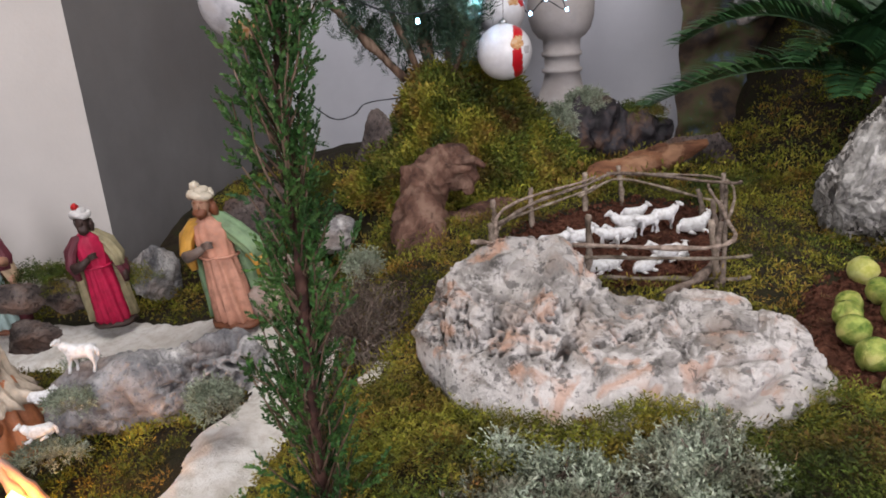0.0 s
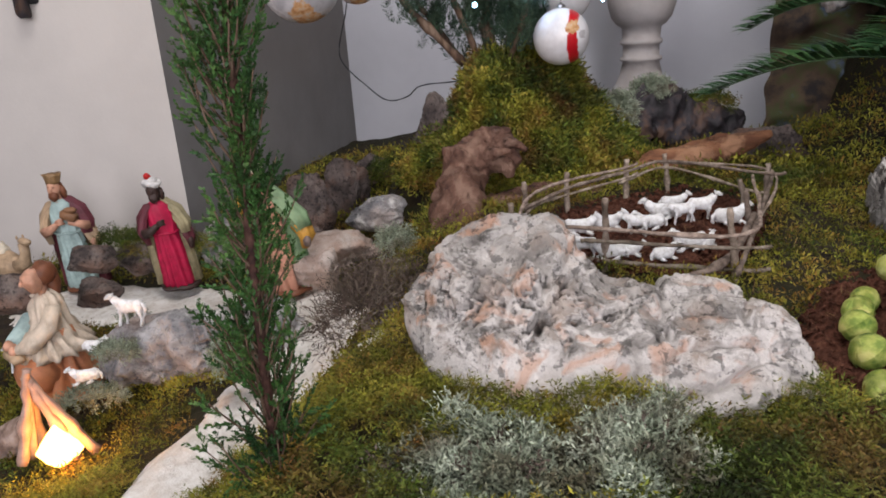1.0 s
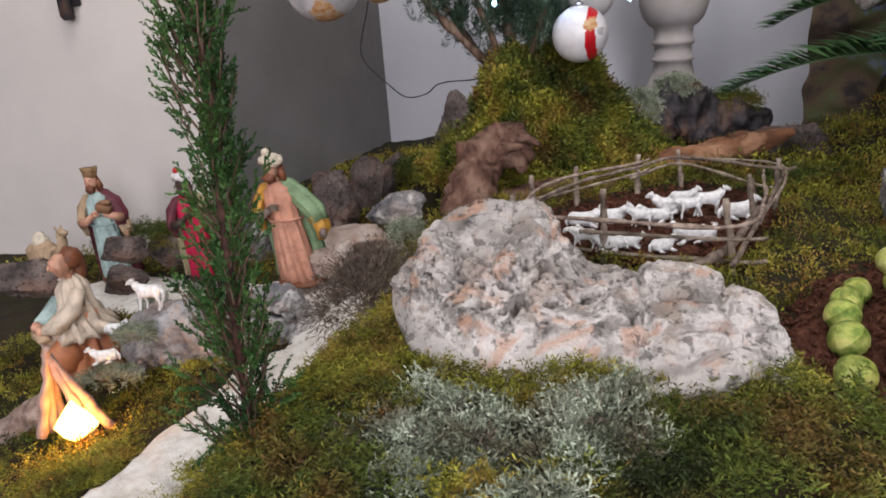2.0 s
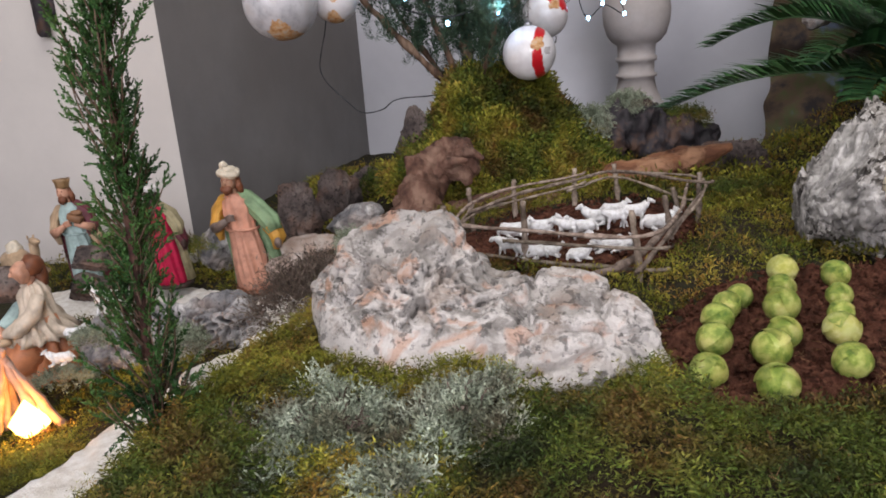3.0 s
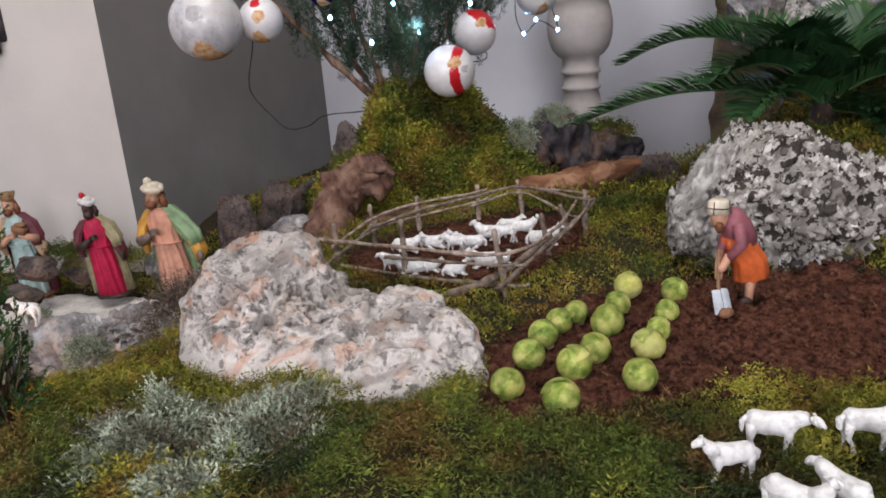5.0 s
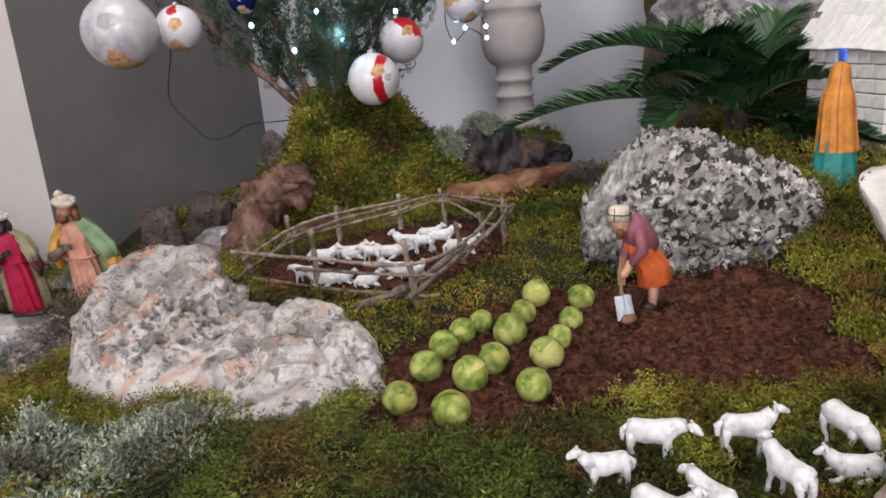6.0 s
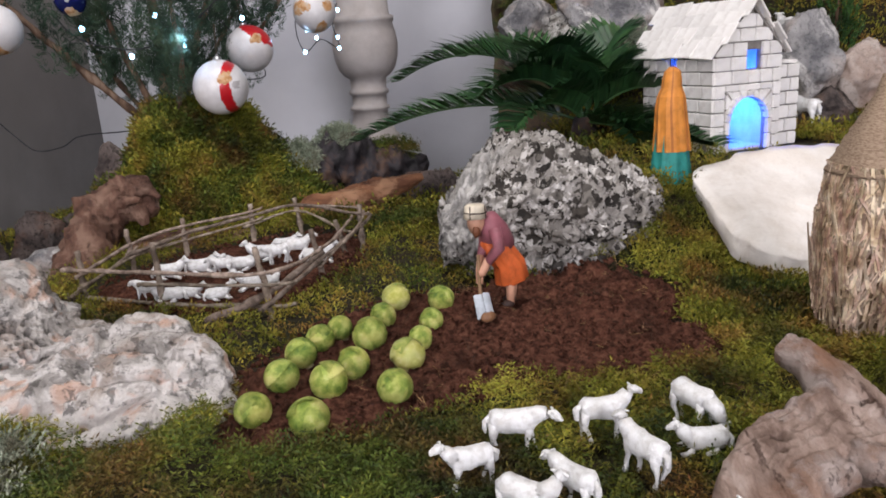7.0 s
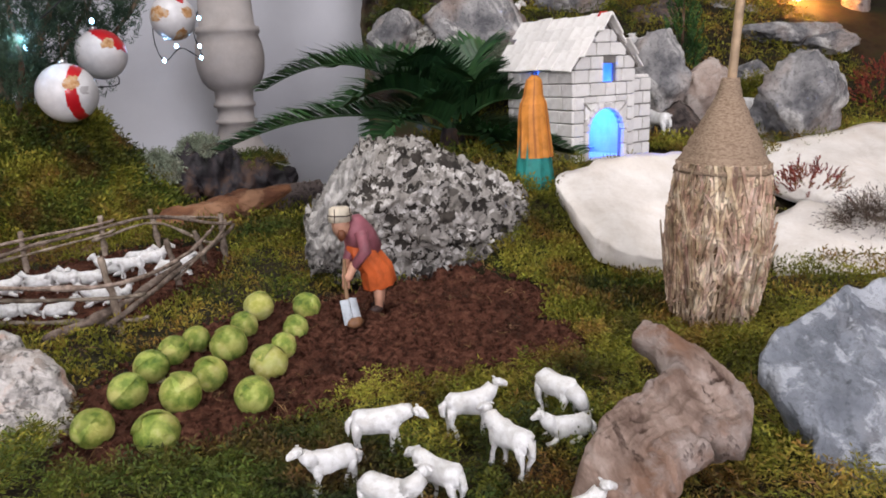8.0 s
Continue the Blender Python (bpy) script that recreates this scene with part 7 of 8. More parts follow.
# the arch stones round the door
for k in range(11):
    a0 = math.pi * k / 11 + 0.02
    a1 = math.pi * (k + 1) / 11 - 0.02
    g = Geo()
    q = [(r * math.cos(a), yy, r * math.sin(a)) for yy in (-0.007, 0.004) for r, a in ((0.039, a0), (0.0485, a0), (0.0485, a1), (0.039, a1))]
    g.add(q, [(0, 1, 2, 3), (7, 6, 5, 4), (0, 4, 5, 1), (1, 5, 6, 2), (2, 6, 7, 3), (3, 7, 4, 0)])
    part("arch_stone", g, STONE_W, gable, smooth=False, at=pose(0.07, 0, 0.052))
for sx in (-1, 1):
    for k in range(2):
        block(gable, (0.07 + sx * 0.0437, -0.0025, 0.013 + 0.026 * k), (0.0095, 0.009, 0.0245))
# stones that fill the corners beside the arch
for k in range(8):
    a0, a1 = math.pi * k / 8 + 0.03, math.pi * (k + 1) / 8 - 0.03
    q = []
    for yy in (-0.005, 0.003):
        for a, out in ((a0, False), (a0, True), (a1, True), (a1, False)):
            far = min(0.0475 / max(abs(math.cos(a)), 1e-3), 0.0485 / max(abs(math.sin(a)), 1e-3))
            r = max(far, 0.0495) if out else 0.0492
            q.append((r * math.cos(a), yy, r * math.sin(a)))
    g = Geo()
    g.add(q, [(0, 1, 2, 3), (7, 6, 5, 4), (0, 4, 5, 1), (1, 5, 6, 2), (2, 6, 7, 3), (3, 7, 4, 0)])
    part("corner_stone", g, STONE_W, gable, smooth=False, at=pose(0.07, 0, 0.052))
# the lower wing
g = Geo()
g.box((HX + 0.026, 0.06, 0.069), (0.05, 0.1, 0.138))
wing = part("wing_wall", g, MORTAR, house, smooth=False)
for r in range(6):
    x = HX + 0.002
    for w in ((0.022, 0.028) if r % 2 else (0.03, 0.02)):
        block(wing, (x + w / 2, 0.008, (r + 0.5) * 0.0232), (w - 0.0022, 0.008, 0.0208))
        x += w
    block(wing, (HX + 0.026, 0.06, 0.142), (0.05, 0.1, 0.006)) if r == 5 else None
# stone shingles on both slopes
slope = math.atan2(HA - HZ, HX / 2)
length = math.hypot(HA - HZ, HX / 2) + 0.014
for sd in (-1, 1):
    g = Geo()
    mid = ((HX / 2 + sd * (HX / 4 + 0.004)), HD / 2, (HZ + HA) / 2 - 0.002)
    base = Matrix.Translation(mid) @ (Matrix.Rotation(sd * slope, 4, "Y"))
    g.box((0, 0, 0), (length, HD + 0.012, 0.005), bevel=0.001)
    roof = part("roof", g, MORTAR, house, smooth=False, at=base)
    for r in range(4):
        y = -HD / 2 - 0.012 - 0.01 * (r % 2)
        while y < HD / 2 + 0.004:
            w = rb.uniform(0.042, 0.066)
            g = Geo()
            g.box((0, 0, 0), (length / 4 + 0.01 + rb.uniform(-0.003, 0.005), w - 0.001, 0.0035), bevel=0.001)
            u = length / 2 - (r + 0.5) * length / 4
            part("shingle", g, STONE_W, roof, smooth=False, at=pose(sd * u, y + w / 2, 0.0045 + rb.uniform(0, 0.0018), rb.uniform(-2, 2), sd * 5 + rb.uniform(-2, 2), rb.uniform(-4, 4)))
            y += w
g = Geo()
g.ball((0, 0, 0), 0.006, 12, 0)
lampm = glow("blue_bulb", (0.05, 0.15, 1.0), 25)
hm = house.matrix_basis
part("bulb", g, lampm, house, "small blue bulb", at=pose(0.045, 0.09, 0.07))
point_lamp("house_light", hm @ Vector((0.066, 0.07, 0.085)), 2.0, (0.02, 0.12, 1.0), 0.012)
g = Geo()
g.ball((0, 0, 0.006), (0.012, 0.008, 0.007), 12, 0, lump=0.4)
tagged(part("red_flower", g, C["red"], at=hm @ pose(HX / 2 + 0.006, 0.01, HA + 0.003)), "small red flower lying on the roof ridge", "flower")

# ---- the straw stook ----
STRAW = surf("straw", [(0.27, 0.17, 0.11), (0.45, 0.325, 0.225), (0.64, 0.52, 0.4)], 50, 0.7, 0, island=0.45)
BURLAP = surf("burlap", [(0.22, 0.15, 0.1), (0.32, 0.23, 0.16), (0.4, 0.3, 0.21)], 260, 0.9, 0.8, 2, stretch=(1, 1, 3), bump_dist=0.002)
STOOK = (1.010, 0.673, -0.002)
stook = thing("straw_stook", pose(STOOK[0], STOOK[1], STOOK[2], 0, 2, 0), "bundle of straw with a burlap cone and a stick", "straw bundle")


def stook_r(z):
    return np.interp(z, [0, 0.02, 0.06, 0.11, 0.15, 0.178], [0.038, 0.046, 0.052, 0.053, 0.049, 0.043])


g = Geo()
g.loft([ell(0, 0, z, float(stook_r(z)) * 0.93, float(stook_r(z)) * 0.93, 32, 0.03, 9) for z in np.linspace(0.002, 0.176, 14)])
# core coloured dark to give the gaps between the straws their shade
part("core", g, surf("shaded_straw_core", [(0.08, 0.045, 0.025), (0.2, 0.13, 0.075), (0.34, 0.24, 0.15)], 90, 0.85, 0.8, 4, stretch=(1, 1, 0.2)), stook)
rs = np.random.RandomState(3)
n = 1500
z0, a = rs.uniform(0.0, 0.165, n), rs.uniform(0, 6.283, n)
ln, sl = rs.uniform(0.05, 0.15, n), np.where(rs.uniform(size=n) > 0.45, rs.normal(0, 0.75, n), rs.normal(0, 0.25, n))
pa = np.stack([np.cos(a) * stook_r(z0), np.sin(a) * stook_r(z0), z0], 1)
z1 = np.clip(z0 + ln * np.cos(sl), 0, 0.178)
a2 = a + ln * np.sin(sl) / 0.058
bulge = 1.0 + rs.uniform(0, 0.05, n) + 0.07 * (rs.uniform(size=n) > 0.95)
pb = np.stack([np.cos(a2) * stook_r(z1) * bulge, np.sin(a2) * stook_r(z1) * bulge, z1], 1)
w = np.stack([-np.sin(a), np.cos(a), np.zeros(n)], 1) * rs.uniform(0.0007, 0.0016, n)[:, None] + np.stack([np.cos(a), np.sin(a), np.zeros(n)], 1) * 0.0003
o = np.stack([np.cos(a), np.sin(a), np.zeros(n)], 1) * 0.0009
v = np.stack([pa - w + o, pa + w + o, pb + w + o, pb - w + o, pa - w - o * 0.4, pa + w - o * 0.4, pb + w - o * 0.4, pb - w - o * 0.4], 1).reshape(-1, 3)
k = np.arange(n)[:, None] * 8
f = np.concatenate([k + np.array(q)[None] for q in ((0, 1, 2, 3), (0, 4, 5, 1), (2, 6, 7, 3), (1, 5, 6, 2), (0, 3, 7, 4))])
st = new("straw", mesh_of("straw", v, f, [STRAW], smooth=False))
st.parent = stook
tagged(st, "crossed loose golden straws", kind="stuff")
g = Geo()
zz = np.linspace(0.168, 0.262, 26)
g.loft([ell(0, 0, z, r, r, 28, 0.02, 5, z * 40) for z, r in ((float(z), float(np.interp(z, [0.168, 0.2, 0.225, 0.243, 0.262], [0.049, 0.035, 0.022, 0.013, 0.0085])) * (1 + 0.025 * math.sin(i * 2.4))) for i, z in enumerate(zz))])
part("burlap_cone", g, BURLAP, stook, "brown burlap wound into a cone")
g = Geo()
g.tube([(0, 0, 0.2), (0.003, 0.002, 0.27), (0.0065, 0.005, 0.335), (0.010, 0.008, 0.4)], [0.0046, 0.0045, 0.0043, 0.0042], 14)
part("stick", g, C["tan"], stook, "peeled pale stick")
g = Geo()
g.loft([ell(0, 0, z, r, r, 28) for z, r in ((-0.006, 0.04), (0.003, 0.043), (0.005, 0.036))])
part("base", g, surf("green_plastic", [(0.1, 0.35, 0.14), (0.14, 0.42, 0.18)], 30, 0.3, 0.1), stook, "green plastic base")

# ---- plants ----
def frond(name, crown, mid, tip, count, width, seed):
    """A palm frond: a curved rib with two rows of narrow leaflets."""
    r = np.random.RandomState(seed)
    c, m, t = (np.array(p, float) for p in (crown, mid, tip))
    m = 2 * m - (c + t) / 2
    g = Geo()
    rib = [(1 - s) ** 2 * c + 2 * s * (1 - s) * m + s * s * t - c for s in np.linspace(0, 1, 24)]
    g.tube([tuple(p) for p in rib], [0.0035 * (1 - 0.8 * i / 23) for i in range(24)], 6)
    lv = []
    for i in range(count):
        s = 0.12 + 0.88 * i / (count - 1)
        p = (1 - s) ** 2 * c + 2 * s * (1 - s) * m + s * s * t - c
        d = unit(2 * (1 - s) * (m - c) + 2 * s * (t - m))
        side = unit(np.cross(d, (0, 0, 1)))
        upv = np.cross(side, d)
        ln = width * (0.35 + 0.65 * math.sin(math.pi * min(1, 0.25 + s * 0.72)))
        for sg in (-1, 1):
            w = unit(sg * side * 0.65 + d * 0.6 + upv * 0.45 + r.normal(0, 0.06, 3))
            q = p + w * ln * 0.55
            w2 = unit(w + np.array((0, 0, -0.35)))
            n1 = unit(np.cross(w, upv)) * 0.0036
            lv += [p - n1 * 0.7, p + n1 * 0.7, q + n1, q - n1, q - n1, q + n1, q + w2 * ln * 0.45 + n1 * 0.15, q + w2 * ln * 0.45 - n1 * 0.15]
    for i in range(0, len(lv), 4):
        g.add(lv[i:i + 4], [(0, 1, 2, 3)], 0)
    return g


palm = thing("sago_palm", pose(*(0.879, 1.416, 0.154)), "dark green sago palm with arching feathery fronds", "palm")
PC = (0.879, 1.416, 0.154)
for i, (md, tp) in enumerate((((0.660, 1.435, 0.197), (0.433, 1.440, 0.142)), ((0.716, 1.511, 0.288), (0.520, 1.536, 0.250)), ((0.792, 1.569, 0.284), (0.665, 1.645, 0.289)), ((0.933, 1.490, 0.278), (0.995, 1.540, 0.310)), ((0.940, 1.299, 0.150), (1.044, 1.170, 0.126)), ((0.975, 1.471, 0.231), (0.999, 1.469, 0.241)), ((0.788, 1.381, 0.241), (0.666, 1.314, 0.219)), ((0.932, 1.355, 0.156), (0.945, 1.241, 0.130)), ((0.835, 1.398, 0.260), (0.760, 1.313, 0.283)), ((0.90, 1.36, 0.235), (0.90, 1.27, 0.25)), ((0.96, 1.37, 0.215), (1.03, 1.30, 0.2)), ((0.80, 1.34, 0.2), (0.72, 1.25, 0.165)))):
    part("frond", frond("frond", PC, md, tp, 80, 0.1, i), M["frond"], palm)
g = Geo()
g.tube([(0, 0, -0.22), (0, 0, -0.08), (0, 0, 0.01)], [0.035, 0.04, 0.02], 14)
part("trunk", g, M["burntwood"], palm)
palm2 = thing("sago_palm", pose(*(1.158, 2.312, 0.377)), "dark palm in the shade high on the slope", "palm")
PC2 = (1.158, 2.312, 0.377)
for i, (md, tp) in enumerate((((1.009, 2.362, 0.469), (0.838, 2.279, 0.434)), ((1.083, 2.361, 0.518), (0.946, 2.396, 0.558)), ((1.254, 2.320, 0.477), (1.358, 2.193, 0.463)), ((1.145, 2.242, 0.504), (1.117, 2.264, 0.572)), ((1.056, 2.242, 0.442), (0.951, 2.143, 0.391)), ((1.224, 2.339, 0.530), (1.315, 2.335, 0.578)))):
    part("frond", frond("frond", PC2, md, tp, 40, 0.1, 40 + i), M["frond"], palm2)

# the cypress sapling near the viewer
SAP = (-0.0628, 0.440, -0.065)
sap = thing("cypress_sapling", pose(*SAP), "slender green cypress sapling with a reddish stem", "sapling")
stem = [(0.0, 0, 0), (0.0035, 0.002, 0.08), (0.0045, 0.004, 0.17), (0.009, 0.006, 0.26), (0.011, 0.009, 0.36), (0.016, 0.011, 0.47), (0.018, 0.013, 0.55)]
part("stem", rough_twig(stem, 0.005, 0.0024, 3), surf("red_bark", [(0.025, 0.012, 0.01), (0.06, 0.027, 0.02), (0.1, 0.05, 0.036)], 80, 0.8, 0.5), sap)
rs = np.random.RandomState(12)
at, up, sz = [], [], []
tw = Geo()
for k in range(190):
    h = 0.01 + 0.51 * k / 190
    i = min(5, int(np.searchsorted([s[2] for s in stem], h) - 1))
    s0, s1 = np.array(stem[i]), np.array(stem[i + 1])
    p = s0 + (s1 - s0) * (h - s0[2]) / (s1[2] - s0[2])
    a = rs.uniform(0, 6.283)
    ln = rs.uniform(0.03, 0.075) * (1.25 if h < 0.2 else 1.0) * (1.0 if h < 0.35 else max(0.3, 1 - (h - 0.35) / 0.25))
    d = unit(np.array((math.cos(a) * 0.62, math.sin(a) * 0.62, 0.9)))
    q = [p]
    for j in range(5):
        d = unit(d + np.array((0, 0, 0.12)) + rs.normal(0, 0.1, 3))
        q.append(q[-1] + d * ln / 5)
        for b in range(0 if j == 0 and h < 0.4 else 2):
            at.append(q[-1] - d * 0.006)
            up.append(d + rs.normal(0, 0.4, 3))
            sz.append(rs.uniform(0.011, 0.026))
    tw.tube([tuple(x) for x in q], [0.0011, 0.001, 0.0009, 0.0008, 0.0006, 0.0005], 5)
tagged(part("twig", tw, M["bark"], sap), kind="stuff")
cr = leaves("foliage", "spray", at, up, sz, [M["conifer"]], 14, parent=sap)
tagged(cr, "fine green scale leaves", kind="stuff")


def young_tree(at, h, r, seed, label):
    ob = thing("conifer_sapling", pose(*at), label, "sapling")
    rs = np.random.RandomState(seed)
    g = Geo()
    g.tube([(0, 0, -0.05), (0, 0, h)], [0.005, 0.002], 8)
    part("stem", g, M["bark"], ob)
    hh = rs.uniform(0, 1, 260)
    a = rs.uniform(0, 6.283, 260)
    rr = r * (1.05 - hh) * rs.uniform(0.3, 1, 260)
    p = np.stack([np.cos(a) * rr, np.sin(a) * rr, hh * h], 1)
    cr = leaves("foliage", "spray", p, np.stack([np.cos(a) * 0.5, np.sin(a) * 0.5, np.ones(260)], 1), rs.uniform(0.025, 0.045, 260), [M["conifer"]], seed, parent=ob)
    tagged(cr, kind="stuff")


young_tree((1.534, 1.732, 0.214), 0.28, 0.06, 21, "small dark green conifer behind the house")
RED_LEAF = surf("red_shrub_leaf", [(0.12, 0.02, 0.015), (0.24, 0.05, 0.03), (0.16, 0.11, 0.04)], 25, 0.6, 0, island=0.4)
clump("red_shrub", "spray", (1.327, 0.949, 0.074), (0.06, 0.04, 0.045), 110, 0.02, RED_LEAF, 91, "low shrub with red berries and leaves", "shrub")
clump("red_shrub", "spray", (1.910, 1.492, 0.151), (0.06, 0.05, 0.11), 110, 0.035, RED_LEAF, 92, "dark red shrub on the slope", "shrub")
clump("dry_scrub", "scrub", (1.377, 0.878, 0.037), (0.05, 0.03, 0.03), 40, 0.03, M["scrub"], 93, "dry scrub on the pale slab", "shrub")
clump("grey_lichen", "lichen", (1.485, 1.354, 0.132), (0.04, 0.03, 0.03), 80, 0.025, M["lichen"], 94, "grey lichen among the rocks", "lichen")

# ---- the ornament tree on the mound ----
tree = thing("ornament_tree", pose(MOUND[0], MOUND[1], 0.2), "pine branches set in the mound as an ornament tree", "tree")
TB = (MOUND[0], MOUND[1], 0.2)
rs = np.random.RandomState(33)
at, up, sz = [], [], []
for i, (path, r0) in enumerate((([(-0.043, 1.560, 0.215), (-0.130, 1.530, 0.315), (-0.182, 1.498, 0.385), (-0.237, 1.475, 0.453), (-0.288, 1.436, 0.533)], 0.0085),
                                ([(0.007, 1.608, 0.201), (-0.003, 1.660, 0.314), (-0.027, 1.714, 0.444), (-0.050, 1.777, 0.603)], 0.014),
                                ([(0.039, 1.613, 0.198), (0.062, 1.654, 0.322), (0.097, 1.693, 0.433), (0.126, 1.734, 0.557)], 0.009),
                                ([(0.050, 1.666, 0.192), (0.106, 1.758, 0.290), (0.194, 1.862, 0.404), (0.267, 1.906, 0.508)], 0.007),
                                ([(-0.012, 1.588, 0.217), (-0.058, 1.591, 0.333), (-0.086, 1.590, 0.420), (-0.124, 1.590, 0.519)], 0.007),
                                ([(0.052, 1.537, 0.218), (0.089, 1.494, 0.302), (0.095, 1.465, 0.381), (0.099, 1.449, 0.467)], 0.006),
                                ([(0.030, 1.667, 0.207), (0.085, 1.745, 0.332), (0.137, 1.806, 0.434), (0.180, 1.845, 0.537)], 0.006),
                                ([(-0.045, 1.621, 0.209), (-0.120, 1.664, 0.296), (-0.197, 1.713, 0.406), (-0.258, 1.755, 0.517)], 0.006))):
    pts = [tuple(Vector(p) - Vector(TB)) for p in path]
    part("branch", rough_twig(pts, r0, r0 * 0.6, 100 + i), M["bark"], tree)
    for k in range(62 if i else 34):
        t = rs.uniform(0.08, 1) ** 0.9 * (len(pts) - 1)
        j = min(len(pts) - 2, int(t))
        p = np.array(pts[j]) + (np.array(pts[j + 1]) - np.array(pts[j])) * (t - j)
        p = p + rs.normal(0, 0.022, 3)
        if i == 0 and rs.uniform() < 0.35:
            continue
        for b in range(3):
            at.append(p + np.array((0, 0, 0.012 * b)) + rs.normal(0, 0.006, 3))
            up.append(np.array((rs.normal(0, 0.35), rs.normal(0, 0.35), 1)))
            sz.append(rs.uniform(0.032, 0.062))
cr = leaves("needles", "needles", at, up, sz, [M["pine"]], 34, parent=tree)
tagged(cr, "dark green pine needles", kind="stuff")

# ---- baubles ----
BALLW = surf("white_bauble", [(0.6, 0.59, 0.6), (0.72, 0.71, 0.72)], 30, 0.35, 0.15, 8, ((0.5, 0.48, 0.47), 25), 0.35, coat=0.3)
BALLR = surf("red_band", [(0.4, 0.008, 0.015), (0.5, 0.015, 0.02)], 30, 0.35, 0.1, coat=0.3)
BALLG = surf("gold_patch", [(0.35, 0.16, 0.06), (0.55, 0.33, 0.16), (0.5, 0.42, 0.34)], 90, 0.4, 0.2)
BALLS = surf("grey_patch", [(0.3, 0.29, 0.3), (0.45, 0.43, 0.43)], 60, 0.4, 0.2)
BALLS2 = surf("silver_grey_bauble", [(0.36, 0.36, 0.38), (0.52, 0.52, 0.54), (0.6, 0.6, 0.61)], 14, 0.3, 0.15, 8, ((0.38, 0.33, 0.3), 16), 0.5, coat=0.3)
BLUE = surf("dark_blue_bauble", [(0.004, 0.008, 0.05), (0.008, 0.012, 0.09)], 30, 0.12, 0)
CAPM = surf("silver_cap", [(0.5, 0.5, 0.5), (0.6, 0.6, 0.6)], 60, 0.3, 0.1, metal=1.0)


def bauble(at, r, style, label, turn=(0, 0, 0)):
    ob = thing("bauble", pose(*at, *turn), label, "bauble", "baubles on the tree")
    n = 120
    g = Geo()
    g.ball((0, 0, 0), r, n, 0)
    g2 = Geo()
    pts = np.array([np.mean([g.v[i] for i in f], 0) for f in g.f]) / r
    nz = fbm(pts * 4 + at[0] * 10, 3, 5) * 0.12
    x, y, z = pts.T
    m = np.zeros(len(pts), int)
    if style == "band":
        m[(x + nz * 0.6 - 0.12 * z * z > 0.22) & (x + nz * 0.6 - 0.12 * z * z < 0.55) & (y < 0.6)] = 1
        m[(np.hypot(x - 0.42, z - 0.35) + nz < 0.24) & (y < 0)] = 2
        m[(np.hypot(x - 0.75, z - 0.1) + nz < 0.13) & (y < 0)] = 3
    elif style == "cap":
        m[(x * 0.7 + z * 0.75 + nz > 0.62)] = 1
        m[(np.hypot(x - 0.55, z - 0.3) + nz < 0.22) & (y < 0)] = 2
    elif style == "faces":
        m[(np.hypot(x - 0.3, z - 0.15) + nz < 0.26) & (y < 0)] = 2
        m[(np.hypot(x - 0.1, z + 0.8) + nz < 0.3) & (y < 0)] = 2
        m[(np.hypot(x + 0.85, z - 0.1) + nz * 2 < 0.3) & (y < 0)] = 2
        m[(np.hypot(x - 0.15, z - 0.75) + nz < 0.2) & (y < 0)] = 1
    else:
        m[(np.hypot(x - 0.15, z - 0.2) + nz * 2 < 0.28) & (y < 0)] = 3
        m[(np.hypot(x - 0.2, z + 0.85) + nz < 0.34)] = 2
        m[(np.hypot(x + 0.7, z - 0.1) + nz < 0.15) & (y < 0)] = 3
    g.m = m.tolist()
    part("ball", g, [BLUE if style == "blue" else BALLS2 if style == "grey" else BALLW, BALLR, BALLG, BALLS], ob)
    g2.loft([[(q * math.cos(a), q * math.sin(a), zz) for a in (6.283 * k / 16 for k in range(16))] for zz, q in ((r * 0.985, r * 0.16), (r * 1.1, r * 0.15), (r * 1.11, r * 0.08), (r * 1.2, r * 0.03))])
    part("cap", g2, CAPM, ob, "silver cap")
    g2 = Geo()
    g2.tube([(0, 0, r * 1.15), (0.002, 0.003, r * 1.15 + 0.06)], 0.0007, 5)
    part("thread", g2, M["bark"], ob)
    return ob


bauble((0.160, 1.498, 0.261), 0.0545, "band", "white bauble with a red band on the mound")
bauble((0.173, 1.735, 0.336), 0.053, "cap", "white bauble with a red top", (0, -10, 0))
bauble((-0.307, 1.345, 0.394), 0.073, "grey", "large white bauble with worn grey pictures")
bauble((-0.222, 1.42, 0.394), 0.046, "faces", "white bauble with brown and gold pictures")
bauble((0.309, 1.879, 0.418), 0.052, "faces", "white bauble beside the string of lights", (0, 0, 30))
bauble((-0.110, 1.498, 0.445), 0.03, "blue", "small dark blue shiny bauble")

# ---- string of lights and cables ----
WIRE = surf("dark_wire", [(0.012, 0.014, 0.016), (0.02, 0.022, 0.025)], 60, 0.5, 0)
LED = glow("cool_led", (0.3, 0.6, 1.0), 14)
lights = thing("string_lights", pose(*(0.081, 1.538, 0.348)), "dark wire with small cold white lights in the tree", "string lights")
LB = (0.081, 1.538, 0.348)


def wire(pts, r, seed):
    g = rough_twig([tuple(Vector(p) - Vector(LB)) for p in pts], r, r, seed, 6)
    return part("wire", g, WIRE, lights)


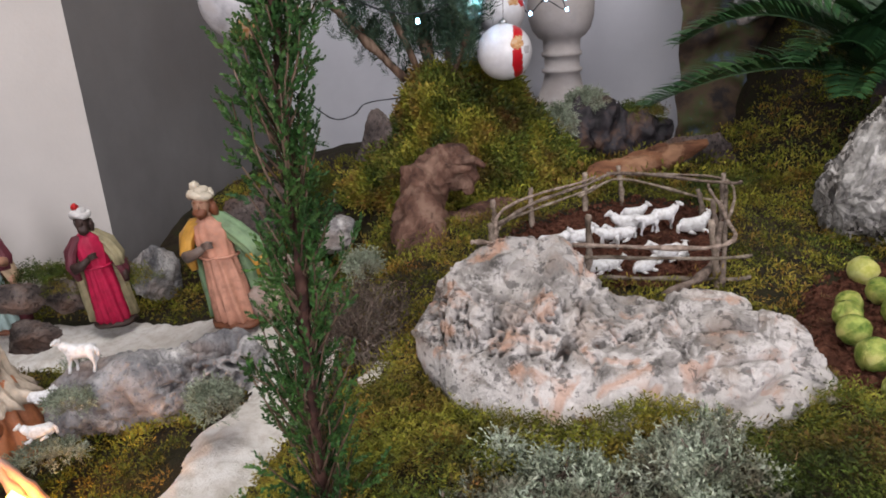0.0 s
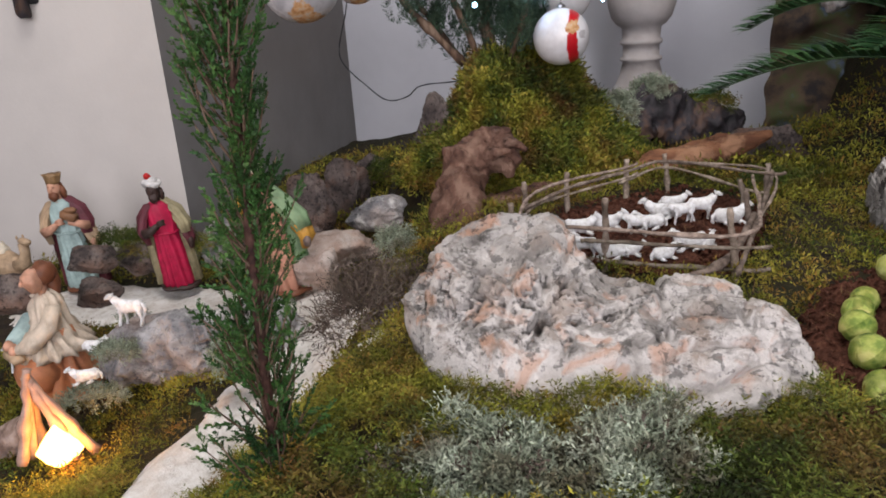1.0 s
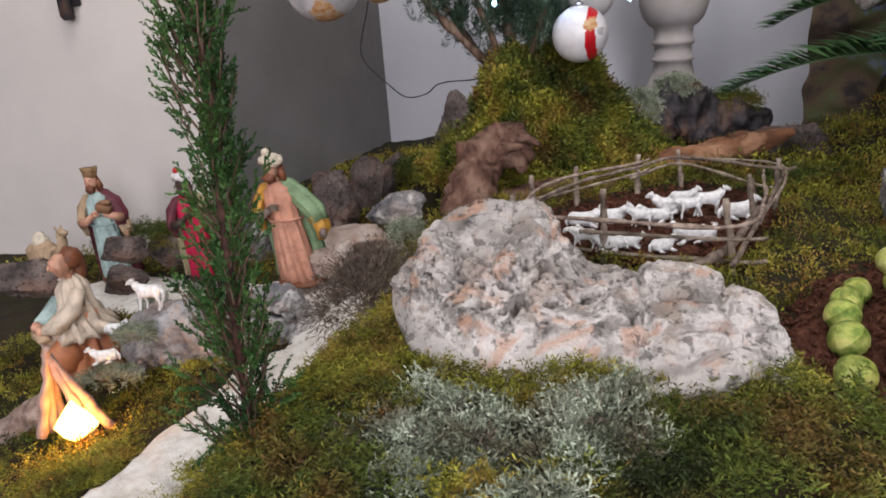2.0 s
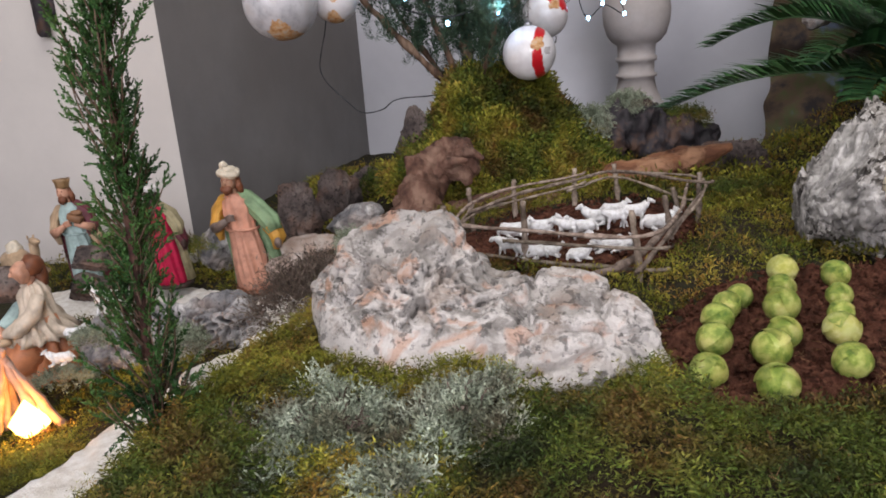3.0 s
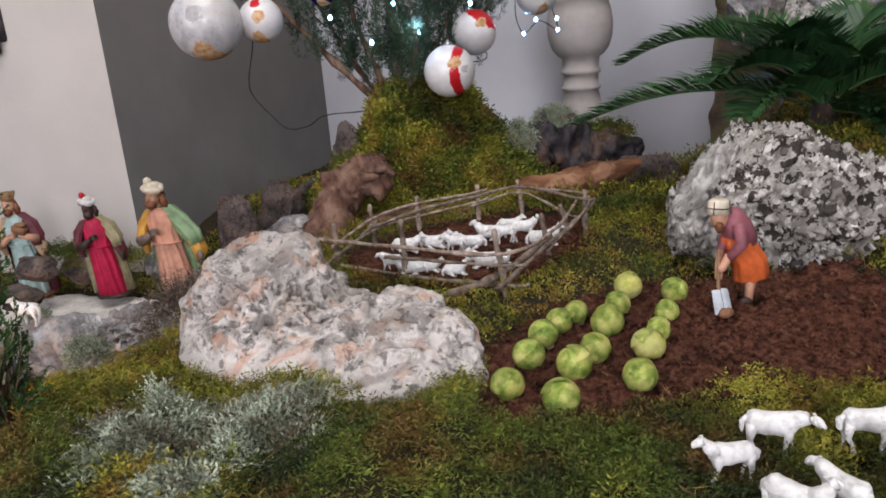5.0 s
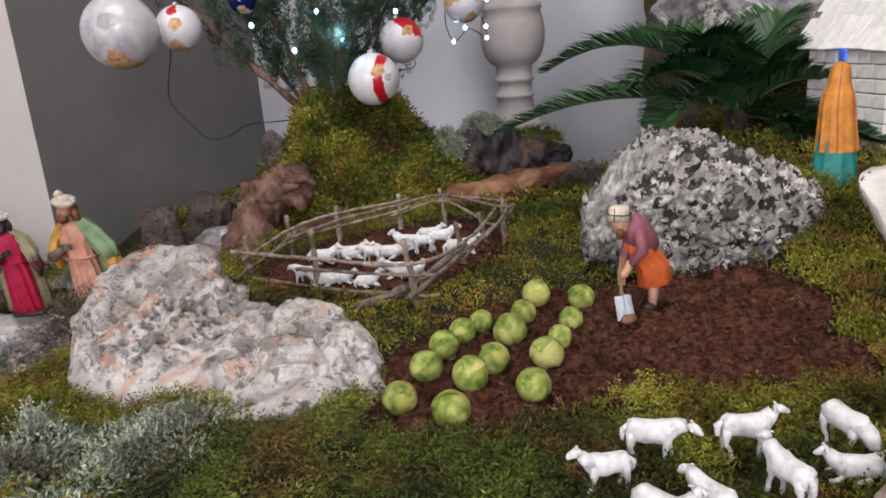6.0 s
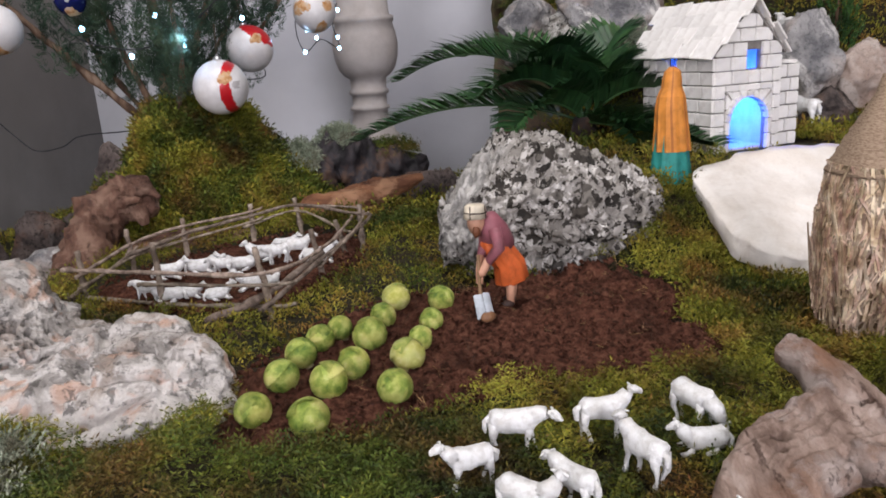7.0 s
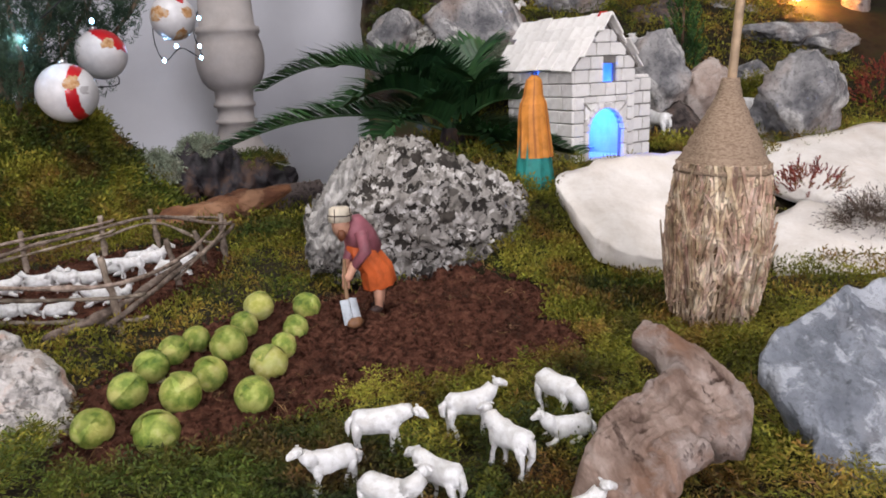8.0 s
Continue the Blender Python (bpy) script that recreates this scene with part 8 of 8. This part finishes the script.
wire([(-0.157, 1.514, 0.424), (-0.111, 1.508, 0.372), (-0.021, 1.517, 0.346), (0.045, 1.533, 0.356), (0.093, 1.550, 0.382), (0.155, 1.577, 0.436)], 0.0016, 1)
wire([(0.122, 1.689, 0.406), (0.194, 1.773, 0.283), (0.158, 1.709, 0.268)], 0.0014, 2)
wire([(0.237, 2.015, 0.412), (0.240, 2.002, 0.363), (0.262, 1.988, 0.323), (0.303, 1.989, 0.353), (0.352, 1.973, 0.328), (0.338, 1.991, 0.387), (0.352, 2.002, 0.442)], 0.0014, 3)
for i, p in enumerate(((-0.096, 1.495, 0.390), (-0.007, 1.495, 0.332), (0.095, 1.519, 0.347), (0.280, 1.927, 0.381), (0.300, 1.937, 0.356), (0.352, 1.959, 0.355), (0.263, 1.967, 0.323), (0.354, 1.952, 0.327), (0.356, 1.976, 0.423), (0.185, 1.647, 0.400), (-0.214, 1.538, 0.471), (0.027, 1.567, 0.411))):
    g = Geo()
    r = 0.0078 if i == 3 else 0.0046
    g.ball((0, 0, 0), (r, r, r * 1.25), 10, 0)
    bulb = part("bulb", g, LED, lights, "glowing cold white bulb", at=Matrix.Translation(Vector(p) - Vector(LB)))
point_lamp("string_light_glow", tuple((0.290, 1.861, 0.378)), 0.3, (0.4, 0.65, 1.0), 0.01)
point_lamp("string_light_glow_two", tuple((0.106, 1.461, 0.358)), 0.3, (0.4, 0.65, 1.0), 0.01)
cable = part("cable", rough_twig([(-0.235, 1.41, 0.4), (-0.245, 1.41, 0.34), (-0.27, 1.42, 0.27), (-0.262, 1.42, 0.235), (-0.215, 1.4, 0.195), (-0.174, 1.386, 0.168), (-0.14, 1.42, 0.17), (-0.12, 1.46, 0.185), (-0.06, 1.547, 0.182), (0.0, 1.57, 0.19)], 0.0013, 0.0013, 8, 6), WIRE)
tagged(cable, "thin dark cable hanging from the tree to the mound", "cable")
BR = (-1.042, 1.550, 0.413)
g = Geo()
g.box((0, 0, 0.05), (0.022, 0.026, 0.16), 0, bevel=0.004)
g.box((-0.012, 0.002, 0.055), (0.016, 0.02, 0.16), 0, bevel=0.004)
g.box((0.002, 0.018, 0.06), (0.05, 0.014, 0.12), 0, bevel=0.004)
tagged(part("wall_bracket", g, M["burntwood"], at=pose(BR[0], 1.56, BR[2] - 0.01)), "dark wooden bracket fixed to the cream wall", "bracket")

# ---- litter on the ground ----
def clod(seed):
    r = np.random.RandomState(seed)
    c = np.array([(a, b, d) for a in (-1, 1) for b in (-1, 1) for d in (-1, 1)], float) * 0.5 + r.normal(0, 0.14, (8, 3))
    return np.array([c[list(q)] for q in ((0, 1, 3, 2), (4, 6, 7, 5), (0, 4, 5, 1), (2, 3, 7, 6), (0, 2, 6, 4), (1, 5, 7, 3))])


TUFTS["clod"] = [clod(60 + i) for i in range(8)]
rs = np.random.RandomState(47)
for nm, x0, x1, y0, y1, shape, count, lb in (("soil_clods", 0.36, 0.9, 0.46, 0.93, SOIL, 5200, "loose crumbs of dark peat"), ("soil_clods", 0.06, 0.48, 0.85, 1.28, PEN, 2600, "loose crumbs of dark peat in the pen")):
    x, y = scatter(rs, count, x0, x1, y0, y1, lambda x, y: inside(x, y, shape))
    ob = leaves(nm, "clod", np.stack([x, y, ground_z(x, y) + 0.008 + 0.009 * wobble(x, y, 60, 5)], 1), rs.normal(size=(len(x), 3)), rs.uniform(0.001, 0.0042, len(x)) * np.where(rs.uniform(size=len(x)) > 0.96, 1.8, 1.0), [M["soil"]], 48)
    tagged(ob, lb, "soil", kind="stuff")
rs = np.random.RandomState(44)
x, y = scatter(rs, 900, 0.36, 0.9, 0.46, 0.93, lambda x, y: inside(x, y, SOIL))
d1 = leaves("soil_crumbs", "scrub", np.stack([x, y, ground_z(x, y) + 0.006], 1), rs.normal(size=(len(x), 3)) + np.array((0, 0, 0.2)), rs.uniform(0.003, 0.011, len(x)), [surf("peat_fibre", [(0.025, 0.012, 0.008), (0.06, 0.03, 0.018), (0.11, 0.06, 0.035)], 60, 0.9, 0, island=0.4)], 45)
tagged(d1, "crumbs and fibres of peat on the soil", "peat crumbs", kind="stuff")
x, y = scatter(rs, 500, -0.2, 1.1, 0.3, 1.1, lambda x, y: ~on_track(x, y))
d2 = leaves("dry_litter", "straw", np.stack([x, y, ground_z(x, y) + 0.008], 1), rs.normal(size=(len(x), 3)) * 0.3 + np.array((0, 0, 1)), rs.uniform(0.006, 0.02, len(x)), [surf("dry_straw", [(0.12, 0.06, 0.025), (0.24, 0.14, 0.06), (0.3, 0.2, 0.1)], 60, 0.8, 0, island=0.4)], 46)
tagged(d2, "scattered brown straw and dry moss", "litter", kind="stuff")
